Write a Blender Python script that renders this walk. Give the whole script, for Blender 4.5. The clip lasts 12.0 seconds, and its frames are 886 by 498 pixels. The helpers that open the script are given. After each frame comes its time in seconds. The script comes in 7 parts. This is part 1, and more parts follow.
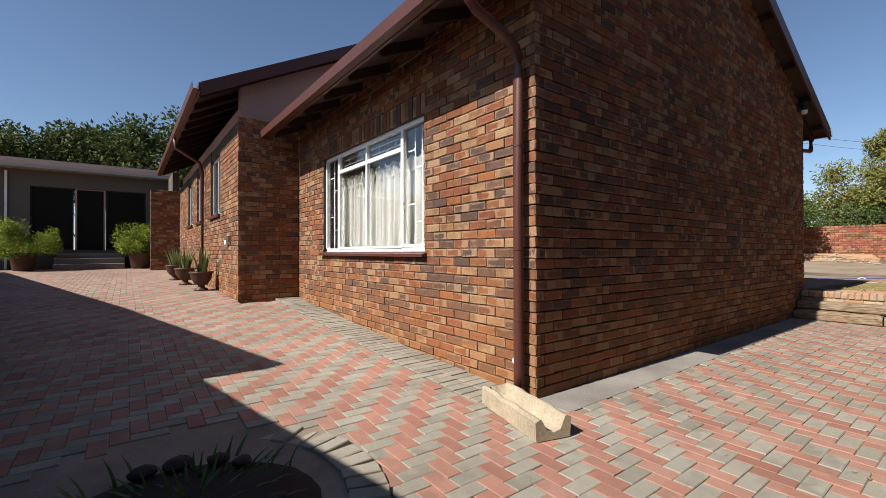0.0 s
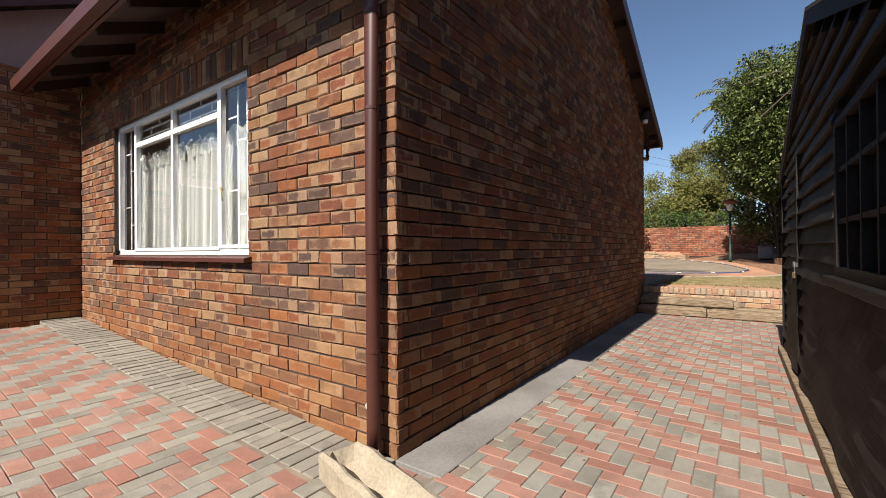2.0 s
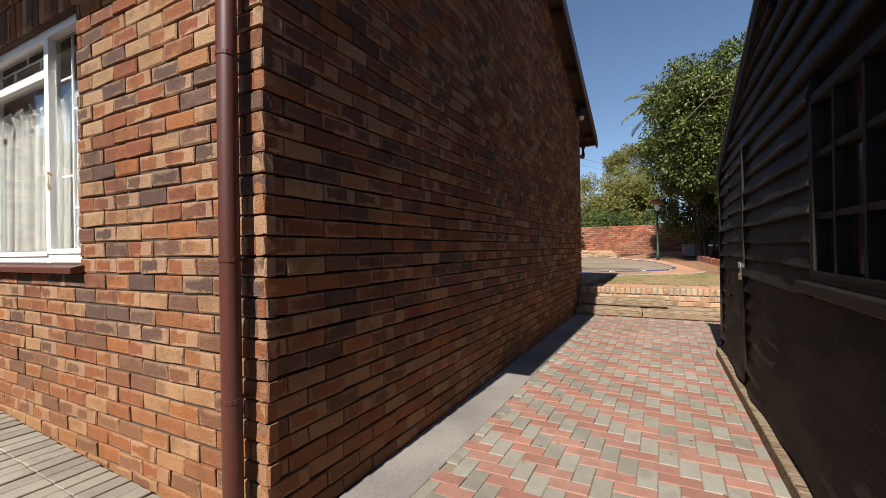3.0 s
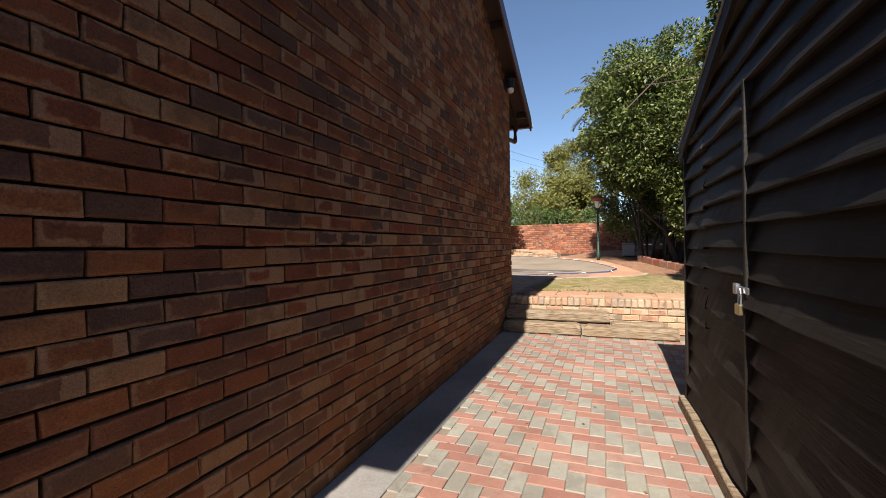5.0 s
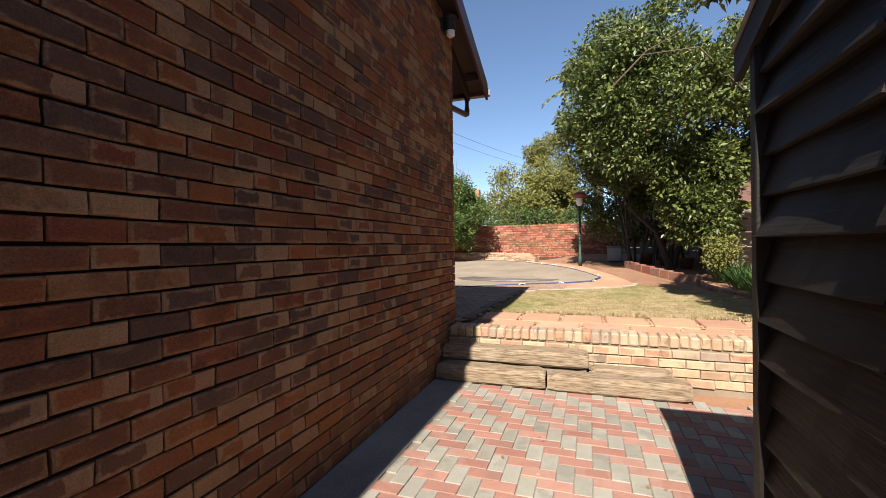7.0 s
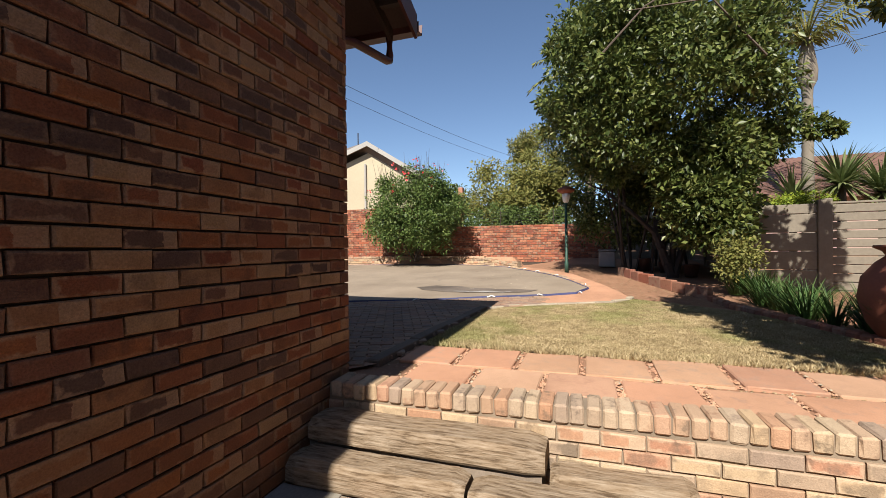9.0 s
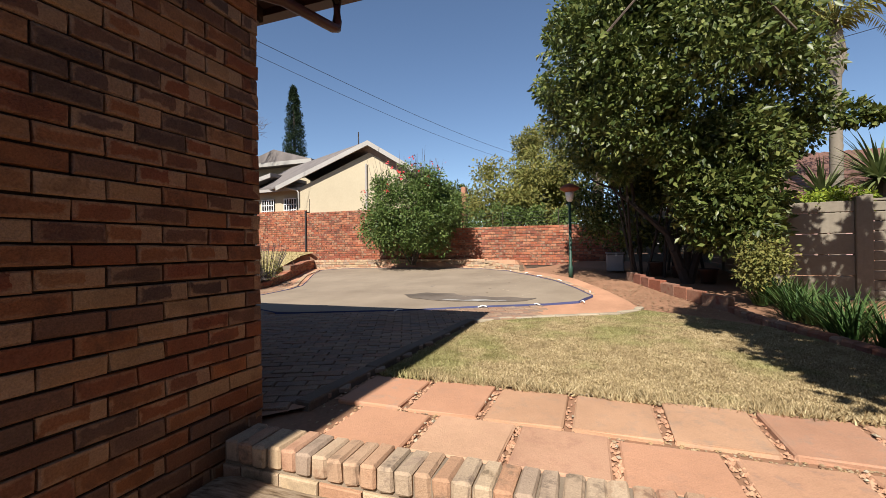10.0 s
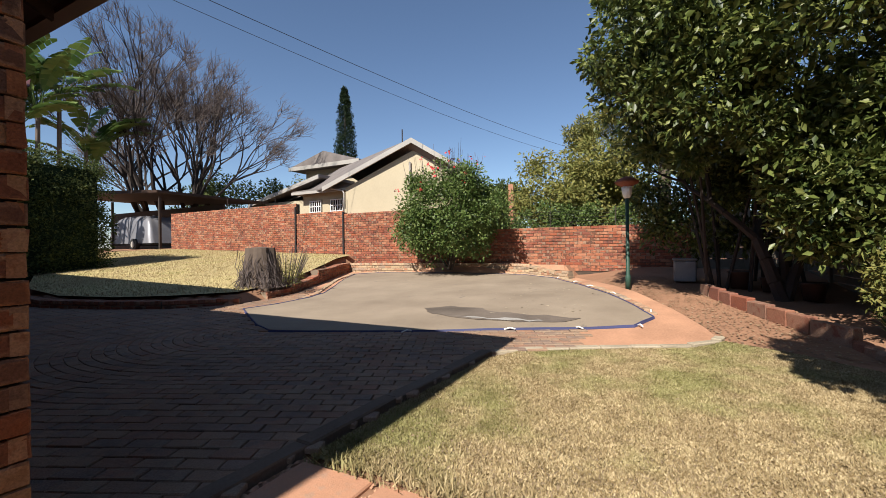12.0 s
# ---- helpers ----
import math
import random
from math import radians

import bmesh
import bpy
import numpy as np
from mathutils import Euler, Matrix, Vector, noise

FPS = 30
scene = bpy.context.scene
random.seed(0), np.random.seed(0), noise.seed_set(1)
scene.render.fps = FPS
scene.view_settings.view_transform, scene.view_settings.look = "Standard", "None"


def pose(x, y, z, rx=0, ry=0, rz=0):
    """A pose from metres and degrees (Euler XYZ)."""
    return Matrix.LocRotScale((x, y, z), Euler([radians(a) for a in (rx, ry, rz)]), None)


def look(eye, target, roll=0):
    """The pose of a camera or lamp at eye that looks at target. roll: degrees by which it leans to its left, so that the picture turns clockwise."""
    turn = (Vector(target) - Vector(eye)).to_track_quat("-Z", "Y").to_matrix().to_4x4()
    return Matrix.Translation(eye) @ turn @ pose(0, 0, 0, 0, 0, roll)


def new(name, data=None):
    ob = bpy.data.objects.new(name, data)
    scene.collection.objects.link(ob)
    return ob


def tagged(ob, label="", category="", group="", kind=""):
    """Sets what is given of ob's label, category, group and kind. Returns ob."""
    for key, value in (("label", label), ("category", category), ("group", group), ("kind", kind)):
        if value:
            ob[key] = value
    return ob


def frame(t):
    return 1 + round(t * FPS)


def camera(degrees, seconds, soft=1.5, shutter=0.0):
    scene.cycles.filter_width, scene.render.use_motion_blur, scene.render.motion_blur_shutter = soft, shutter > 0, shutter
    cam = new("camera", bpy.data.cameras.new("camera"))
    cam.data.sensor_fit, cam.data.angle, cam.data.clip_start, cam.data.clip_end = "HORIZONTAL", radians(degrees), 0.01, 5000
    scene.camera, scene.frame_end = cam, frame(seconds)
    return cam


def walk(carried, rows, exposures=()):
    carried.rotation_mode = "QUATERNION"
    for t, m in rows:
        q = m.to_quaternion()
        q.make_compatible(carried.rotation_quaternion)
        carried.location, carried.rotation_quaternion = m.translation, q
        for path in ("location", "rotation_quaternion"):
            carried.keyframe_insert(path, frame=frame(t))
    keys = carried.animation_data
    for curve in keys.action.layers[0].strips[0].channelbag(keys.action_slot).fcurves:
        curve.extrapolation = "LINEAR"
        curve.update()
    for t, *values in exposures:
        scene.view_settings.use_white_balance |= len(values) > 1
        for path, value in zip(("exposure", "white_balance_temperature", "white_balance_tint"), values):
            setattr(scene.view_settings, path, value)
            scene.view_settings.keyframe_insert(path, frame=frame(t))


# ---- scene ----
cam = camera(92.8, 12.0, soft=0.85)
PATH = [
    (0, (-0.124, -0.022, 1.161), (1.078, 1.576, 1.174), -0.1),
    (0.5, (0.016, 0.118, 1.16), (1.349, 1.609, 1.175), -0.2),
    (1, (0.18, 0.264, 1.175), (1.625, 1.647, 1.187), -0.2),
    (1.5, (0.389, 0.419, 1.176), (1.927, 1.697, 1.188), -0.4),
    (2, (0.642, 0.572, 1.192), (2.271, 1.733, 1.197), -0.4),
    (2.5, (0.934, 0.676, 1.187), (2.642, 1.716, 1.194), -0.7),
    (3, (1.267, 0.755, 1.21), (3.039, 1.683, 1.211), -0.9),
    (3.5, (1.684, 0.808, 1.226), (3.504, 1.637, 1.224), -1.0),
    (5.5, (3.577, 0.784, 1.281), (5.451, 1.482, 1.266), -0.9),
    (6, (4.12, 0.762, 1.297), (5.999, 1.446, 1.284), -0.9),
    (6.5, (4.642, 0.739, 1.32), (6.526, 1.408, 1.305), -0.8),
    (7, (5.143, 0.707, 1.338), (7.034, 1.36, 1.325), -0.8),
    (9, (7.098, 0.516, 1.353), (8.994, 1.152, 1.349), -0.6),
    (9.5, (7.558, 0.437, 1.358), (9.452, 1.079, 1.357), -0.6),
    (10, (7.945, 0.378, 1.409), (9.825, 1.062, 1.409), -0.8),
    (10.5, (8.299, 0.339, 1.458), (10.147, 1.105, 1.457), -1.0),
    (11, (8.657, 0.313, 1.498), (10.474, 1.15, 1.494), -1.1),
    (11.5, (8.963, 0.283, 1.513), (10.755, 1.172, 1.509), -0.9),
    (12, (9.259, 0.318, 1.529), (11.03, 1.247, 1.528), -0.7),
]
walk(cam, [(t, look(eye, target, roll)) for t, eye, target, roll in PATH],
     [(0, 0.68), (2.0, 0.68), (3.6, 0.66), (5.5, 1.12), (7, 1.17), (9, 0.84), (12, 0.76)])

# ---- light ----
SUN_ELEV, SUN_OFF = radians(43.3), radians(1.5)
world = bpy.data.worlds.new("world")
scene.world = world
world.use_nodes = True
wn = world.node_tree.nodes
sky = wn.new("ShaderNodeTexSky")
sky.sky_type = "NISHITA"
sky.sun_disc = False
sky.sun_elevation = SUN_ELEV
sky.sun_rotation = radians(-90) + SUN_OFF
sky.altitude = 1400
sky.air_density, sky.dust_density, sky.ozone_density = 1.0, 0.8, 2.5
world.node_tree.links.new(sky.outputs[0], wn["Background"].inputs[0])
wn["Background"].inputs[1].default_value = 0.076
sun = new("sun", bpy.data.lights.new("sun", "SUN"))
sun.data.energy, sun.data.angle, sun.data.color = 5.0, radians(0.5), (1.0, 0.94, 0.86)
sun.matrix_world = look((-math.cos(SUN_ELEV) * 30, math.cos(SUN_ELEV) * 30 * math.sin(SUN_OFF), math.sin(SUN_ELEV) * 30), (0, 0, 0))


# ---- materials ----
class Mat:
    """A node material built in short steps."""

    def __init__(self, name, rough=0.8, metal=0.0, spec=0.3):
        self.m = bpy.data.materials.new(name)
        self.m.use_nodes = True
        self.t = self.m.node_tree
        self.b = self.t.nodes["Principled BSDF"]
        self.b.inputs["Roughness"].default_value = rough
        self.b.inputs["Metallic"].default_value = metal
        self.b.inputs["Specular IOR Level"].default_value = spec

    def node(self, kind, **vals):
        n = self.t.nodes.new("ShaderNode" + kind)
        for k, v in vals.items():
            n.inputs[k.replace("_", " ")].default_value = v
        return n

    def link(self, a, b):
        self.t.links.new(a, b)

    def coords(self, scale=(1, 1, 1)):
        tc = self.node("TexCoord")
        mp = self.node("Mapping")
        mp.inputs["Scale"].default_value = scale
        self.link(tc.outputs["Object"], mp.inputs["Vector"])
        return mp.outputs["Vector"]

    def wcoords(self, scale=(1, 1, 1)):
        g = self.node("NewGeometry")
        mp = self.node("Mapping")
        mp.inputs["Scale"].default_value = scale
        self.link(g.outputs["Position"], mp.inputs["Vector"])
        return mp.outputs["Vector"]

    def noise(self, vec, scale, detail=4, rough=0.6):
        n = self.node("TexNoise", Scale=scale, Detail=detail, Roughness=rough)
        self.link(vec, n.inputs["Vector"])
        return n.outputs["Fac"]

    def ramp(self, fac, stops, constant=False):
        r = self.node("ValToRGB")
        e = r.color_ramp.elements
        while len(e) < len(stops):
            e.new(0.5)
        for el, (p, c) in zip(e, stops):
            el.position = p
            el.color = (*c, 1) if len(c) == 3 else c
        if constant:
            r.color_ramp.interpolation = "CONSTANT"
        self.link(fac, r.inputs["Fac"])
        return r.outputs["Color"]

    def mix(self, fac, a, b, mode="MIX"):
        n = self.t.nodes.new("ShaderNodeMix")
        n.data_type, n.blend_type = "RGBA", mode
        for sock, v in ((n.inputs[0], fac), (n.inputs[6], a), (n.inputs[7], b)):
            if isinstance(v, (int, float)):
                sock.default_value = v
            elif isinstance(v, tuple):
                sock.default_value = (*v, 1)
            else:
                self.link(v, sock)
        return n.outputs[2]

    def math(self, op, a, b=0.0, c=0.0):
        n = self.t.nodes.new("ShaderNodeMath")
        n.operation = op
        for sock, v in zip(n.inputs, (a, b, c)):
            if isinstance(v, (int, float)):
                sock.default_value = v
            else:
                self.link(v, sock)
        return n.outputs[0]

    def rnd(self):
        """A random number for each piece, joined or single."""
        o = self.node("ObjectInfo").outputs["Random"]
        g = self.node("NewGeometry").outputs["Random Per Island"]
        return self.math("FRACT", self.math("ADD", self.math("MULTIPLY", o, 7.31), g))

    def bump(self, h, strength=0.5, dist=0.01):
        n = self.node("Bump", Strength=strength, Distance=dist)
        self.link(h, n.inputs["Height"])
        self.link(n.outputs[0], self.b.inputs["Normal"])

    def done(self, color, rough=None):
        if isinstance(color, tuple):
            self.b.inputs["Base Color"].default_value = (*color, 1)
        else:
            self.link(color, self.b.inputs["Base Color"])
        if rough is not None:
            self.link(rough, self.b.inputs["Roughness"])
        return self.m


def plain(name, color, rough=0.7, metal=0.0, vary=0.25, scale=8.0, bump=0.15, spec=0.3):
    """Paint, metal or stone of one colour, with two scales of variation."""
    k = Mat(name, rough, metal, spec)
    v = k.wcoords()
    big, fine = k.noise(v, scale * 0.15, 3), k.noise(v, scale * 6, 5)
    f = k.math("ADD", k.math("MULTIPLY", big, 0.65), k.math("MULTIPLY", fine, 0.35))
    lo, hi = tuple(c * (1 - vary) for c in color), tuple(min(1, c * (1 + vary)) for c in color)
    col = k.ramp(f, [(0.3, lo), (0.7, hi)])
    if bump:
        k.bump(fine, bump, 0.004)
    return k.done(col)


def brick_material(name, tones, stain=(0.075, 0.055, 0.045), flash=0.5, edge=(0.36, 0.27, 0.19), edged=0.35, rough=1.0, splash=0.0):
    """Fired clay bricks: a tone for each brick, dark kiln clouds in its middle, pale arrises and buff ends, fine grit."""
    k = Mat(name, 0.88, 0, 0.2)
    r = k.rnd()
    n = len(tones)
    base = k.ramp(r, [(i / n, c) for i, c in enumerate(tones)], True)
    v = k.wcoords()
    off = k.node("Combine" + "XYZ")
    k.link(k.math("MULTIPLY", r, 37.0), off.inputs[0])
    k.link(k.math("MULTIPLY", r, 91.0), off.inputs[2])
    add = k.t.nodes.new("ShaderNodeVectorMath")
    k.link(v, add.inputs[0])
    k.link(off.outputs[0], add.inputs[1])
    v2 = add.outputs[0]
    cloud, mid, fine = k.noise(v2, 9, 3), k.noise(v2, 34, 4), k.noise(v, 130, 4)
    uv = k.node("TexCoord").outputs["UV"]
    sep = k.node("SeparateXYZ")
    k.link(uv, sep.inputs[0])
    u, w = sep.outputs[0], sep.outputs[1]
    eu = k.math("MULTIPLY", k.math("MINIMUM", u, k.math("SUBTRACT", 1.0, u)), 3.0)
    ew = k.math("MINIMUM", w, k.math("SUBTRACT", 1.0, w))
    e = k.math("ADD", k.math("MINIMUM", eu, ew), k.math("ADD", k.math("MULTIPLY", k.math("SUBTRACT", mid, 0.5), 0.5), k.math("MULTIPLY", k.math("SUBTRACT", cloud, 0.5), 0.9)))
    core = k.ramp(e, [(0.0, (0, 0, 0)), (0.16, (1, 1, 1))])
    r2 = k.math("FRACT", k.math("MULTIPLY", r, 53.7))
    r3 = k.math("FRACT", k.math("MULTIPLY", r, 211.3))
    f = k.ramp(cloud, [(0.42, (0, 0, 0)), (0.60, (1, 1, 1))])
    f = k.math("MULTIPLY", k.math("MULTIPLY", f, core), k.math("MINIMUM", k.math("MULTIPLY", r2, flash * 1.9), 0.8))
    c = k.mix(k.math("MULTIPLY", mid, 0.35), base, k.mix(0.6, base, edge))
    c = k.mix(f, c, stain)
    a = k.math("MULTIPLY", k.math("SUBTRACT", 1.0, core), k.math("MULTIPLY", r3, edged * 2))
    c = k.mix(a, c, edge)
    end = k.math("MULTIPLY", k.math("GREATER_THAN", k.math("ADD", u, k.math("MULTIPLY", mid, 0.15)), k.math("ADD", 0.62, k.math("MULTIPLY", r2, 0.3))), k.math("GREATER_THAN", r3, 0.72))
    c = k.mix(k.math("MULTIPLY", end, edged * 1.6), c, edge)
    c = k.mix(0.6 * rough, c, k.ramp(fine, [(0.3, (0.42, 0.41, 0.40)), (0.7, (1.1, 1.1, 1.1))]), "MULTIPLY")
    big = k.noise(v, 0.9, 5, 0.7)
    c = k.mix(0.5, c, k.ramp(big, [(0.35, (0.58, 0.56, 0.54)), (0.6, (1, 1, 1))]), "MULTIPLY")
    if splash:
        # red earth splashed up the lowest courses
        h = k.node("SeparateXYZ")
        k.link(v, h.inputs[0])
        up = k.ramp(k.math("ADD", h.outputs[2], k.math("MULTIPLY", k.math("SUBTRACT", big, 0.5), 0.8)), [(0.0, (1, 1, 1)), (1.0, (0, 0, 0))])
        c = k.mix(k.math("MULTIPLY", up, splash), c, (0.40, 0.165, 0.055))
    k.bump(k.math("ADD", k.math("MULTIPLY", mid, 1.3), fine), 0.9 * rough, 0.006)
    return k.done(c)


M = {}
M["brick"] = brick_material("face brick", [(0.23, 0.070, 0.031), (0.19, 0.068, 0.037), (0.27, 0.098, 0.038), (0.145, 0.066, 0.044), (0.315, 0.148, 0.068), (0.22, 0.060, 0.030), (0.165, 0.082, 0.054), (0.285, 0.108, 0.044), (0.36, 0.205, 0.105), (0.20, 0.072, 0.040), (0.11, 0.062, 0.047), (0.25, 0.078, 0.033), (0.085, 0.052, 0.045), (0.38, 0.235, 0.125), (0.32, 0.108, 0.036), (0.115, 0.068, 0.056)], stain=(0.085, 0.047, 0.038), flash=0.26, edge=(0.42, 0.27, 0.165), edged=0.42, splash=0.3)
M["brick_red"] = brick_material("red garden wall brick", [(0.40, 0.105, 0.05), (0.34, 0.085, 0.045), (0.46, 0.15, 0.075), (0.30, 0.08, 0.05), (0.50, 0.20, 0.11)])
M["brick_pale"] = brick_material("weathered brick", [(0.44, 0.27, 0.17), (0.50, 0.35, 0.21), (0.42, 0.20, 0.12), (0.40, 0.29, 0.20), (0.53, 0.39, 0.24), (0.33, 0.24, 0.18), (0.45, 0.24, 0.14)], stain=(0.14, 0.11, 0.08), flash=0.4, edge=(0.50, 0.38, 0.26), edged=0.45, rough=0.6)
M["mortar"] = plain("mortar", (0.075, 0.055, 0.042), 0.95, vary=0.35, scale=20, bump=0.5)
# copy of the house mortar with the gable's shade put into its colour
M["mortar_shaded"] = plain("raked mortar darkened for shade", (0.04, 0.03, 0.024), 0.95, vary=0.35, scale=20, bump=0.5)
M["mortar_pale"] = plain("pale mortar", (0.22, 0.17, 0.12), 0.95, vary=0.3, scale=20, bump=0.5)
M["paver_red"] = brick_material("red paver", [(0.385, 0.180, 0.132), (0.416, 0.204, 0.152), (0.344, 0.160, 0.121), (0.392, 0.208, 0.160), (0.320, 0.140, 0.104)], (0.264, 0.160, 0.124), 0.35, (0.385, 0.288, 0.224), 0.14, 0.55)
M["paver_grey"] = brick_material("grey paver", [(0.305, 0.280, 0.228), (0.352, 0.328, 0.272), (0.264, 0.244, 0.200), (0.320, 0.296, 0.244), (0.336, 0.312, 0.252)], (0.216, 0.196, 0.160), 0.35, (0.361, 0.320, 0.264), 0.14, 0.55)
M["joint"] = plain("sandy joint", (0.23, 0.18, 0.135), 0.95, vary=0.4, scale=15, bump=0.5)
M["cement"] = plain("grey cement", (0.23, 0.21, 0.19), 0.9, vary=0.4, scale=9, bump=0.5)
M["brown_paint"] = plain("red-brown paint", (0.085, 0.027, 0.019), 0.45, vary=0.25, bump=0.05, spec=0.5)
M["dark_wood"] = plain("dark roof timber", (0.035, 0.02, 0.014), 0.7, vary=0.3)
M["roof_tile"] = plain("dark roof covering", (0.07, 0.045, 0.04), 0.7, vary=0.3)
M["white"] = plain("white window paint", (0.78, 0.78, 0.76), 0.35, vary=0.05, bump=0.02, spec=0.5)
M["plaster"] = plain("pinkish-grey plaster", (0.40, 0.27, 0.23), 0.9, vary=0.12, scale=3)
M["plaster_grey"] = plain("grey plaster", (0.115, 0.10, 0.085), 0.9, vary=0.15, scale=3)
M["plaster_dark"] = plain("dark brown plaster", (0.07, 0.05, 0.04), 0.9, vary=0.2, scale=3)
M["dark_soil"] = plain("dark bed soil", (0.035, 0.027, 0.02), 0.95, vary=0.5, scale=12, bump=0.9)
M["soil"] = plain("red soil", (0.27, 0.145, 0.085), 0.95, vary=0.35, scale=5, bump=0.6)


# ---- mesh helpers ----
def face_uv(me):
    """Face co-ordinates for bricks made by piece(): nine quads each, the face first."""
    n = len(me.polygons) // 9
    uv = me.uv_layers.new(name="face")
    one = np.zeros((36, 2), np.float32)
    one[:4] = ((0, 0), (1, 0), (1, 1), (0, 1))
    uv.data.foreach_set("uv", np.tile(one, (n, 1)).ravel())


def part(name, bm, material, parent=None, label="", smooth=False):
    me = bpy.data.meshes.new(name)
    if isinstance(bm, tuple):
        me.from_pydata(bm[0], [], bm[1])
        me.update()
    else:
        bm.to_mesh(me)
        bm.free()
    if material is not None:
        me.materials.append(M[material] if isinstance(material, str) else material)
    if smooth:
        me.polygons.foreach_set("use_smooth", [True] * len(me.polygons))
    ob = new(name, me)
    ob.parent = parent
    if label:
        ob["label"] = label
    return ob


def empty(name, loc=(0, 0, 0), label="", category="", group="", kind=""):
    e = new(name)
    e.location = loc
    e.empty_display_size = 0.1
    return tagged(e, label, category, group, kind)


def box(bm, lo, hi, m=None, bevel=0.0):
    """A box from corner to corner, turned by m, with softened edges where bevel is given."""
    c = [(lo[i] + hi[i]) / 2 for i in range(3)]
    d = [hi[i] - lo[i] for i in range(3)]
    r = bmesh.ops.create_cube(bm, size=1, matrix=(m or Matrix()) @ Matrix.Translation(c) @ Matrix.Diagonal((*d, 1)))
    if bevel:
        es = list({e for v in r["verts"] for e in v.link_edges})
        bmesh.ops.bevel(bm, geom=es, offset=bevel, segments=1, affect="EDGES")


def boxes(name, items, material, parent=None, bevel=0.0, label=""):
    bm = bmesh.new()
    for it in items:
        box(bm, it[0], it[1], it[2] if len(it) > 2 else None, bevel)
    return part(name, bm, material, parent, label)


def prism(bm, pts, lo, hi, axis=1):
    """A flat outline pushed through from lo to hi along an axis (0 x, 1 y, 2 z)."""
    def at(p, w):
        return {0: (w, p[0], p[1]), 1: (p[0], w, p[1]), 2: (p[0], p[1], w)}[axis]
    a = [bm.verts.new(at(p, lo)) for p in pts]
    b = [bm.verts.new(at(p, hi)) for p in pts]
    bm.faces.new(a)
    bm.faces.new(b[::-1])
    for i in range(len(pts)):
        j = (i + 1) % len(pts)
        bm.faces.new((a[j], a[i], b[i], b[j]))
    bmesh.ops.recalc_face_normals(bm, faces=bm.faces)


def tube(bm, pts, r, n=10, r_end=None):
    """A pipe through points."""
    rings = []
    for i, p in enumerate(pts):
        p = Vector(p)
        a, b = Vector(pts[max(i - 1, 0)]), Vector(pts[min(i + 1, len(pts) - 1)])
        q = (b - a).to_track_quat("Z", "Y").to_matrix()
        rr = r if r_end is None else r + (r_end - r) * i / (len(pts) - 1)
        rings.append([bm.verts.new(p + q @ Vector((rr * math.cos(k * math.tau / n), rr * math.sin(k * math.tau / n), 0))) for k in range(n)])
    for a, b in zip(rings, rings[1:]):
        for k in range(n):
            bm.faces.new((a[k], a[(k + 1) % n], b[(k + 1) % n], b[k]))
    bm.faces.new(rings[0][::-1])
    bm.faces.new(rings[-1])


def lathe(bm, prof, n=24, centre=(0, 0, 0)):
    rings = [[bm.verts.new((centre[0] + r * math.cos(k * math.tau / n), centre[1] + r * math.sin(k * math.tau / n), centre[2] + z)) for k in range(n)] for r, z in prof]
    for a, b in zip(rings, rings[1:]):
        for k in range(n):
            bm.faces.new((a[k], a[(k + 1) % n], b[(k + 1) % n], b[k]))
    bm.faces.new(rings[0][::-1])
    bm.faces.new(rings[-1])


# ---- bricks ----
rng = random.Random(7)


def piece(l, h, d, ch=0.006, wob=0.0032, cut=None):
    """One brick: its face looks to -y, its length lies along x from 0, its height along z from 0, its back is open. 18 triangles."""
    def w():
        return rng.uniform(-wob, wob)
    back = [(0, 0), (l, 0), (l, h), (0, h)]
    vs = [(x, d, z) for x, z in back]
    mid = [(x + w(), ch + w(), z + w()) for x, z in back]
    fr = [(ch + w(), w(), ch + w()), (l - ch + w(), w(), ch + w()), (l - ch + w(), w(), h - ch + w()), (ch + w(), w(), h - ch + w())]
    vs += mid + fr
    fs = [(8, 9, 10, 11)]
    for a in range(4):
        b = (a + 1) % 4
        fs += [(a, b, 4 + b, 4 + a), (4 + a, 4 + b, 8 + b, 8 + a)]
    return vs, fs


LATER = []


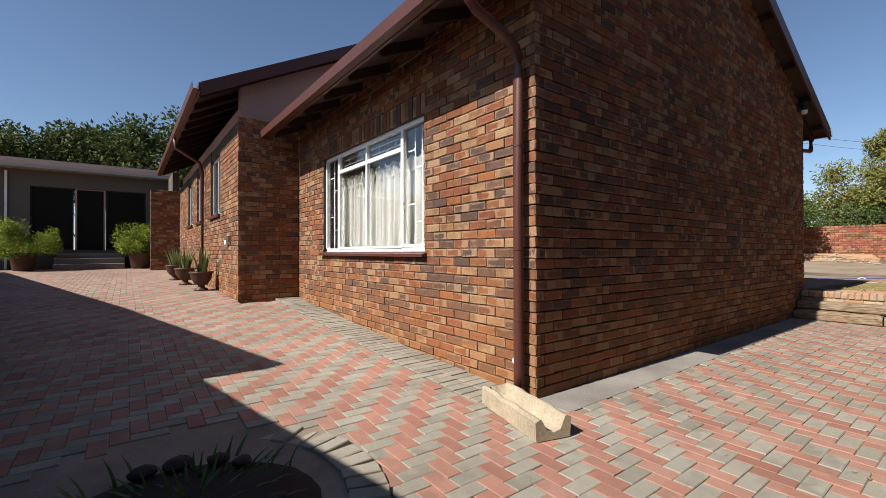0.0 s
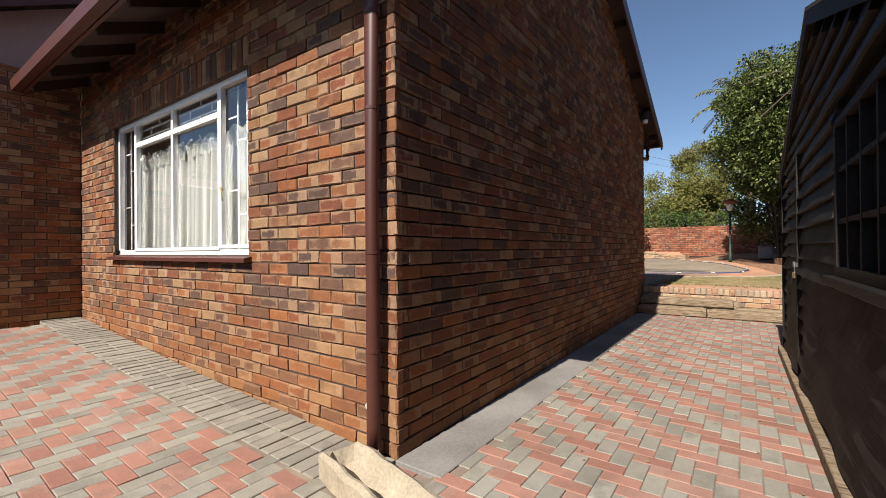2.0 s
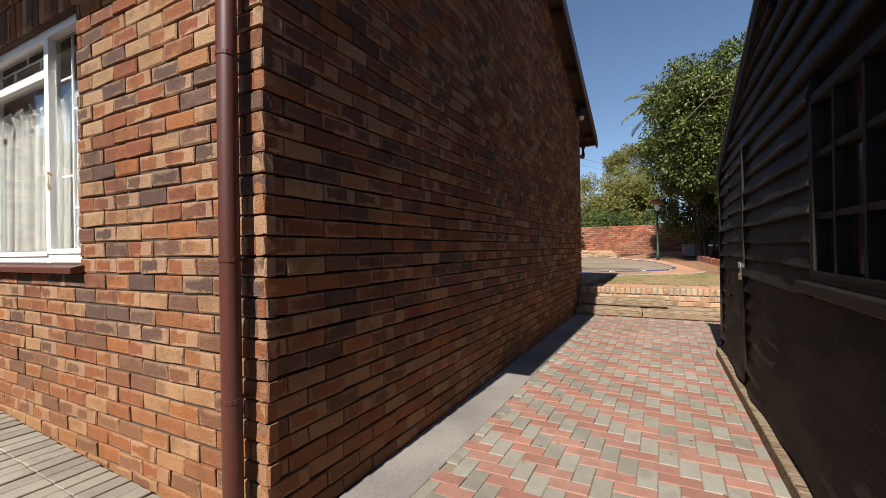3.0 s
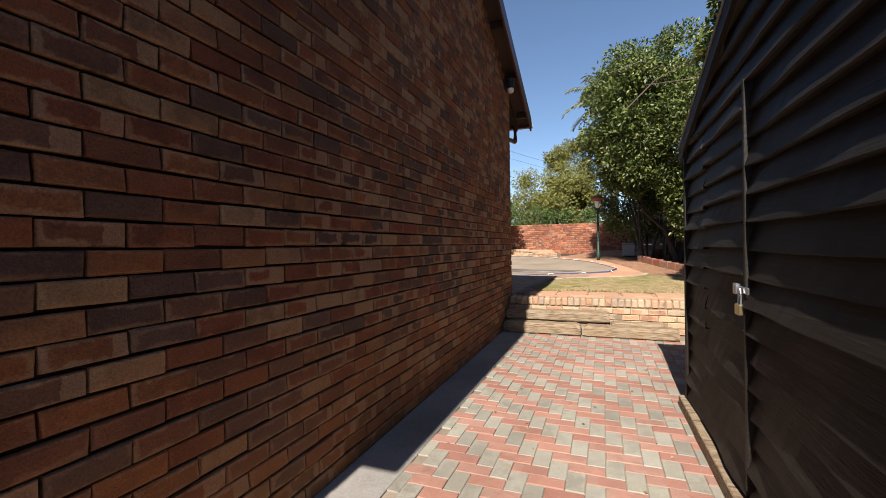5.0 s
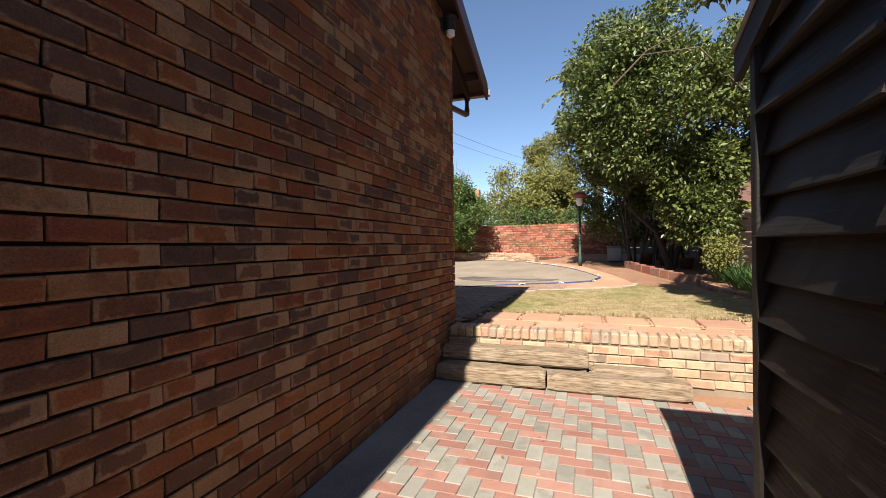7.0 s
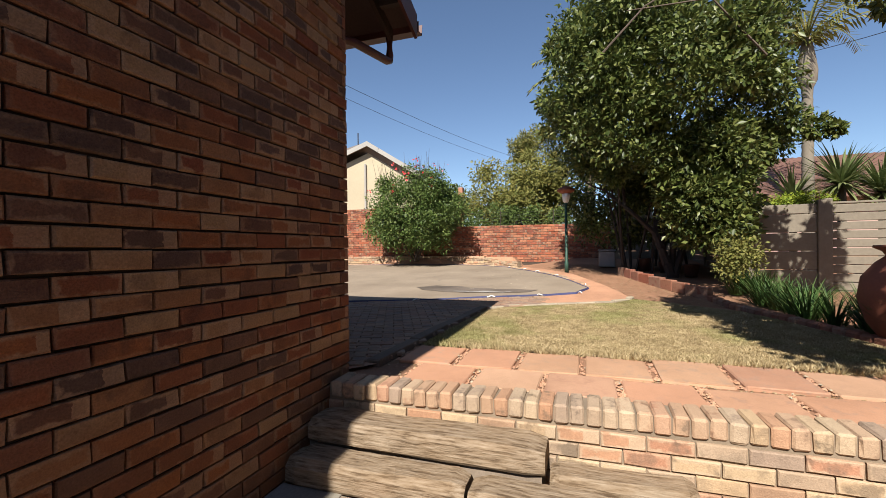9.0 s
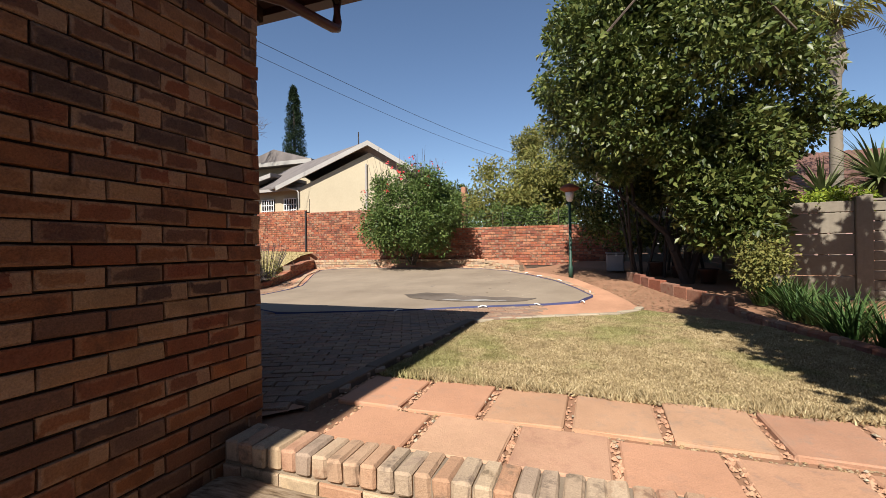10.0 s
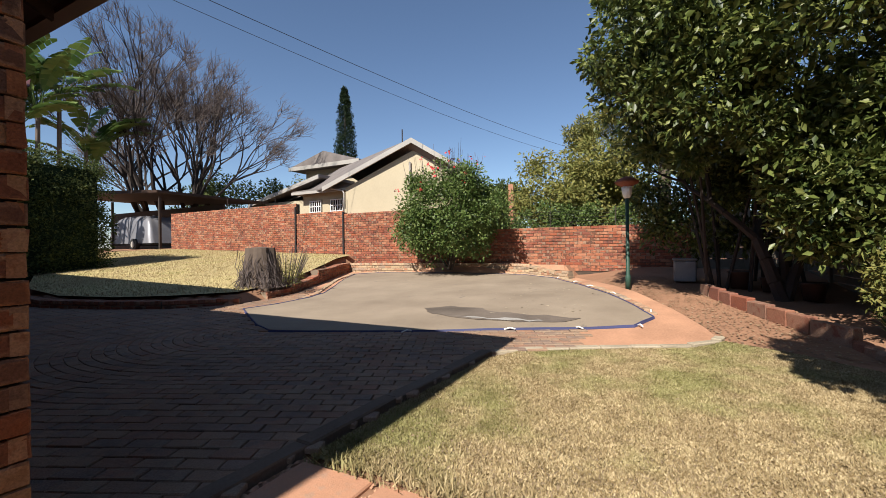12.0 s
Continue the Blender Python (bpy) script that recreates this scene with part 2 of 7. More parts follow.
def course_wall(parent, origin, u, nrm, length, z0, z1, inside, near, material="brick", L=0.2245, H=0.0762, P=0.232, C=0.0854, proud=0.010, depth=0.03, name="brick", seed=1, ends=(True, True)):
    """Stretcher bond on one face of a wall. origin: the face's foot; u: along it; nrm: out of it. inside(s, z): is there wall at that
    place; near(s, z): does the walk pass so close that the bricks are pieces of their own. ends: bricks that turn the corner."""
    r = random.Random(seed)
    u, nrm, o = Vector(u).normalized(), Vector(nrm).normalized(), Vector(origin)
    up = Vector((0, 0, 1))
    B = Matrix((u, -nrm, up)).transposed().to_4x4()
    shapes = {}

    def shape(l):
        key = round(l, 2)
        if key not in shapes:
            shapes[key] = []
        if len(shapes[key]) < 6:
            vs, fs = piece(l, H, depth + proud)
            me = bpy.data.meshes.new(name)
            me.from_pydata(vs, [], fs)
            face_uv(me)
            me.materials.append(M[material])
            shapes[key].append((me, vs, fs))
        return r.choice(shapes[key])
    V, F, cnt = [], [], 0
    singles = []
    k = int(math.floor(z0 / C))
    while k * C < z1:
        s = -(P / 2 if k % 2 else 0.0)
        while s < length:
            a, b = max(s, 0.0), min(s + L, length)
            if b - a > 0.03:
                zc = k * C + H / 2
                ok = [inside(a + (b - a) * f, zc) for f in (0.04, 0.5, 0.96)]
                if all(ok) or any(ok):
                    if not all(ok):
                        g = [f for f in [i / 20 for i in range(21)] if inside(a + (b - a) * f, zc)]
                        a, b = a + (b - a) * min(g), a + (b - a) * max(g)
                    if b - a > 0.025:
                        me, vs, fs = shape(b - a)
                        m = Matrix.Translation(o + u * a + up * (k * C + r.uniform(-0.0015, 0.0015)) + nrm * (proud + r.uniform(-0.005, 0.004))) @ B
                        if near(a, zc):
                            singles.append((me, m))
                        else:
                            n0 = len(V)
                            V += [tuple(m @ Vector(v)) for v in vs]
                            F += [tuple(n0 + i for i in f) for f in fs]
            s += P
        k += 1
    if len(singles) > 300:
        print("note: pieces", name, len(singles))
    for me, m in singles[:300]:
        LATER.append((name, me, m, parent))
    for me, m in singles[300:]:
        n0 = len(V)
        V += [tuple(m @ v.co) for v in me.vertices]
        F += [tuple(n0 + i for i in p.vertices) for p in me.polygons]
    if V:
        ob = part(name + "work", (V, F), material, parent)
        face_uv(ob.data)
        ob["kind"] = "stuff"


def lay_later():
    for name, me, m, parent in LATER:
        ob = new(name, me)
        ob.parent = parent
        ob.matrix_parent_inverse = Matrix()
        ob.matrix_basis = parent.matrix_basis.inverted() @ m if parent else m


def below(line):
    """z of a broken line at x."""
    def f(x):
        for (x0, z0), (x1, z1) in zip(line, line[1:]):
            if x <= x1:
                return z0 + (z1 - z0) * (x - x0) / (x1 - x0)
        return line[-1][1]
    return f


# ---- ground heights ----
G_LINE = below([(-50, 0.0), (2.2, 0.0), (4.33, 0.10), (7.86, 0.33), (20, 0.60), (60, 0.9)])
WX, WY = 2.447, 2.19        # the near corner of the house
FX = 9.86                   # its far end
EAVE_L, EAVE_R = (1.90, 3.30), (10.76, 3.51)
RIDGE = (6.4, 5.30)
SLOPE = below([EAVE_L, RIDGE, EAVE_R])


def sm(x, a, b):
    t = min(1, max(0, (x - a) / (b - a)))
    return t * t * (3 - 2 * t)


def low_wall_x(y):
    return 21.0 + 0.35 * math.sin(max(0, min(1, (y - 2.4) / 8)) * math.pi)


def kerb_x(y):
    return below([(7.0, 15.2), (7.85, 14.75), (8.9, 13.95), (10.0, 13.45), (11.4, 13.1), (13.4, 13.25), (16, 14.2), (20, 16)])(y)


def arm_y(x):
    return below([(14.7, 7.8), (16.2, 7.95), (17.8, 8.75), (20.4, 10.15), (21.2, 10.4)])(x)


def upper(x, y):
    """Height of the upper garden."""
    right = 0.42 + 0.08 * max(0, min(x, 22.5) - 14.5)
    deck = 0.42 + 0.045 * max(0, min(x, 21.5) - 14)
    z = right + (deck - right) * sm(y, 0.6, 2.6)
    if x > low_wall_x(y) + 0.12 and y > 2.5:
        z = max(z, 1.03 if x < 40 else 1.2)
    if y > 7.5 and x > kerb_x(y) + 0.1 and (y > arm_y(x) + 0.1 or x < 14.8):
        z = max(z, min(1.75, 0.60 + 0.085 * (x - 14) + 0.03 * (y - 8)))
    return z


def lower(x, y):
    return G_LINE(y)


def ground_z(x, y):
    return lower(x, y) if x < 9.78 else upper(x, y)


# ---- ground ----
def ground_sheet():
    xs = [-400, -150, -60, -30, -15, -6, 0, 4, 9.70, 9.79, 9.9] + [10 + 0.25 * i for i in range(1, 60)] + [26, 30, 40, 60, 90, 150, 400]
    ys = [-400, -150, -60, -30, -15, -8, -5, -3] + [-2.5 + 0.25 * i for i in range(60)] + [13 + i for i in range(16)] + [32, 40, 60, 90, 150, 400]
    V = [(x, y, ground_z(x, y) - (0.07 if x < 9.75 else 0.02)) for x in xs for y in ys]
    n = len(ys)
    F = [(i * n + j, (i + 1) * n + j, (i + 1) * n + j + 1, i * n + j + 1) for i in range(len(xs) - 1) for j in range(n - 1)]
    ob = part("ground", (V, F), "soil")
    return tagged(ob, "reddish bare soil with dry leaves over the whole plot", "ground", kind="structure")


ground_sheet()


# ---- house walls ----
def wall_mass(name, quads, label, mat="mortar"):
    """Thick wall bodies from outlines: (axis, outline, lo, hi)."""
    bm = bmesh.new()
    for axis, pts, lo, hi in quads:
        prism(bm, pts, lo, hi, axis)
    ob = part(name, bm, mat)
    return tagged(ob, label, "wall", kind="structure")


WIN = (3.74, 6.64, 1.16, 2.66)     # y0, y1, z0, z1 of the large window
gz = lambda x: SLOPE(x) - 0.10
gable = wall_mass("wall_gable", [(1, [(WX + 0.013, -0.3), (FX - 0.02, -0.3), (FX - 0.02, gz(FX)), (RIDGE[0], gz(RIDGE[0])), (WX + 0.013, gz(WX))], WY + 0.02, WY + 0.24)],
                  "shaded gable wall of multicoloured flashed face brick", "mortar_shaded")
front = wall_mass("wall_front", [
    (0, [(WY + 0.24, -0.3), (7.86, -0.3), (7.86, WIN[2]), (WY + 0.24, WIN[2])], WX + 0.013, WX + 0.24),
    (0, [(WY + 0.24, WIN[2]), (WIN[0], WIN[2]), (WIN[0], 3.5), (WY + 0.24, 3.5)], WX + 0.013, WX + 0.24),
    (0, [(WIN[1], WIN[2]), (7.86, WIN[2]), (7.86, 3.5), (WIN[1], 3.5)], WX + 0.013, WX + 0.24),
    (0, [(WIN[0], WIN[3]), (WIN[1], WIN[3]), (WIN[1], 3.5), (WIN[0], 3.5)], WX + 0.013, WX + 0.24)],
    "sunlit front wall of orange and brown face brick round a large window")
back_wall = wall_mass("wall_rear", [(0, [(WY + 0.24, -0.3), (16, -0.3), (16, 3.7), (WY + 0.24, 3.7)], FX - 0.24, FX - 0.02)], "rear wall of flashed face brick")

course_wall(gable, (WX, WY + 0.02, 0), (1, 0, 0), (0, -1, 0), FX - WX, -0.08, 5.2, lambda s, z: z < gz(WX + s) - 0.02,
            lambda s, z: 3.0 < s < 7.45 and 0.55 < z < 1.95, proud=0.02, seed=3)
course_wall(front, (WX + 0.02, 7.86, 0), (0, -1, 0), (-1, 0, 0), 7.86 - WY, -0.08, 3.45,
            lambda s, z: not (WIN[0] < 7.86 - s < WIN[1] and WIN[2] - 0.06 < z < WIN[3] + 0.235) and z > G_LINE(7.86 - s) - 0.09,
            lambda s, z: s > 4.0 and 0.0 < z < 2.6 and s < 5.45 or (2.2 < s <= 4.0 and 0.2 < z < 1.1), proud=0.02, seed=4)
course_wall(back_wall, (FX - 0.02, WY, 0), (0, 1, 0), (1, 0, 0), 6, 0.3, 3.5, lambda s, z: True, lambda s, z: False, proud=0.02, seed=5)

# soldier course over the window
V, F = [], []
r = random.Random(5)
sold = []
for i in range(int((WIN[1] - WIN[0] + 0.1) / 0.0854)):
    vs, fs = piece(0.073, 0.222, 0.04)
    m = Matrix.Translation((WX - r.uniform(0.0, 0.006), WIN[1] + 0.05 - i * 0.0854, WIN[3] + 0.006)) @ Matrix(((0, 1, 0), (-1, 0, 0), (0, 0, 1))).to_4x4()
    me = bpy.data.meshes.new("brick")
    me.from_pydata(vs, [], fs)
    face_uv(me)
    me.materials.append(M["brick"])
    LATER.append(("brick", me, m, front))

# house wing further along
W2X = 1.41
wing = wall_mass("wall_wing", [
    (1, [(W2X + 0.013, -0.2), (WX + 0.2, -0.2), (WX + 0.2, 3.43), (W2X + 0.013, 3.43)], 7.873, 8.1),
    (0, [(8.1, -0.2), (17.5, -0.2), (17.5, 1.95), (8.1, 1.95)], W2X + 0.013, W2X + 0.24),
    (0, [(8.1, 1.95), (9.6, 1.95), (9.6, 3.43), (8.1, 3.43)], W2X + 0.013, W2X + 0.24),
    (0, [(10.8, 1.95), (12.1, 1.95), (12.1, 3.43), (10.8, 3.43)], W2X + 0.013, W2X + 0.24),
    (0, [(13.1, 1.95), (14.0, 1.95), (14.0, 3.43), (13.1, 3.43)], W2X + 0.013, W2X + 0.24),
    (0, [(15.1, 1.95), (17.5, 1.95), (17.5, 3.43), (15.1, 3.43)], W2X + 0.013, W2X + 0.24),
    (0, [(8.1, 3.2), (17.5, 3.2), (17.5, 3.43), (8.1, 3.43)], W2X + 0.03, W2X + 0.23)],
    "brick wing of the house with three tall narrow white windows")
course_wall(wing, (W2X, 7.88, 0), (1, 0, 0), (0, -1, 0), WX + 0.0 - W2X, 0.2, 3.43, lambda s, z: True, lambda s, z: False, proud=0.02, seed=8)
course_wall(wing, (W2X + 0.02, 17.5, 0), (0, -1, 0), (-1, 0, 0), 17.5 - 7.86, 0.25, 3.2,
            lambda s, z: z > G_LINE(17.5 - s) - 0.1 and not any(a < 17.5 - s < b and 1.9 < z < 3.25 for a, b in ((9.6, 10.8), (12.1, 13.1), (14.0, 15.1))),
            lambda s, z: False, proud=0.02, seed=9)
tagged(part("wall_plaster", (lambda b: (prism(b, [(1.5, 3.43), (8.5, 3.43), (8.5, 5.4), (6.2, 6.5), (1.5, 4.1)], 8.12, 8.3, 1), box(b, (1.5, 8.3, 3.43), (1.6, 17.5, 3.75)), b)[2])(bmesh.new()), "plaster"),
       "smooth mauve-grey plaster gable above the brick wing", "wall", kind="structure")


# ---- roofs ----
def roof_slab(name, line, y0, y1, label, thick=0.07, fascia=0.2, parent=None):
    """A gabled roof along y with fascias, barge boards, rafters and a boarded underside."""
    e = empty(name, (line[1][0], y0, line[1][1]), label, "roof")
    e["kind"] = "structure"
    inv = Matrix.Translation(e.location).inverted()

    def add(n, bm, mat, lab=""):
        bmesh.ops.transform(bm, matrix=inv, verts=bm.verts)
        return part(n, bm, mat, e, lab)
    bm = bmesh.new()
    top = [(x, z) for x, z in line]
    prism(bm, top + [(x, z - thick) for x, z in top[::-1]], y0 + 0.03, y1, 1)
    add("covering", bm, "roof_tile")
    for yb in (y0,):
        for (x0, z0), (x1, z1) in zip(line, line[1:]):
            bm = bmesh.new()
            prism(bm, [(x0, z0 + 0.02), (x1, z1 + 0.02), (x1, z1 - fascia), (x0, z0 - fascia)], yb, yb + 0.028, 1)
            add("barge_board", bm, "brown_paint", "brown-painted barge board")
    for (x, z), s in ((line[0], -1), (line[-1], 1)):
        bm = bmesh.new()
        box(bm, (min(x, x + s * 0.03), y0 + 0.03, z - 0.13), (max(x, x + s * 0.03), y1, z + 0.015))
        add("fascia", bm, "brown_paint", "red-brown painted fascia board")
        bm = bmesh.new()
        n = 8
        gx = x + s * 0.035
        prof = [(gx, z - 0.02), (gx, z - 0.12), (gx + s * 0.085, z - 0.12), (gx + s * 0.10, z - 0.01), (gx + s * 0.095, z - 0.01), (gx + s * 0.08, z - 0.11), (gx + s * 0.005, z - 0.11), (gx + s * 0.005, z - 0.02)]
        prism(bm, prof, y0 + 0.0, y1, 1)
        add("gutter", bm, "brown_paint", "red-brown metal rain gutter")
    y = y0 + 0.25
    while y < y1 - 0.1:
        bm = bmesh.new()
        for (x0, z0), (x1, z1) in zip(line, line[1:]):
            xa, xb = (x0, x0 + 1.1) if x0 == line[0][0] else (x1 - 1.1, x1)
            f = lambda x: z0 + (z1 - z0) * (x - x0) / (x1 - x0)
            prism(bm, [(xa, f(xa) - thick), (xb, f(xb) - thick), (xb, f(xb) - thick - 0.11), (xa + (0.02 if xa == x0 else 0), f(xa) - thick - 0.11)], y, y + 0.04, 1)
        add("rafter", bm, "dark_wood", "dark rafter ends")
        y += 0.75
    return e


roof = roof_slab("roof", [EAVE_L, RIDGE, EAVE_R], WY - 0.215, 7.84, "low gabled roof with red-brown fascia, gutter and dark rafters")
roof2 = roof_slab("roof_wing", [(0.86, 3.94), (6.2, 6.72), (11.6, 3.9)], 7.45 + 0.42, 17.6, "higher gabled roof of the wing with brown fascia")
# unseen rear roof and its wall, added to shade the hedge and raised lawn
roof3 = roof_slab("roof_unseen_rear", [(4.0, 4.4), (7.2, 5.9), (10.8, 4.3)], 17.7, 27, "unseen gabled roof added to shade the raised lawn")
wall_mass("wall_rear_wing", [(0, [(15.7, 0), (27, 0), (27, 4.4), (15.7, 4.4)], 9.7, 9.9)], "unseen plain wall under the added rear roof")
# purlins that carry the verge
pur = empty("verge_purlins", (RIDGE[0], WY, RIDGE[1] - 0.3), "dark purlin ends under the verge of the gable", "roof timber")
for i, x in enumerate([1.95, 2.9, 4.0, 5.2, 6.4, 7.6, 8.7, 9.6, 10.45]):
    bm = bmesh.new()
    z = SLOPE(x) - 0.07
    box(bm, (x - 0.03, WY - 0.19, z - 0.1), (x + 0.03, WY + 0.0, z - 0.01), Matrix.Translation(-pur.location))
    part("purlin", bm, "dark_wood", pur)
# wall boards that close the eaves inside
tagged(boxes("ceiling", [((WX + 0.24, WY + 0.24, 2.95), (FX - 0.24, 7.9, 3.0))], "white"), "plain white ceiling inside the house", "ceiling", kind="structure")


# ---- paving ----
def herringbone(name, parent_label, x0, x1, y0, y1, keep, near, zf, seed, size=0.1, gap=0.003):
    r = random.Random(seed)
    parent = tagged(boxes(name, [((x0, y0, -0.5), (x0 + 0.1, y0 + 0.1, -0.45))], "joint"), parent_label, "paving", kind="structure")
    # bedding sheet
    n = 40
    V = [(x0 + (x1 - x0) * i / n, y0 + (y1 - y0) * j / n, 0) for i in range(n + 1) for j in range(n + 1)]
    V = [(x, y, zf(x, y) - 0.008) for x, y, _ in V]
    F = [(i * (n + 1) + j, (i + 1) * (n + 1) + j, (i + 1) * (n + 1) + j + 1, i * (n + 1) + j + 1) for i in range(n) for j in range(n)]
    me = parent.data
    me.clear_geometry()
    me.from_pydata(V, [], F)
    shapes = {}
    for kind, mat in (("a", "paver_grey"), ("b", "paver_red")):
        lst = []
        for _ in range(5):
            vs, fs = piece(2 * size - gap, size - gap, 0.045, 0.004, 0.0010)
            vs = [(x, z, -y) for x, y, z in vs]
            if kind == "b":
                vs = [(z, x, y) for x, z, y in vs]
                fs = [f[::-1] for f in fs]
            me = bpy.data.meshes.new("paver")
            me.from_pydata(vs, [], fs)
            face_uv(me)
            me.materials.append(M[mat])
            lst.append((me, vs, fs))
        shapes[kind] = lst
    bulk = {"a": ([], []), "b": ([], [])}
    cnt = 0
    for i in range(int(math.floor(x0 / size)) - 1, int(x1 / size) + 1):
        for j in range(int(math.floor(y0 / size)) - 1, int(y1 / size) + 1):
            c = (i - j) % 4
            if c not in (0, 3):
                continue
            kind = "a" if c == 0 else "b"
            cx, cy = (i + (1 if kind == "a" else 0.5)) * size, (j + (1 if kind == "b" else 0.5)) * size
            if not (x0 < cx < x1 and y0 < cy < y1 and keep(cx, cy)):
                continue
            me, vs, fs = r.choice(shapes[kind])
            e = 0.05
            sx, sy = (zf(cx + e, cy) - zf(cx - e, cy)) / (2 * e), (zf(cx, cy + e) - zf(cx, cy - e)) / (2 * e)
            m = Matrix(((1, 0, 0, i * size), (0, 1, 0, j * size), (sx, sy, 1, zf(i * size, j * size) + r.uniform(-0.0025, 0.0025)), (0, 0, 0, 1)))
            if near(cx, cy) and cnt < 300 and sy == 0 and sx == 0:
                LATER.append(("paver", me, m @ pose(0, 0, 0, r.uniform(-0.4, 0.4), r.uniform(-0.4, 0.4), 0), parent))
                cnt += 1
            else:
                V, F = bulk[kind]
                n0 = len(V)
                V += [tuple(m @ Vector(v)) for v in vs]
                F += [tuple(n0 + q for q in f) for f in fs]
    for kind, mat in (("a", "paver_grey"), ("b", "paver_red")):
        ob = part("pavers", bulk[kind], mat, parent)
        face_uv(ob.data)
        ob["kind"] = "stuff"
    return parent


BED = (0.02, 2.15, 0.75)      # the round bed in the paving
in_bed = lambda x, y, k=0.0: (x - BED[0]) ** 2 + (y - BED[1]) ** 2 < (BED[2] + 0.21 + k) ** 2
passage = herringbone("paving_passage", "paved passage of red and grey herringbone pavers between house and shed", 2.4, 9.12, -2.2, 1.92,
                      lambda x, y: y < 1.90 or x < 2.4, lambda x, y: 5.5 < x < 8.6 and 0.3 < y, lambda x, y: 0.0, 11)
yard = herringbone("paving_yard", "front yard of worn red and grey herringbone pavers", -7.0, 2.4, -3.0, 7.6,
                   lambda x, y: not (x > 2.02 and y > 2.19) and not in_bed(x, y), lambda x, y: False, lower, 12)
yard2 = herringbone("paving_patio", "far part of the front yard with worn pavers", -8.0, 1.4, 7.6, 19.4, lambda x, y: True, lambda x, y: False, lower, 13)

# ---- more materials ----
def leafy(name, tones, gloss=0.45):
    k = Mat(name, min(0.9, gloss + 0.1), 0, 0.3)
    r = k.rnd()
    c = k.ramp(r, [(i / (len(tones) - 1), t) for i, t in enumerate(tones)])
    n = k.noise(k.wcoords(), 1.2, 3)
    c = k.mix(k.math("MULTIPLY", n, 0.7), c, k.mix(0.5, c, tones[0]))
    k.link(c, k.b.inputs["Base Color"])
    tr = k.node("BsdfTranslucent")
    k.link(c, tr.inputs["Color"])
    mx = k.node("MixShader")
    mx.inputs[0].default_value = 0.22
    k.link(k.b.outputs[0], mx.inputs[1])
    k.link(tr.outputs[0], mx.inputs[2])
    k.link(mx.outputs[0], k.t.nodes["Material Output"].inputs["Surface"])
    return k.m


M["leaf_dark"] = leafy("broad dark leaf", [(0.035, 0.055, 0.014), (0.075, 0.10, 0.024), (0.135, 0.165, 0.04), (0.25, 0.265, 0.08)], 0.3)
M["leaf_bush"] = leafy("bush leaf", [(0.04, 0.07, 0.016), (0.08, 0.13, 0.03), (0.125, 0.18, 0.045), (0.19, 0.235, 0.075)], 0.35)
M["leaf_olive"] = leafy("olive leaf", [(0.15, 0.15, 0.04), (0.24, 0.22, 0.055), (0.14, 0.17, 0.045), (0.32, 0.27, 0.08)], 0.6)
M["leaf_lime"] = leafy("lime leaf", [(0.16, 0.22, 0.02), (0.26, 0.30, 0.03), (0.12, 0.2, 0.03)], 0.6)
M["leaf_far"] = leafy("far tree leaf", [(0.03, 0.048, 0.014), (0.065, 0.09, 0.024), (0.12, 0.14, 0.038)], 0.7)
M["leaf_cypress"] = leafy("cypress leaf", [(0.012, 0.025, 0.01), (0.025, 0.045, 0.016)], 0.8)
M["leaf_banana"] = leafy("banana leaf", [(0.06, 0.11, 0.03), (0.10, 0.17, 0.04), (0.16, 0.2, 0.06)], 0.4)
M["blade"] = leafy("dark green blade", [(0.03, 0.07, 0.015), (0.06, 0.12, 0.03), (0.10, 0.14, 0.04)], 0.5)
M["yucca"] = leafy("yucca blade", [(0.09, 0.13, 0.04), (0.15, 0.19, 0.07), (0.22, 0.24, 0.10)], 0.5)
M["twig"] = plain("dry twigs", (0.095, 0.075, 0.068), 0.9, vary=0.3)
M["bark"] = plain("grey-brown bark", (0.12, 0.09, 0.07), 0.9, vary=0.35, scale=20, bump=0.6)
M["bark_dark"] = plain("dark bark", (0.045, 0.035, 0.03), 0.9, vary=0.35, scale=20, bump=0.6)
M["flower"] = plain("red blossom", (0.55, 0.06, 0.06), 0.6)


def grass_blades():
    k = Mat("dry lawn grass", 0.8, 0, 0.15)
    r = k.rnd()
    c = k.ramp(r, [(0.0, (0.19, 0.13, 0.06)), (0.35, (0.36, 0.28, 0.15)), (0.7, (0.50, 0.405, 0.24)), (1.0, (0.22, 0.165, 0.075))])
    n = k.noise(k.wcoords(), 0.9, 4)
    g = k.ramp(n, [(0.50, (0, 0, 0)), (0.64, (1, 1, 1))])
    c = k.mix(k.math("MULTIPLY", g, 0.55), c, (0.17, 0.20, 0.055))
    c = k.mix(0.7, c, k.ramp(k.noise(k.wcoords(), 5, 4, 0.7), [(0.35, (0.62, 0.58, 0.54)), (0.6, (1.1, 1.1, 1.1))]), "MULTIPLY")
    return k.done(c)


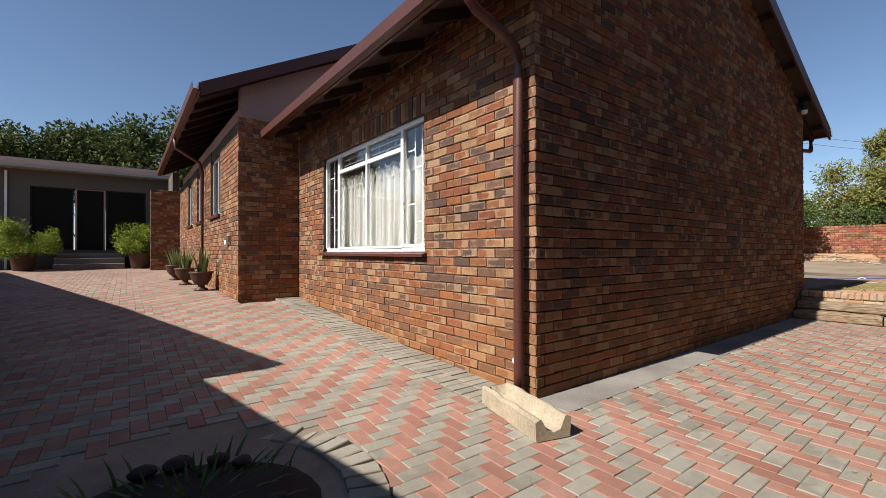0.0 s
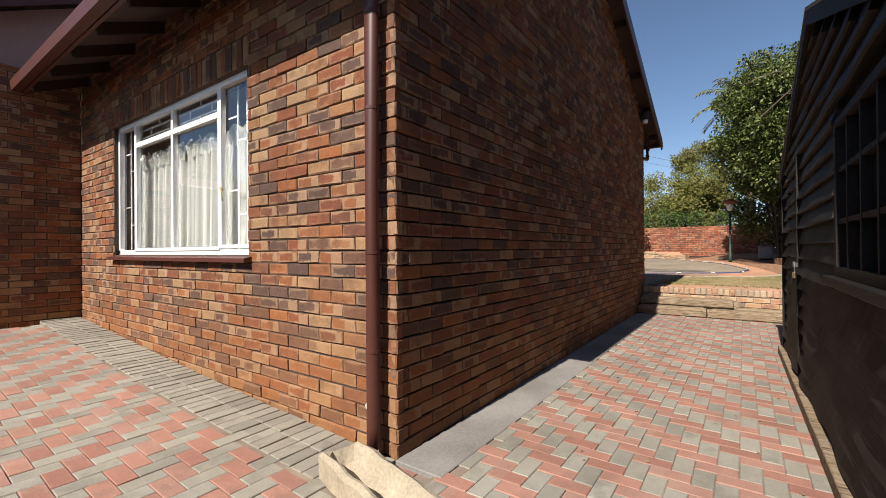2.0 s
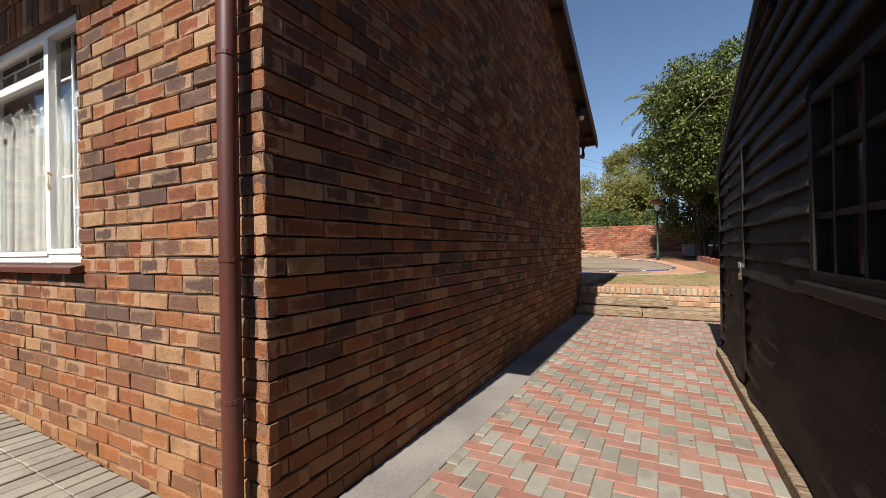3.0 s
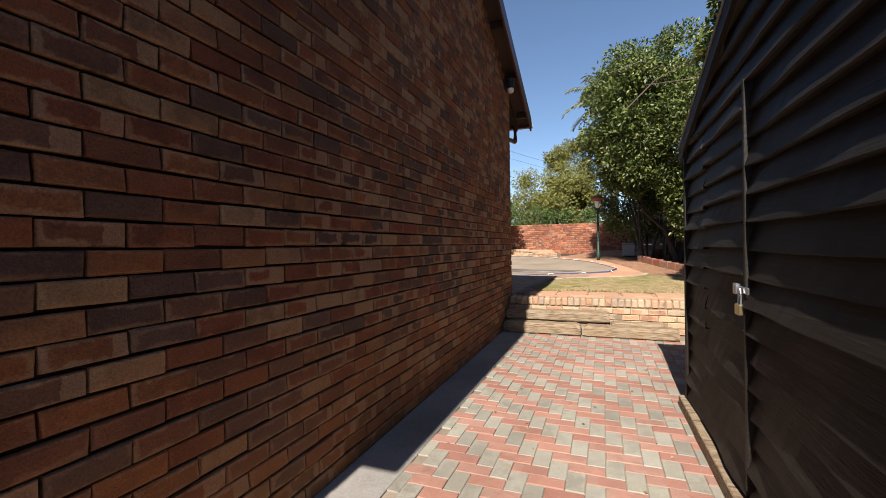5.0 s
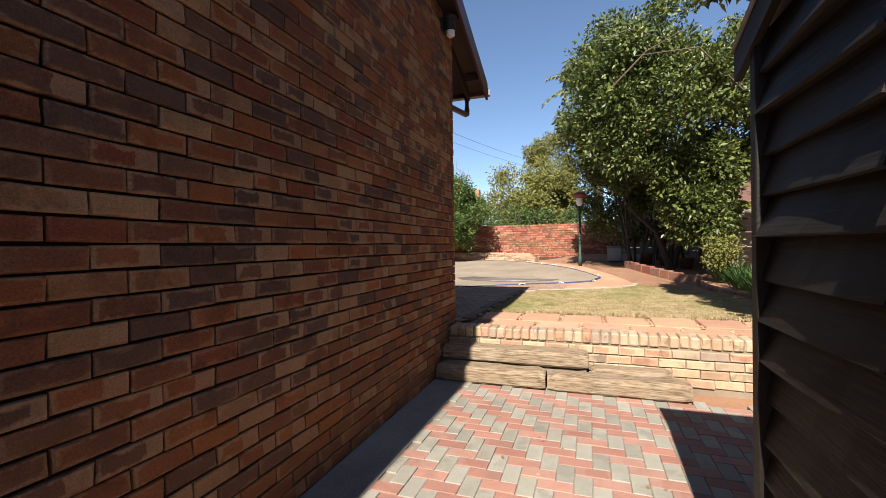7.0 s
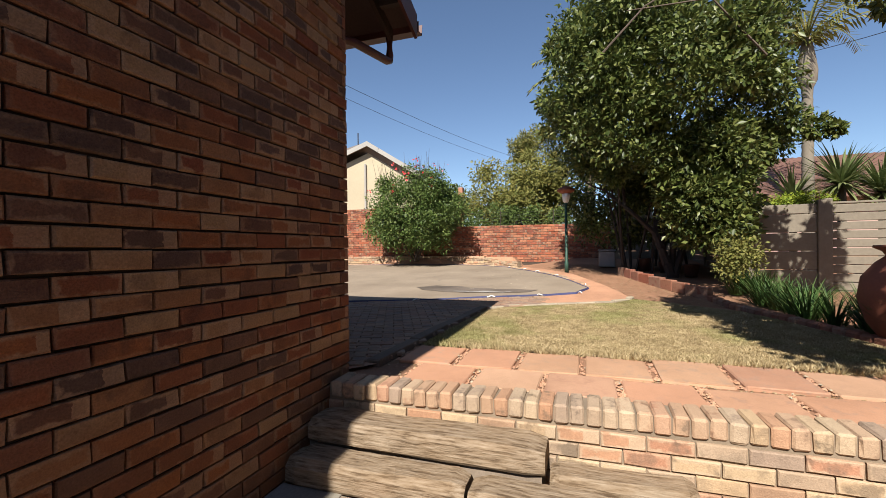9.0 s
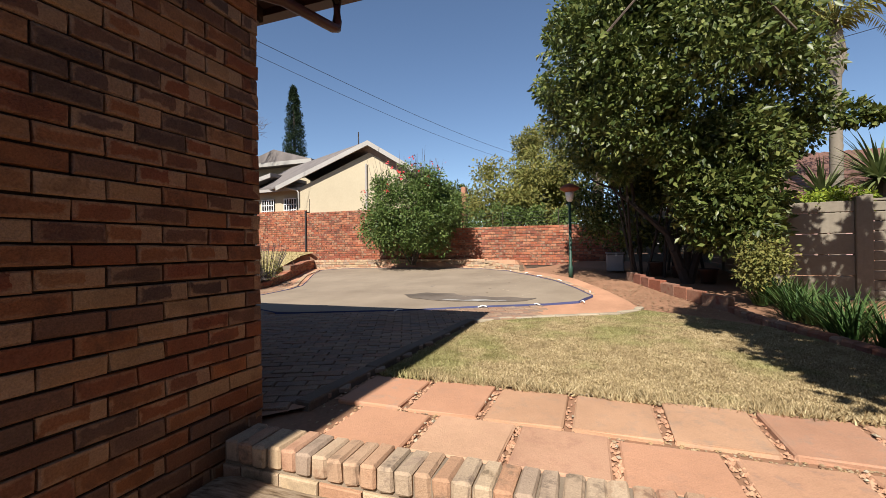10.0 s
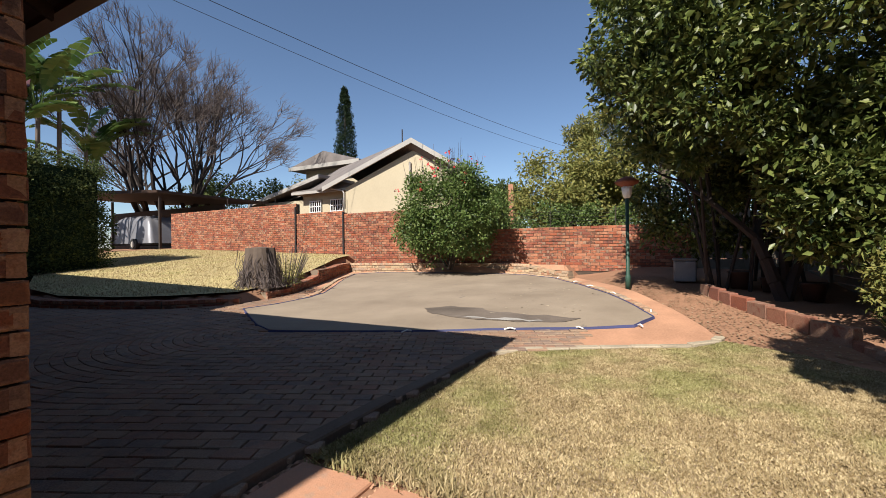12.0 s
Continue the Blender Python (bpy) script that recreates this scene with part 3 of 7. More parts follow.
M["grass"] = grass_blades()
M["thatch"] = plain("straw between the grass", (0.27, 0.20, 0.125), 0.95, vary=0.4, scale=14, bump=0.8)
M["straw_far"] = plain("yellow winter lawn", (0.42, 0.34, 0.16), 0.95, vary=0.3, scale=6, bump=0.8)
M["slab"] = brick_material("terracotta slab", [(0.50, 0.25, 0.15), (0.53, 0.31, 0.195), (0.49, 0.245, 0.145), (0.50, 0.29, 0.175), (0.54, 0.28, 0.17), (0.45, 0.235, 0.15)], (0.33, 0.25, 0.19), 0.28, edge=(0.52, 0.34, 0.22), edged=0.2, rough=0.4)
M["deck_brick"] = brick_material("worn deck paver", [(0.34, 0.21, 0.14), (0.40, 0.25, 0.16), (0.30, 0.20, 0.15), (0.37, 0.20, 0.13)], (0.22, 0.17, 0.14), 0.4)
M["red_screed"] = plain("orange-red paving", (0.42, 0.225, 0.135), 0.9, vary=0.35, scale=7, bump=0.4)
M["kerb_red"] = brick_material("red kerb block", [(0.30, 0.09, 0.05), (0.34, 0.11, 0.06), (0.27, 0.09, 0.06)], (0.20, 0.10, 0.08), 0.3)
M["precast"] = plain("weathered precast concrete", (0.20, 0.172, 0.132), 0.9, vary=0.25, scale=3, bump=0.4)
M["galv"] = plain("galvanised steel", (0.45, 0.45, 0.46), 0.35, 0.9, vary=0.2)
M["brass"] = plain("worn brass", (0.45, 0.36, 0.20), 0.35, 0.9, vary=0.2)
M["terracotta"] = plain("terracotta", (0.22, 0.075, 0.045), 0.7, vary=0.25, scale=6)
M["pot_brown"] = plain("dark brown pot", (0.07, 0.035, 0.025), 0.5, vary=0.3, scale=6)
M["green_paint"] = plain("dark green paint", (0.03, 0.07, 0.05), 0.5)
M["black"] = plain("black plastic", (0.02, 0.02, 0.022), 0.6)
M["cream"] = plain("cream plaster", (0.42, 0.36, 0.25), 0.9, vary=0.12, scale=2)
M["trim_white"] = plain("off-white trim", (0.34, 0.32, 0.29), 0.6, vary=0.1)
M["slate"] = plain("grey roof tile", (0.16, 0.14, 0.13), 0.8, vary=0.25)
M["tile_red"] = plain("red-brown roof tile", (0.16, 0.085, 0.065), 0.7, vary=0.25)
M["curtain"] = plain("ivory curtain cloth", (0.25, 0.25, 0.23), 0.9, vary=0.06, scale=10, bump=0.1)
M["interior"] = plain("dim interior plaster", (0.35, 0.30, 0.25), 0.9)
M["limestone"] = plain("weathered cast stone", (0.40, 0.335, 0.24), 0.9, vary=0.5, scale=9, bump=0.6)
M["pvc"] = plain("white pipe", (0.8, 0.8, 0.78), 0.4)
M["blue_edge"] = plain("blue cover hem", (0.05, 0.055, 0.13), 0.7)
M["foil"] = plain("silver cover cloth", (0.19, 0.19, 0.205), 0.45, 0.3, vary=0.2)
M["bulb"] = plain("white lamp glass", (0.75, 0.73, 0.70), 0.3)

k = Mat("window glass", 0.03, 0, 0.5)
k.b.inputs["Transmission Weight"].default_value = 1.0
k.b.inputs["IOR"].default_value = 1.45
M["glass"] = k.done((0.9, 0.92, 0.93))

k = Mat("dark glazing", 0.12, 0, 0.22)
M["dirty_concrete"] = plain("dirty brown concrete", (0.15, 0.11, 0.08), 0.95, vary=0.4, scale=10, bump=0.7)
M["dark_glass"] = k.done((0.015, 0.014, 0.013))

# weathered sleeper timber: grain along y
k = Mat("weathered sleeper", 0.9, 0, 0.15)
v = k.wcoords((15, 2.0, 21))
g1, g2 = k.noise(v, 3.2, 6, 0.65), k.noise(k.wcoords(), 5, 3)
c = k.ramp(g1, [(0.36, (0.045, 0.033, 0.024)), (0.47, (0.19, 0.145, 0.10)), (0.66, (0.33, 0.27, 0.20))])
c = k.mix(k.math("MULTIPLY", g2, 0.5), c, (0.30, 0.19, 0.10))
k.bump(g1, 0.9, 0.012)
M["sleeper"] = k.done(c)

# dark creosoted boards: grain along x
k = Mat("creosoted board", 0.62, 0, 0.35)
v = k.wcoords((1.6, 20, 26))
g1 = k.noise(v, 3.0, 6, 0.65)
g2 = k.noise(k.wcoords(), 2.2, 3)
c = k.ramp(g1, [(0.3, (0.005, 0.0035, 0.0025)), (0.6, (0.012, 0.008, 0.005)), (0.85, (0.07, 0.048, 0.03))])
k.bump(g1, 0.5, 0.006)
M["board"] = k.done(c)

# pool cover: dusty net with a wet patch
k = Mat("dusty pool net", 0.85, 0, 0.2)
v = k.wcoords()
fine, big, w = k.noise(v, 60, 4), k.noise(v, 0.8, 4), k.noise(k.wcoords((1, 3, 1)), 1.4, 4)
c = k.ramp(big, [(0.3, (0.235, 0.185, 0.135)), (0.7, (0.33, 0.265, 0.195))])
c = k.mix(0.35, c, k.ramp(fine, [(0.3, (0.55, 0.55, 0.55)), (0.7, (1, 1, 1))]), "MULTIPLY")
c = k.mix(k.ramp(w, [(0.66, (0, 0, 0)), (0.7, (1, 1, 1))]), c, (0.20, 0.165, 0.13))
k.bump(fine, 0.3, 0.006)
M["net"] = k.done(c)
M["wet"] = plain("wet dark patch", (0.15, 0.12, 0.095), 0.55, vary=0.5, scale=8)
M["leaf_litter"] = brick_material("fallen leaf", [(0.30, 0.17, 0.08), (0.42, 0.28, 0.14), (0.22, 0.11, 0.06), (0.5, 0.38, 0.22)], flash=0.2)


# ---- growth ----
def leaves(name, centres, radii, count, size, mat, parent, seed=1, aspect=0.5, up=0.35, flat=1.0, label=""):
    """Many small folded leaves round clump centres."""
    g = np.random.default_rng(seed)
    centres, radii = np.asarray(centres, float), np.asarray(radii, float)
    pick = g.integers(0, len(centres), count)
    d = g.normal(size=(count, 3))
    d /= np.linalg.norm(d, axis=1)[:, None]
    rad = radii[pick][:, None] * (g.random((count, 1)) ** 0.45)
    p = centres[pick] + d * rad * np.array([1, 1, flat])
    ax = d * 0.8 + g.normal(size=(count, 3)) * 0.6 + np.array([0, 0, -0.15])
    ax /= np.linalg.norm(ax, axis=1)[:, None]
    nn = g.normal(size=(count, 3)) + np.array([-up * 0.6, 0, up * 2.5])
    side = np.cross(ax, nn)
    side /= np.linalg.norm(side, axis=1)[:, None] + 1e-9
    nrm = np.cross(side, ax)
    s = size * (0.6 + 0.8 * g.random((count, 1)))
    a, tip = p, p + ax * s
    l = p + ax * s * 0.45 + side * s * aspect * 0.5 + nrm * s * 0.08
    r_ = p + ax * s * 0.45 - side * s * aspect * 0.5 + nrm * s * 0.08
    V = np.stack([a, r_, tip, l], 1).reshape(-1, 3)
    me = bpy.data.meshes.new(name)
    n = count
    me.vertices.add(4 * n)
    me.vertices.foreach_set("co", V.ravel())
    idx = np.arange(n)[:, None] * 4 + np.array([[0, 1, 2, 0, 2, 3]])
    me.loops.add(6 * n)
    me.loops.foreach_set("vertex_index", idx.ravel())
    me.polygons.add(2 * n)
    me.polygons.foreach_set("loop_start", np.arange(2 * n) * 3)
    me.polygons.foreach_set("loop_total", np.full(2 * n, 3))
    me.update(calc_edges=True)
    me.materials.append(M[mat])
    ob = new(name, me)
    ob.parent = parent
    if label:
        ob["label"] = label
    return ob


def clumps(centre, rx, ry, rz, n, seed, inner=0.35, r0=0.5, r1=0.9, low=-1.0):
    r = random.Random(seed)
    C, R = [], []
    while len(C) < n:
        d = Vector((r.gauss(0, 1), r.gauss(0, 1), r.gauss(0, 1))).normalized()
        if d.z < low:
            continue
        lump = 0.86 + 0.28 * noise.noise(d * 1.7 + Vector((seed, 0, 0)))
        f = (inner + (1 - inner) * r.random() ** 0.4) * lump
        C.append((centre[0] + d.x * rx * f, centre[1] + d.y * ry * f, centre[2] + d.z * rz * f))
        R.append(r.uniform(r0, r1))
    return C, R


def limb(V, F, a, b, ra, rb, n=5):
    a, b = Vector(a), Vector(b)
    q = (b - a).to_track_quat("Z", "Y").to_matrix()
    k = len(V)
    for p, rr in ((a, ra), (b, rb)):
        for i in range(n):
            V.append(tuple(p + q @ Vector((rr * math.cos(i * math.tau / n), rr * math.sin(i * math.tau / n), 0))))
    for i in range(n):
        j = (i + 1) % n
        F.append((k + i, k + j, k + n + j, k + n + i))


def grow(V, F, p, d, length, rad, depth, r, spread=0.5, lift=0.1, ends=None, n=5, kids=(2, 3)):
    """A limb in a few bent steps, then its branches."""
    p, d = Vector(p), Vector(d).normalized()
    steps = 3
    for i in range(steps):
        d2 = (d + Vector((r.gauss(0, 0.12), r.gauss(0, 0.12), r.gauss(0, 0.08) + lift * 0.3))).normalized()
        q = p + d2 * length / steps
        limb(V, F, p, q, rad * (1 - 0.3 * i / steps), rad * (1 - 0.3 * (i + 1) / steps), n)
        p, d = q, d2
    if depth == 0:
        if ends is not None:
            ends.append(tuple(p))
        return
    for _ in range(r.randint(*kids)):
        side = Vector((r.gauss(0, 1), r.gauss(0, 1), r.gauss(0, 0.6))).normalized()
        grow(V, F, p, d + side * spread + Vector((0, 0, lift)), length * r.uniform(0.65, 0.9), rad * 0.62, depth - 1, r, spread, lift, ends, max(3, n - 1), kids)


def blades(name, centre, n, length, width, mat, parent, seed, lean=0.5, droop=0.3, spread=0.08, segs=3):
    """Long strap leaves that rise from a base and bend over."""
    r = random.Random(seed)
    V, F = [], []
    for i in range(n):
        a = r.uniform(0, math.tau)
        out = Vector((math.cos(a), math.sin(a), 0))
        side = Vector((-math.sin(a), math.cos(a), 0))
        p = Vector(centre) + out * r.uniform(0, spread)
        l, th = length * r.uniform(0.6, 1.1), lean * r.uniform(0.15, 1.0)
        k = len(V)
        for s in range(segs + 1):
            t = s / segs
            w = width * (1 - t) ** 0.7 * 0.5 + 0.001
            V += [tuple(p - side * w), tuple(p + side * w)]
            ang = th + droop * t * 1.6
            p = p + (out * math.sin(ang) + Vector((0, 0, math.cos(ang)))) * l / segs
        for s in range(segs):
            F.append((k + 2 * s, k + 2 * s + 1, k + 2 * s + 3, k + 2 * s + 2))
    return part(name, (V, F), mat, parent)


# ---- the large window ----
def frame_bars(items, thick, x, name, parent, mat="white"):
    """Flat bars in the plane x: (y0, z0, y1, z1, width)."""
    bm = bmesh.new()
    for y0, z0, y1, z1, w in items:
        box(bm, (x - thick / 2, min(y0, y1) - (w / 2 if y0 == y1 else 0), min(z0, z1) - (w / 2 if z0 == z1 else 0)),
            (x + thick / 2, max(y0, y1) + (w / 2 if y0 == y1 else 0), max(z0, z1) + (w / 2 if z0 == z1 else 0)))
    return part(name, bm, mat, parent)


def big_window():
    e = empty("window_1", (0, 0, 0), "large white steel window with burglar bars and ivory curtains behind", "window", kind="structure")
    x = WX + 0.075
    y0, y1, z0, z1 = WIN
    m1, m2, m3, zt = 6.13, 5.2, 4.27, 2.385
    frame_bars([(y0, z0 + 0.03, y1, z0 + 0.03, 0.05), (y0, z1 - 0.025, y1, z1 - 0.025, 0.05), (y0 + 0.022, z0, y0 + 0.022, z1, 0.045), (y1 - 0.022, z0, y1 - 0.022, z1, 0.045)], 0.05, x, "window_frame", e)
    frame_bars([(m1, z0, m1, z1, 0.06), (m3, z0, m3, z1, 0.06), (m2, z0, m2, z1, 0.045)], 0.045, x - 0.002, "mullion", e)
    frame_bars([(m3, zt, m1, zt, 0.05)], 0.045, x - 0.004, "transom", e)
    frame_bars([(m1, z0 + 0.06, m3, z0 + 0.06, 0.03), (m3, z0 + 0.075, y0, z0 + 0.075, 0.03)], 0.03, x - 0.02, "bottom_rail", e)
    bars = []
    for a, b in ((y0 + 0.05, m3 - 0.04), (m1 + 0.04, y1 - 0.05)):
        for f in (0.33, 0.66):
            yy = a + (b - a) * f
            bars.append((yy, z0 + 0.05, yy, z1 - 0.05, 0.01))
        for i in range(7):
            zz = z0 + 0.14 + i * 0.21
            f0, f1 = ((0, 0.33), (0.33, 0.66), (0.66, 1.0))[i % 3]
            bars.append((a + (b - a) * f0, zz, a + (b - a) * f1, zz, 0.01))
    for a, b in ((m3 + 0.04, m2 - 0.03), (m2 + 0.03, m1 - 0.04)):
        bars += [(a, zt + 0.09, b, zt + 0.09, 0.01), (a, zt + 0.17, b, zt + 0.17, 0.01)]
        for f in (0.25, 0.75):
            bars.append((a + (b - a) * f, zt + 0.09, a + (b - a) * f, zt + 0.17, 0.01))
        bars.append((a + (b - a) * 0.5, zt + 0.17, a + (b - a) * 0.5, z1 - 0.04, 0.01))
        bars.append((a + (b - a) * 0.5, zt, a + (b - a) * 0.5, zt + 0.09, 0.01))
    frame_bars(bars, 0.01, x + 0.045, "burglar_bar", e)
    panes = [(y0 + 0.04, m3 - 0.03, z0 + 0.05, z1 - 0.05), (m3 + 0.03, m2 - 0.02, z0 + 0.07, zt - 0.02), (m2 + 0.02, m1 - 0.03, z0 + 0.07, zt - 0.02),
             (m1 + 0.03, y1 - 0.04, z0 + 0.05, z1 - 0.05), (m3 + 0.03, m2 - 0.02, zt + 0.02, z1 - 0.05), (m2 + 0.02, m1 - 0.03, zt + 0.02, z1 - 0.05)]
    for a, b, c, d in panes:
        bm = bmesh.new()
        box(bm, (x + 0.008, a, c), (x + 0.012, b, d))
        ob = part("pane", bm, "glass", e)
        ob.visible_shadow = False
    bm = bmesh.new()
    tube(bm, [(x - 0.02, m3 - 0.05, 1.72), (x - 0.05, m3 - 0.06, 1.74), (x - 0.055, m3 - 0.09, 1.66), (x - 0.05, m3 - 0.1, 1.62)], 0.008, 6)
    part("stay_handle", bm, "brass", e)
    # sill of brown tiles, sloping out
    for i in range(13):
        bm = bmesh.new()
        ya = y0 - 0.05 + i * (y1 - y0 + 0.1) / 13
        prism(bm, [(WX - 0.06, z0 - 0.055), (WX + 0.06, z0 - 0.055), (WX + 0.06, z0 + 0.004), (WX - 0.06, z0 - 0.022)], ya + 0.001, ya + (y1 - y0 + 0.1) / 13 - 0.001, 1)
        part("sill_tile", bm, "brown_paint", e)
    return e


big_window()
# curtains: hung cloth in folds, with a ruffled heading
def curtain(name, y0, y1, z0, z1, x, seed, waves):
    r = random.Random(seed)
    V, F = [], []
    n, m = 90, 8
    ph = [r.uniform(0.7, 1.3) for _ in range(60)]
    for j in range(m + 1):
        z = z0 + (z1 - z0) * j / m
        for i in range(n + 1):
            t = i / n
            w = 0.035 * math.sin(t * waves * math.tau + 0.5 * math.sin(t * 9)) + 0.012 * math.sin(t * waves * 2.7 * math.tau + seed)
            V.append((x + w * (0.5 + 0.5 * (1 - j / m) + 0.2), y0 + (y1 - y0) * t, z + (0.02 * math.sin(t * waves * 9) if j == m else 0)))
    for j in range(m):
        for i in range(n):
            F.append((j * (n + 1) + i, j * (n + 1) + i + 1, (j + 1) * (n + 1) + i + 1, (j + 1) * (n + 1) + i))
    ob = part(name, (V, F), "curtain", None, smooth=True)
    return tagged(ob, "ivory curtain hanging in soft folds behind the window", "curtain", "curtains of the large window")


curtain("curtain", 3.7, 5.17, 1.0, 2.30, WX + 0.20, 1, 9)
curtain("curtain", 5.22, 6.35, 1.0, 2.30, WX + 0.21, 2, 7)
for y0, y1, s in ((3.75, 5.15, 5), (5.24, 6.3, 6)):
    V, F = [], []
    rr = random.Random(s)
    n = 70
    for i in range(n + 1):
        t = i / n
        y = y0 + (y1 - y0) * t
        dz = 0.03 * math.sin(t * 40) + rr.uniform(-0.015, 0.015)
        V += [(WX + 0.185 + 0.02 * math.sin(t * 60), y, 2.30 + dz), (WX + 0.175 + 0.03 * math.sin(t * 55 + 1), y, 2.24 + dz * 0.5), (WX + 0.19, y, 2.14 + rr.uniform(-0.02, 0.02))]
    for i in range(n):
        F += [(3 * i, 3 * i + 3, 3 * i + 4, 3 * i + 1), (3 * i + 1, 3 * i + 4, 3 * i + 5, 3 * i + 2)]
    tagged(part("curtain_valance", (V, F), "curtain", None), "ruffled ivory heading over the curtain", "curtain", "curtain headings")
tagged(boxes("wall_inside", [((WX + 0.24, 7.6, -0.2), (FX - 0.24, 7.7, 3.0)), ((5.5, WY + 0.24, -0.2), (5.6, 7.6, 3.0))], "interior"), "dim plastered inside walls of the room", "wall", kind="structure")
tagged(boxes("floor", [((WX + 0.24, WY + 0.24, 0.3), (FX - 0.24, 7.6, 0.35))], "interior"), "plain floor inside the room", "floor", kind="structure")


# ---- rain pipes ----
def rain_pipe(name, pts, r, clips, outlet=None, label="red-brown painted metal rain downpipe with clips on brickwork"):
    e = empty(name, pts[-1], label, "downpipe")
    inv = Matrix.Translation(-Vector(pts[-1]))
    bm = bmesh.new()
    tube(bm, pts, r, 14)
    bmesh.ops.transform(bm, matrix=inv, verts=bm.verts)
    part("pipe", bm, "brown_paint", e, smooth=True)
    for x, y, z, nx, ny in clips:
        bm = bmesh.new()
        lathe(bm, [(r + 0.001, -0.009), (r + 0.003, -0.008), (r + 0.003, 0.008), (r + 0.001, 0.009)], 14, (x, y, z))
        box(bm, (min(x, x + nx * 0.075), min(y, y + ny * 0.075) - 0.004, z - 0.007), (max(x, x + nx * 0.075), max(y, y + ny * 0.075) + 0.004, z + 0.007))
        bmesh.ops.transform(bm, matrix=inv, verts=bm.verts)
        part("clip", bm, "brown_paint", e)
    return e


px, py = WX - 0.08, WY + 0.105
rain_pipe("downpipe", [(1.81, py + 0.02, 3.19), (1.83, py + 0.02, 3.05), (1.93, py + 0.01, 2.95), (2.2, py, 2.85), (px - 0.03, py, 2.78), (px, py, 2.70), (px, py, 2.62), (px, py, 1.6), (px, py, 0.2), (px, py, 0.07)], 0.04,
          [(px, py, z, 1, 0) for z in (2.55, 2.0, 1.18, 0.62)])
bm = bmesh.new()
lathe(bm, [(0.03, -0.02), (0.036, 0.0), (0.036, 0.02), (0.028, 0.03)], 12)
tagged(part("drain_outlet", bm, "pvc"), "short white plastic outlet in the wall beside the downpipe", "pipe").matrix_world = pose(WX - 0.012, py + 0.085, 0.27, 0, 90, 0)
rain_pipe("downpipe", [(10.80, 2.28, 3.38), (10.80, 2.28, 3.22), (10.79, 2.28, 3.16), (10.74, 2.28, 3.14), (10.30, 2.38, 3.13), (FX + 0.1, 2.6, 3.11), (FX + 0.06, 2.75, 2.95), (FX + 0.06, 2.75, 0.5)], 0.037, [(FX + 0.06, 2.75, 2.6, -1, 0)])
rain_pipe("downpipe", [(0.78, 11.6, 3.82), (0.80, 11.6, 3.6), (1.3, 11.6, 3.3), (W2X - 0.06, 11.6, 3.1), (W2X - 0.06, 11.6, 0.5)], 0.037, [(W2X - 0.06, 11.6, 2.2, 1, 0)])

# wall lamp on the gable
wl = empty("wall_lamp", (9.5, WY, 3.68), "small dark outdoor wall lantern under the verge", "wall lamp")
bm = bmesh.new(); box(bm, (-0.05, -0.03, -0.02), (0.05, -0.002, 0.12), None, 0.006); part("bracket", bm, "black", wl)
bm = bmesh.new(); lathe(bm, [(0.03, -0.02), (0.055, -0.0), (0.06, 0.1), (0.075, 0.12), (0.02, 0.16)], 12, (0, -0.10, 0)); part("shade", bm, "black", wl)
bm = bmesh.new(); lathe(bm, [(0.02, -0.09), (0.045, -0.07), (0.045, -0.021)], 12, (0, -0.10, 0)); part("glass", bm, "bulb", wl)


# ---- wing: windows, switches, plants ----
def tall_window(name, y0, y1, z0, z1):
    e = empty(name, (0, 0, 0), "tall narrow white steel window in sunlit brick", "window", "windows of the wing", "structure")
    x = W2X + 0.09
    frame_bars([(y0, z0 + 0.02, y1, z0 + 0.02, 0.05), (y0, z1 - 0.02, y1, z1 - 0.02, 0.05), (y0 + 0.02, z0, y0 + 0.02, z1, 0.05), (y1 - 0.02, z0, y1 - 0.02, z1, 0.05)], 0.05, x, "window_frame", e)
    frame_bars([((y0 + y1) / 2, z0, (y0 + y1) / 2, z1, 0.05)], 0.045, x - 0.003, "mullion", e)
    bm = bmesh.new(); box(bm, (x + 0.01, y0 + 0.03, z0 + 0.03), (x + 0.014, y1 - 0.03, z1 - 0.03)); part("pane", bm, "dark_glass", e)
    bm = bmesh.new(); box(bm, (W2X - 0.05, y0 - 0.05, z0 - 0.06), (W2X + 0.07, y1 + 0.05, z0 - 0.004)); part("window_sill", bm, "brown_paint", e)


tall_window("window_2", 9.6, 10.8, 1.95, 3.2)
tall_window("window_3", 12.1, 13.1, 1.95, 3.2)
tall_window("window_4", 14.0, 15.1, 1.95, 3.2)
sw = empty("outdoor_switch_box", (W2X - 0.01, 8.6, 1.36), "grey outdoor switch and socket on the brick wing", "switch")
bm = bmesh.new(); box(bm, (-0.05, -0.14, -0.02), (0.015, -0.04, 0.1), None, 0.006); part("switch", bm, "galv", sw)
bm = bmesh.new(); box(bm, (-0.05, 0.03, -0.06), (0.015, 0.16, 0.02), None, 0.006); part("socket", bm, "pvc", sw)


def sansevieria(x, y, seed):
    z = lower(x, y)
    e = empty("potted_plant", (x, y, z), "upright sword-leaved plant in a dark footed urn", "potted plant", "urns along the wing")
    bm = bmesh.new()
    lathe(bm, [(0.13, 0), (0.13, 0.03), (0.07, 0.06), (0.06, 0.10), (0.13, 0.15), (0.19, 0.25), (0.20, 0.34), (0.23, 0.37), (0.22, 0.39), (0.18, 0.385), (0.17, 0.33)], 20)
    part("pot", bm, "pot_brown", e, smooth=True)
    blades("leaves", (0, 0, 0.32), 26, 0.55, 0.07, "yucca", e, seed, 0.35, 0.1, 0.1)
    return e


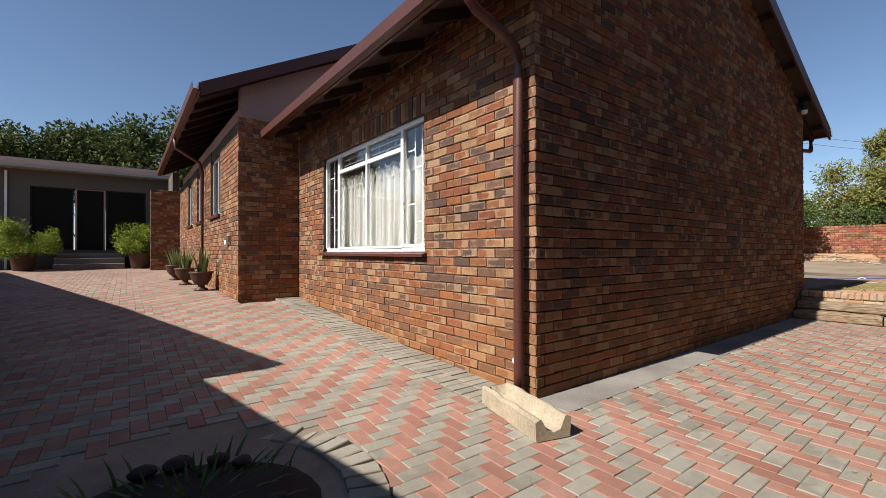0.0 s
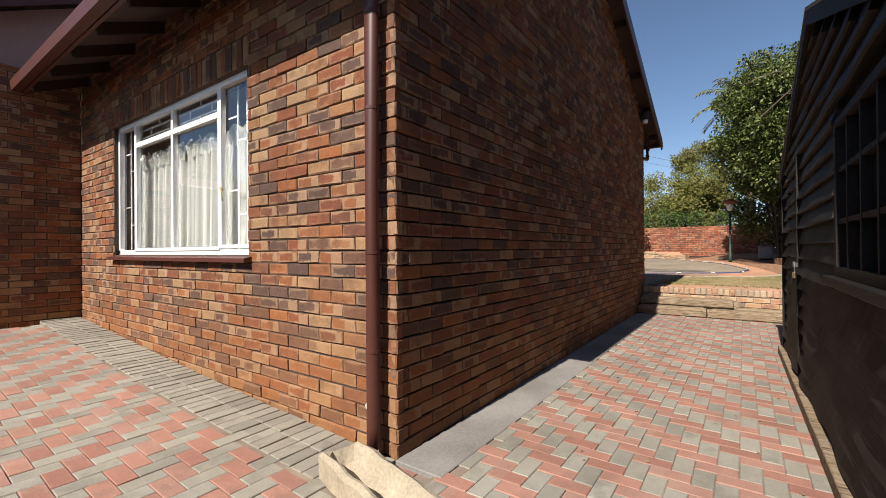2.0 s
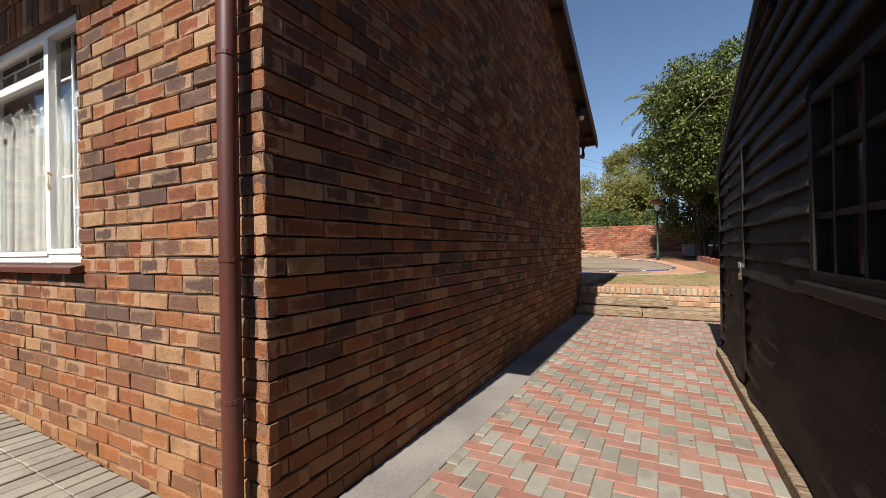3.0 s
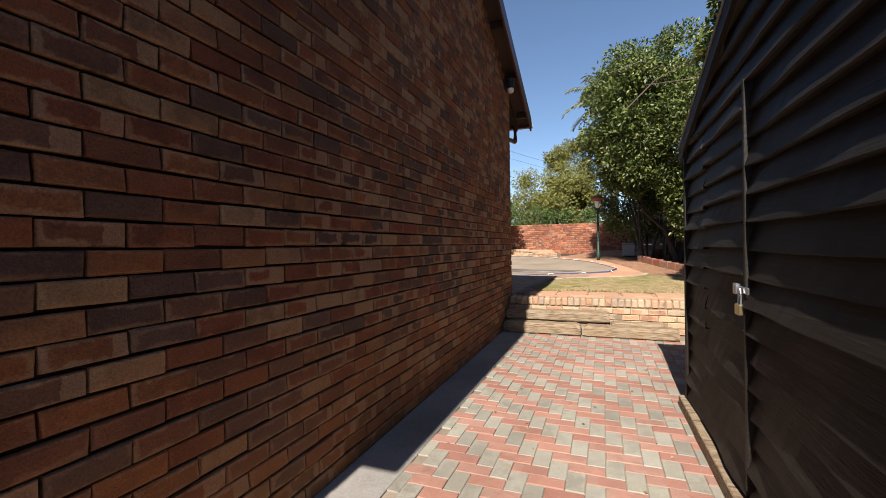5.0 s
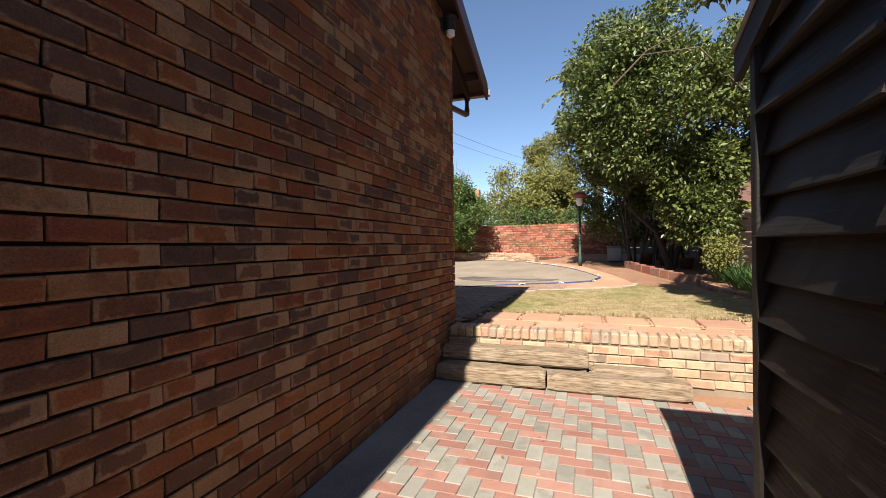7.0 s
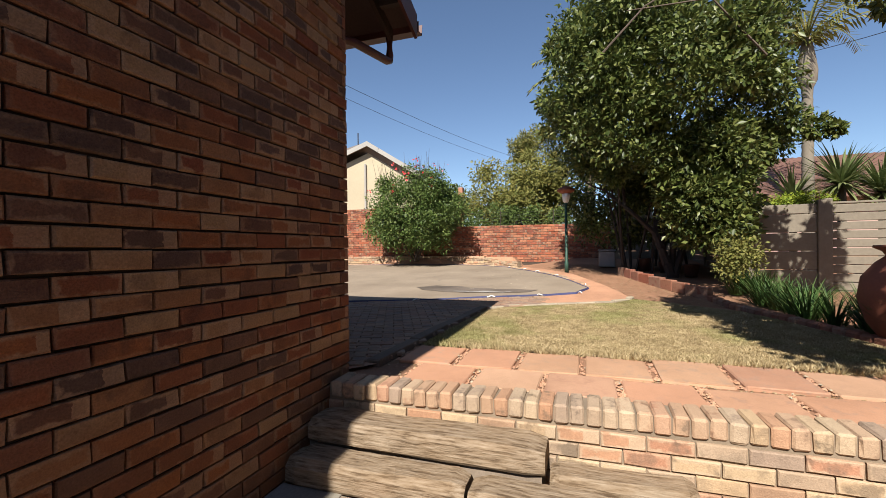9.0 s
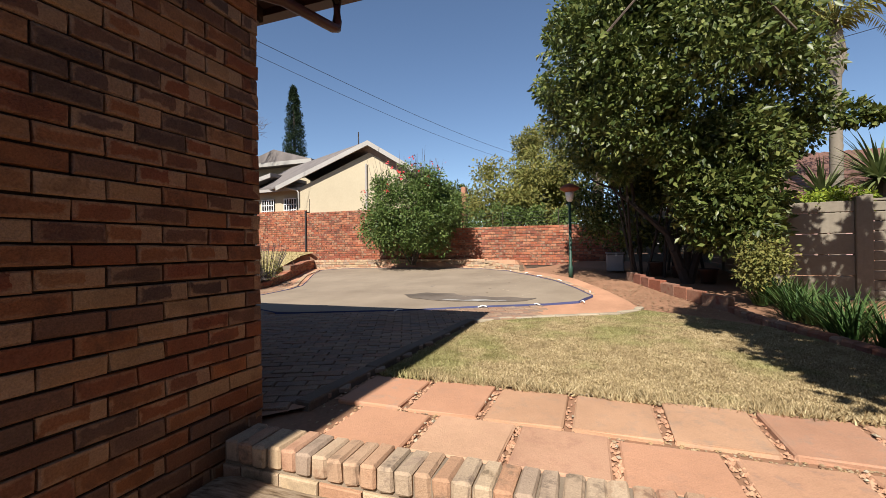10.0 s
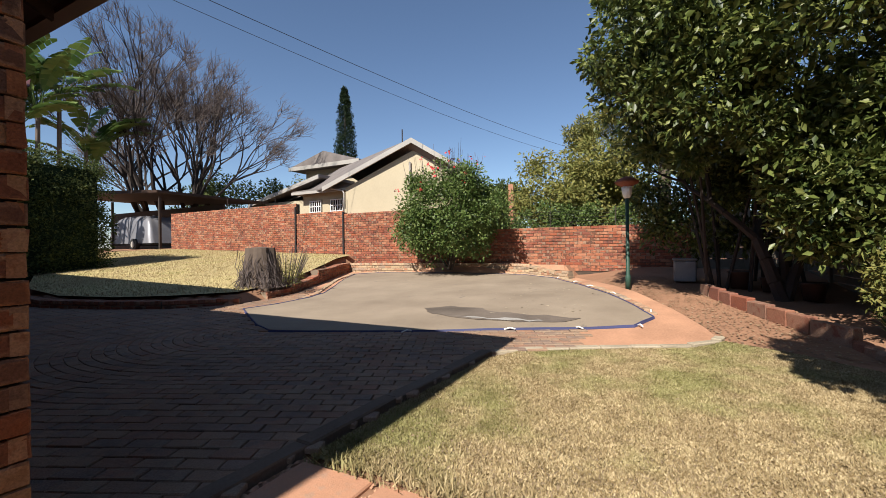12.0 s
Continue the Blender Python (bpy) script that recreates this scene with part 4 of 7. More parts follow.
sansevieria(1.12, 9.9, 1)
sansevieria(0.98, 11.4, 2)
sansevieria(0.9, 12.9, 3)
# wall between wing and patio building
link = tagged(boxes("wall_link", [((0.55, 17.53, 0.2), (1.41, 17.7, 3.3))], "mortar"), "short return wall of brick", "wall", kind="structure")
course_wall(link, (0.55, 17.53, 0.5), (1, 0, 0), (0, -1, 0), 0.86, 0, 2.8, lambda s, z: True, lambda s, z: False, proud=0.02, seed=19)

# ---- patio building across the yard ----
PY = 20.0
pb = wall_mass("wall_patio", [(1, [(-9, 0), (1.4, 0), (1.4, 1.25), (-9, 1.25)], PY, PY + 0.2), (1, [(-9, 3.45), (1.4, 3.45), (1.4, 4.0), (-9, 4.0)], PY, PY + 0.2),
    (1, [(-9, 1.25), (-2.75, 1.25), (-2.75, 3.45), (-9, 3.45)], PY, PY + 0.2), (1, [(0.5, 1.25), (1.4, 1.25), (1.4, 3.45), (0.5, 3.45)], PY, PY + 0.2),
    (0, [(17.7, 0.2), (PY, 0.2), (PY, 4.0), (17.7, 4.0)], 1.2, 1.4)], "grey plastered wall of the patio room", "plaster_grey")
pr = empty("patio_roof", (-4, PY, 4.0), "flat sheet-metal roof with stepped pale fascia", "roof", kind="structure")
for i, (a, b) in enumerate(((0.0, 0.12), (0.13, 0.22), (0.23, 0.32))):
    bm = bmesh.new(); box(bm, (-9 + 4, -0.55 + 0.07 * i, a), (1.3 + 4, 4, b)); part("fascia", bm, "trim_white" if i != 1 else "plaster", pr)
for x0, x1, nm in ((-2.75, -1.62, "window_5"), (-0.72, 0.5, "window_6")):
    e = empty(nm, (x0, PY, 1.25), "wide dark reflecting patio window in a thin frame", "window", kind="structure")
    bm = bmesh.new(); box(bm, (0, 0.08, 0), (x1 - x0, 0.09, 2.2)); part("pane", bm, "dark_glass", e)
    bm = bmesh.new()
    for a in ((0, 0.04, 0, 2.2), (x1 - x0 - 0.04, x1 - x0, 0, 2.2), (0, x1 - x0, 0, 0.04), (0, x1 - x0, 2.16, 2.2)):
        box(bm, (a[0], 0.05, a[2]), (a[1], 0.078, a[3]))
    part("window_frame", bm, "black", e)
d = empty("door_1", (-1.58, PY, 1.22), "open dark sliding patio door", "door", kind="structure")
bm = bmesh.new(); box(bm, (0.05, 0.12, 0), (0.8, 0.13, 2.2)); part("door_panel", bm, "dark_glass", d)
bm = bmesh.new(); box(bm, (0.0, 0.05, 0), (0.05, 0.2, 2.25)); box(bm, (0.8, 0.05, 0), (0.85, 0.2, 2.25)); box(bm, (0.05, 0.05, 2.2), (0.8, 0.2, 2.25)); part("door_frame", bm, "plaster", d)
st = empty("patio_steps", (-1.1, PY, 0.58), "three dark tiled steps up to the patio door", "steps", kind="structure")
for i in range(3):
    bm = bmesh.new(); box(bm, (-0.95, -1.2 + 0.36 * i, 0.0 if i == 0 else 0.19 * i + 0.002), (0.95, 0, 0.19 * (i + 1)), None, 0.01); part("step", bm, "slate", st)
tagged(boxes("drain_pipe", [((-3.35, PY - 0.09, 0.6), (-3.29, PY - 0.02, 3.9))], "pvc"), "white square drain pipe on the grey wall", "downpipe")


def big_pot(x, y, r, seed):
    z = lower(x, y)
    e = empty("potted_shrub", (x, y, z), "lime-green shrub in a large brown pot beside the steps", "potted plant", "pots beside the patio steps")
    bm = bmesh.new()
    lathe(bm, [(0.24, 0), (0.27, 0.05), (0.34, 0.5), (0.36, 0.52), (0.36, 0.57), (0.31, 0.57), (0.30, 0.52)], 18)
    part("pot", bm, "pot_brown", e, smooth=True)
    C, R = clumps((0, 0, 1.0), r, r, r * 0.62, 34, seed, 0.4, 0.18, 0.36)
    leaves("crown", C, R, 9500, 0.055, "leaf_lime", e, seed)


big_pot(-2.75, 18.9, 1.0, 3)
big_pot(0.3, 18.9, 0.85, 4)

# unseen stand-in walls on the shaded side of the yard, placed to throw its shadow
def slanted(name, a, b, top, label):
    a, b = Vector(a), Vector(b)
    u = (b - a).normalized()
    n = Vector((-u.y, u.x)) * 0.11
    V = []
    for p in (a - n, b - n, b + n, a + n):
        V.append((p.x, p.y, -0.3))
    for p in (a - n, b - n, b + n, a + n):
        V.append((p.x, p.y, top))
    F = [(3, 2, 1, 0), (4, 5, 6, 7), (0, 1, 5, 4), (1, 2, 6, 5), (2, 3, 7, 6), (3, 0, 4, 7)]
    return tagged(part(name, (V, F), "plaster_dark"), label, "wall", kind="structure")


slanted("wall_boundary", (-1.62, 4.15), (-5.25, 18.2), 2.55, "unseen plastered stand-in wall that throws the yard shadow")
slanted("wall_boundary_corner", (-2.2, 4.3), (-1.72, 1.7), 2.4, "unseen plastered stand-in wall that throws the near yard shadow")
# added out of view to keep southern sky light off the gable
tagged(boxes("wall_south", [((-8, -5.7, -0.3), (15.0, -5.5, 8.0))], "plaster_dark"), "tall plain unseen wall added to block sky light on the gable", "wall", kind="structure")
slanted("wall_boundary_end", (-1.75, 1.6), (-1.45, -4.0), 2.3, "unseen plastered end of the stand-in shadow wall")

# ---- round bed in the yard ----
e = empty("round_bed", (BED[0], BED[1], 0), "round planting bed edged with grey pavers laid like a fan", "flower bed")
bm = bmesh.new(); lathe(bm, [(BED[2], -0.10), (BED[2], -0.02), (0.4, 0.02), (0.05, 0.04)], 28); part("soil", bm, "dark_soil", e)
blades("ground_cover", (0.1, 0.1, 0), 90, 0.16, 0.02, "blade", e, 7, 1.2, 0.4, 0.5)["kind"] = "stuff"
r = random.Random(21)
for i in range(46):
    a = i / 46 * math.tau
    vs, fs = piece(0.2, 0.1, 0.06, 0.006, 0.002)
    vs = [(x, z - 0.05, -y) for x, y, z in vs]
    me = bpy.data.meshes.new("paver"); me.from_pydata(vs, [], fs); me.materials.append(M["paver_grey"])
    ob = new("paver", me)
    ob.parent = e
    ob.matrix_basis = pose(0, 0, 0, 0, 0, math.degrees(a)) @ pose(BED[2] + 0.01, 0, 0.015 + r.uniform(-0.004, 0.01), r.uniform(-4, 4), r.uniform(-3, 1), r.uniform(-5, 5))
r = random.Random(4)
for i in range(9):
    bm = bmesh.new()
    bmesh.ops.create_icosphere(bm, subdivisions=2, radius=1)
    for v in bm.verts:
        v.co *= 1 + 0.25 * noise.noise(v.co * 1.5 + Vector((i * 3, 0, 0)))
    s = r.uniform(0.04, 0.085)
    bmesh.ops.transform(bm, matrix=Matrix.Diagonal((s, s * 0.8, s * 0.5, 1)), verts=bm.verts)
    ob = tagged(part("rock", bm, "bark_dark", None), "rough grey rock lying in the round bed", "rock", "rocks in the round bed")
    a = r.uniform(0, math.tau)
    ob.location = (BED[0] + 0.45 * math.cos(a), BED[1] + 0.45 * math.sin(a), 0.05)

# ---- border strips along the walls ----
def strip_part(name, label, items, mat):
    e = empty(name, (0, 0, 0), label, "paving", kind="structure")
    for lo, hi, m in items:
        bm = bmesh.new()
        box(bm, lo, hi, None, 0.004)
        ob = part("paver", bm, mat, e)
        ob.matrix_basis = m
    return e


r = random.Random(31)
items = []
x = WX - 0.02
while x < 9.1:
    l = min(2.95, 9.12 - x)
    items.append(((0, 0, -0.05), (l - 0.003, 0.319, 0), Matrix.Translation((x, 1.868, 0.005 + r.uniform(-0.001, 0.001)))))
    x += 2.95
strip_part("cement_strip", "smooth grey cement strip along the foot of the gable", items, "cement")
items = []
y = 2.2
while y < 7.82:
    z = lower(0, y + 0.05)
    items.append(((0, 0, -0.06), (0.2, 0.096, 0), Matrix.Translation((2.235, y, z + r.uniform(-0.002, 0.003))) @ pose(0, 0, 0, r.uniform(-1, 1), 0, r.uniform(-2, 2))))
    items.append(((0, 0, -0.06), (0.2, 0.096, 0), Matrix.Translation((2.03, y, z + r.uniform(-0.002, 0.003))) @ pose(0, 0, 0, r.uniform(-1, 1), 0, r.uniform(-2, 2))))
    y += 0.1
strip_part("paver_border", "soldier border of worn grey pavers along the front wall", items, "paver_grey")

# ---- cast stone splash channel ----
bm = bmesh.new()
prof = [(-0.125, 0), (0.125, 0), (0.13, 0.12), (0.10, 0.135), (0.085, 0.13), (0.05, 0.055), (0, 0.04), (-0.05, 0.055), (-0.085, 0.13), (-0.10, 0.135), (-0.13, 0.12)]
N = 14
rings = []
for i in range(N + 1):
    t = i / N
    y = -0.36 + 0.72 * t
    lift = 1.0
    ring = []
    for a, b in prof:
        k = noise.noise(Vector((a * 9, y * 7, b * 9))) * 0.010
        fill = max(0, 1 - ((1 - t) / 0.08)) if t > 0.92 else 0
        bb = b if b > 0.1 or b == 0 else b + (0.12 - b) * fill
        ring.append(bm.verts.new((a + k, y, max(0, bb + (k if b else 0)))))
    rings.append(ring)
for a, b in zip(rings, rings[1:]):
    for i in range(len(prof)):
        j = (i + 1) % len(prof)
        bm.faces.new((a[j], a[i], b[i], b[j]))
bm.faces.new(rings[0])
bm.faces.new(rings[-1][::-1])
bmesh.ops.recalc_face_normals(bm, faces=bm.faces)
ob = tagged(part("splash_channel", bm, "limestone", None), "weathered cast stone splash channel below the downpipe", "drain channel")
ob.matrix_world = pose(2.08, 2.0, 0.004, 0, 0, -15)


# ---- garden shed ----
SX0, SX1, SY, SR = 2.3, 6.72, 0.165, 4.5
shed_top = below([(SX0, 1.98), (SR, 2.76), (SX1, 1.98)])
shed = empty("garden_shed", (SR, -1.4, 0), "dark creosoted weatherboard garden shed in shade", "shed")
inv = Matrix.Translation(-shed.location)


def sp(name, bm, mat, label="", parent=None):
    bmesh.ops.transform(bm, matrix=inv, verts=bm.verts)
    return part(name, bm, mat, parent or shed, label)


bm = bmesh.new()
prism(bm, [(SX0, 0.06), (SX1, 0.06), (SX1, 1.96), (SR, 2.74), (SX0, 1.96)], -3.0, SY - 0.03, 1)
sp("wall", bm, "board")
DOOR = (5.33, 6.12, 0.14, 1.97)
SWIN = (2.62, 3.72, 1.06, 1.86)
r = random.Random(12)


def lap_board(x0, x1, z, seed, y=SY, h=0.135):
    """A wavy-edged board: its lower edge stands out."""
    rr = random.Random(seed)
    n = max(2, int((x1 - x0) / 0.12))
    V, F = [], []
    warp = rr.uniform(0, 0.008)
    for i in range(n + 1):
        x = x0 + (x1 - x0) * i / n
        wz = 0.010 * noise.noise(Vector((x * 1.3, seed * 1.7, 0))) + 0.004 * noise.noise(Vector((x * 6, seed, 3)))
        out = 0.024 + 0.022 * noise.noise(Vector((x * 1.9, seed * 3.1, 7))) * (1.0 if z > 1.2 else 1.5) + warp
        V += [(x, y - 0.03, z + h), (x, y - 0.012, z + h + 0.01), (x, y + out, z + wz), (x, y + out - 0.014, z + wz - 0.003), (x, y - 0.03, z)]
    for i in range(n):
        a, b = 5 * i, 5 * (i + 1)
        for q in range(4):
            F.append((a + q, a + q + 1, b + q + 1, b + q))
    F += [(4, 3, 2, 1, 0), tuple(5 * n + q for q in range(5))]
    V = [tuple(inv @ Vector(v)) for v in V]
    return V, F


door = empty("door", (0, 0, 0))
door.parent = shed
door["label"] = "boarded shed door held by a padlock"
z, k = 0.10, 0
while z < 2.66:
    xs = [(SX0, SX1)]
    cuts = []
    if z > DOOR[2] - 0.05 and z < DOOR[3]:
        cuts.append(DOOR[:2])
    if z > SWIN[2] - 0.12 and z < SWIN[3]:
        cuts.append(SWIN[:2])
    # where the roof slopes in
    a, b = SX0, SX1
    if z + 0.1 > 1.98:
        f = (z + 0.1 - 1.98) / 0.76
        a, b = SX0 + f * (SR - SX0), SX1 - f * (SX1 - SR)
    xs = [(a, b)]
    for c0, c1 in cuts:
        xs = [s for x0, x1 in xs for s in ((x0, min(x1, c0)), (max(x0, c1), x1)) if s[1] - s[0] > 0.05]
    for x0, x1 in xs:
        part("board", lap_board(x0, x1, z, k), "board", shed)
        k += 1
    if DOOR[2] - 0.05 < z < DOOR[3]:
        part("board", lap_board(DOOR[0] + 0.012, DOOR[1] - 0.012, z + 0.012, k + 500, SY + 0.006), "board", door)
    z += 0.125
bm = bmesh.new()
box(bm, (DOOR[0] - 0.012, SY - 0.03, DOOR[2]), (DOOR[0] + 0.01, SY + 0.034, DOOR[3] + 0.02), None, 0.003)
sp("door_edge", bm, "board", "", shed)
# hasp and padlock
lock = empty("padlock", (0, 0, 0)); lock.parent = shed; lock["label"] = "steel hasp with a brass padlock"
bm = bmesh.new(); box(bm, (5.27, SY + 0.03, 1.03), (5.42, SY + 0.036, 1.06), None, 0.002); box(bm, (5.40, SY + 0.02, 1.02), (5.44, SY + 0.05, 1.07), None, 0.003); sp("hasp", bm, "galv", "", lock)
bm = bmesh.new(); tube(bm, [(5.335, SY + 0.045, 0.975), (5.335, SY + 0.045, 1.03), (5.345, SY + 0.045, 1.05), (5.365, SY + 0.045, 1.05), (5.375, SY + 0.045, 1.03), (5.375, SY + 0.045, 0.975)], 0.005, 8); sp("shackle", bm, "galv", "", lock)
bm = bmesh.new(); box(bm, (5.325, SY + 0.034, 0.93), (5.385, SY + 0.058, 0.98), None, 0.004); sp("lock_body", bm, "brass", "", lock)
# the window of the shed
w = empty("window", (0, 0, 0)); w.parent = shed; w["label"] = "small cottage-pane window in dark timber"
bm = bmesh.new()
x0, x1, z0, z1 = SWIN
for a in ((x0, x1, z0 - 0.02, z0 + 0.03), (x0, x1, z1 - 0.04, z1), (x0, x0 + 0.05, z0 + 0.03, z1 - 0.04), (x1 - 0.05, x1, z0 + 0.03, z1 - 0.04)):
    box(bm, (a[0], SY - 0.03, a[2]), (a[1], SY + 0.02, a[3]))
sp("window_frame", bm, "board", "", w)
for i in range(1, 4):
    xx = x0 + (x1 - x0) * i / 4
    bm = bmesh.new(); box(bm, (xx - 0.012, SY - 0.03, z0 + 0.03), (xx + 0.012, SY + 0.012, z1 - 0.04)); sp("glazing_bar", bm, "board", "", w)
for i in range(1, 3):
    zz = z0 + (z1 - z0) * i / 3
    bm = bmesh.new(); box(bm, (x0 + 0.05, SY - 0.028, zz - 0.012), (x1 - 0.05, SY + 0.010, zz + 0.012)); sp("glazing_bar", bm, "board", "", w)
bm = bmesh.new(); box(bm, (x0 + 0.04, SY - 0.028, z0 + 0.02), (x1 - 0.04, SY - 0.022, z1 - 0.03)); sp("pane", bm, "dark_glass", "", w)
bm = bmesh.new(); box(bm, (x0 - 0.05, SY - 0.02, z0 - 0.07), (x1 + 0.08, SY + 0.06, z0 - 0.022), None, 0.004); sp("window_sill", bm, "board", "", w)
# corner post, skid, roof
bm = bmesh.new(); box(bm, (SX1 - 0.03, SY - 0.04, 0.06), (SX1 + 0.012, SY + 0.035, 1.99), None, 0.003); sp("corner_post", bm, "board")
bm = bmesh.new(); box(bm, (SX0 - 0.012, SY - 0.04, 0.06), (SX0 + 0.03, SY + 0.008, 1.99), None, 0.003); sp("corner_post", bm, "board")
bm = bmesh.new(); box(bm, (SX0 - 0.05, SY + 0.005, 0.0), (SX1 + 0.06, SY + 0.075, 0.085), None, 0.006); sp("skid_beam", bm, "sleeper", "worn timber skid under the shed wall")
for x0, z0, x1, z1 in ((SX0 - 0.02, 2.0, SR, 2.83), (SR, 2.83, SX1 + 0.12, 1.98)):
    bm = bmesh.new(); prism(bm, [(x0, z0), (x1, z1), (x1, z1 + 0.025), (x0, z0 + 0.025)], -3.1, SY + 0.05, 1); sp("roof_sheet", bm, "precast")
    bm = bmesh.new(); prism(bm, [(x0, z0 - 0.10), (x1, z1 - 0.10), (x1, z1 - 0.001), (x0, z0 - 0.001)], SY + 0.022, SY + 0.045, 1); sp("barge_board", bm, "board")

shed.rotation_euler.z = radians(0.6)

# ---- sleepers: two steps against the terrace wall ----
def timber(name, lo, hi, label, turn=0, seed=0):
    bm = bmesh.new()
    n = 14
    rr = random.Random(seed)
    w, h = hi[0] - lo[0], hi[2] - lo[2]
    prof = [(0.02, 0), (w - 0.02, 0), (w, 0.02), (w, h - 0.03), (w - 0.03, h), (0.035, h), (0, h - 0.035), (0, 0.02)]
    rings = []
    for i in range(n + 1):
        y = lo[1] + (hi[1] - lo[1]) * i / n
        ring = []
        for q, (a, b) in enumerate(prof):
            k = 0.010 * noise.noise(Vector((y * 2.0, q * 2.3, seed))) + 0.006 * noise.noise(Vector((y * 9.0, q * 1.1, seed)))
            e2 = 0.018 if i in (0, n) else 0
            ring.append(bm.verts.new((a + k + (e2 if a < w / 2 else -e2), y, max(0, b + (k if b > 0.03 else 0) - (e2 if b > h / 2 else 0)))))
        rings.append(ring)
    for a, b in zip(rings, rings[1:]):
        for i in range(len(prof)):
            j = (i + 1) % len(prof)
            bm.faces.new((a[j], a[i], b[i], b[j]))
    bm.faces.new(rings[0]); bm.faces.new(rings[-1][::-1])
    bmesh.ops.recalc_face_normals(bm, faces=bm.faces)
    ob = tagged(part("sleeper", bm, "sleeper", None), label, "railway sleeper", "sleepers that make the garden steps")
    ob.matrix_world = pose(lo[0], 0, lo[2], 0, 0, turn)
    return ob


timber("sleeper", (9.10, 1.10, 0.0), (9.33, 2.17, 0.155), "split grey weathered railway sleeper on the paving beside the wall", 0, 1)
timber("sleeper", (9.09, -0.10, 0.0), (9.33, 1.08, 0.15), "yellowish cracked railway sleeper lying on the paving", 0.5, 2)
timber("sleeper", (9.31, 0.72, 0.157), (9.58, 2.17, 0.30), "upper grey railway sleeper that forms the second step", 0, 3)
timber("sleeper", (9.35, 0.00, 0.0), (9.56, 0.70, 0.17), "low worn railway sleeper end against the terrace wall", 1, 4)
tagged(boxes("step_fill", [((9.36, 0.74, -0.05), (9.56, 2.18, 0.15))], "joint"), "packed earth under the upper sleeper", "earth", kind="structure")

# ---- terrace wall ----
TX, TZ = 9.60, 0.455
terr = wall_mass("wall_terrace", [(0, [(-3.2, -0.1), (2.18, -0.1), (2.18, TZ - 0.014), (-3.2, TZ - 0.014)], TX - 0.008, TX + 0.185)], "low terrace wall of pale weathered brick with a rowlock cap", "mortar_pale")
course_wall(terr, (TX - 0.008, 2.18, TZ - 0.11 - 4 * 0.0854 - 0.005), (0, -1, 0), (-1, 0, 0), 4.9, 0, 4 * 0.0854 - 0.01, lambda s, z: True, lambda s, z: True, "brick_pale", proud=0.02, seed=14)
r = random.Random(8)
caps = []
for _ in range(8):
    bm = bmesh.new()
    box(bm, (0, 0, 0), (0.222, 0.079, 0.108))
    es = [e for e in bm.edges]
    bmesh.ops.bevel(bm, geom=es, offset=0.011, segments=1, affect="EDGES")
    for v in bm.verts:
        v.co += Vector([r.uniform(-0.003, 0.003) for _ in range(3)])
    me = bpy.data.meshes.new("brick"); bm.to_mesh(me); bm.free(); me.materials.append(M["brick_pale"])
    caps.append(me)
y = 2.16
while y > -2.7:
    LATER.append(("brick", r.choice(caps), pose(TX - 0.028 + r.uniform(-0.006, 0.006), y - 0.079, TZ - 0.105 + r.uniform(-0.004, 0.004), r.uniform(-2, 2), r.uniform(-2, 1), r.uniform(-1.5, 1.5)), terr))
    y -= 0.0865

# ---- slabs behind the cap ----
sl = empty("stepping_slabs", (0, 0, 0), "two rows of terracotta concrete slabs with gravelly joints", "paving", kind="structure")
r = random.Random(17)
for row, (x0, x1, off) in enumerate(((9.83, 10.28, 0.24), (10.33, 10.90, 0.0))):
    y = 2.0 - off
    while y > -3:
        bm = bmesh.new()
        box(bm, (0, 0, -0.05), (x1 - x0 - 0.01, 0.445, 0), None, 0.008)
        for v in bm.verts:
            v.co += Vector((r.uniform(-0.006, 0.006), r.uniform(-0.006, 0.006), 0))
        ob = part("slab", bm, "slab", sl)
        ob.matrix_basis = pose(x0, y - 0.445, 0.425 + r.uniform(-0.006, 0.006), r.uniform(-1, 1), r.uniform(-0.8, 0.8), r.uniform(-1.5, 1.5))
        y -= 0.495
# grit in the joints and round the kerbs
def scatter(name, area, n, s0, s1, zf, mat, label, seed, flat=0.5):
    g = random.Random(seed)
    V, F = [], []
    for _ in range(n):
        x, y = area(g)
        s = g.uniform(s0, s1)
        z = zf(x, y)
        a = g.uniform(0, math.tau)
        k = len(V)
        for i in range(4):
            aa = a + i * math.tau / 4 + g.uniform(-0.3, 0.3)
            V.append((x + s * math.cos(aa), y + s * math.sin(aa) * 0.7, z + g.uniform(0, s * 0.3)))
        V.append((x, y, z + s * flat))
        F += [(k, k + 1, k + 4), (k + 1, k + 2, k + 4), (k + 2, k + 3, k + 4), (k + 3, k, k + 4)]
    ob = part(name, (V, F), mat)
    return tagged(ob, label, "litter", kind="stuff")


scatter("gravel", lambda g: (g.choice((g.uniform(10.27, 10.34), g.uniform(9.79, 9.84), g.uniform(9.8, 10.95))), g.uniform(-2.8, 2.1)), 1800, 0.006, 0.022, lambda x, y: 0.40, "leaf_litter", "grit and dry crumbs in the slab joints", 3)

def joint(g):
    """A place in one of the short joints between two slabs."""
    near = g.random() < 0.55
    y = (1.285 if near else 1.53) + 0.495 * g.choice(range(-8, 2)) + g.uniform(-0.035, 0.035)
    return g.uniform(9.84, 10.29) if near else g.uniform(10.33, 10.92), y


scatter("gravel", joint, 900, 0.010, 0.026, lambda x, y: 0.405, "slab", "broken brick chips in the slab joints", 31, 0.6)
scatter("gravel", joint, 70, 0.010, 0.022, lambda x, y: 0.415, "limestone", "a few pale pebbles in the slab joints", 32, 0.6)

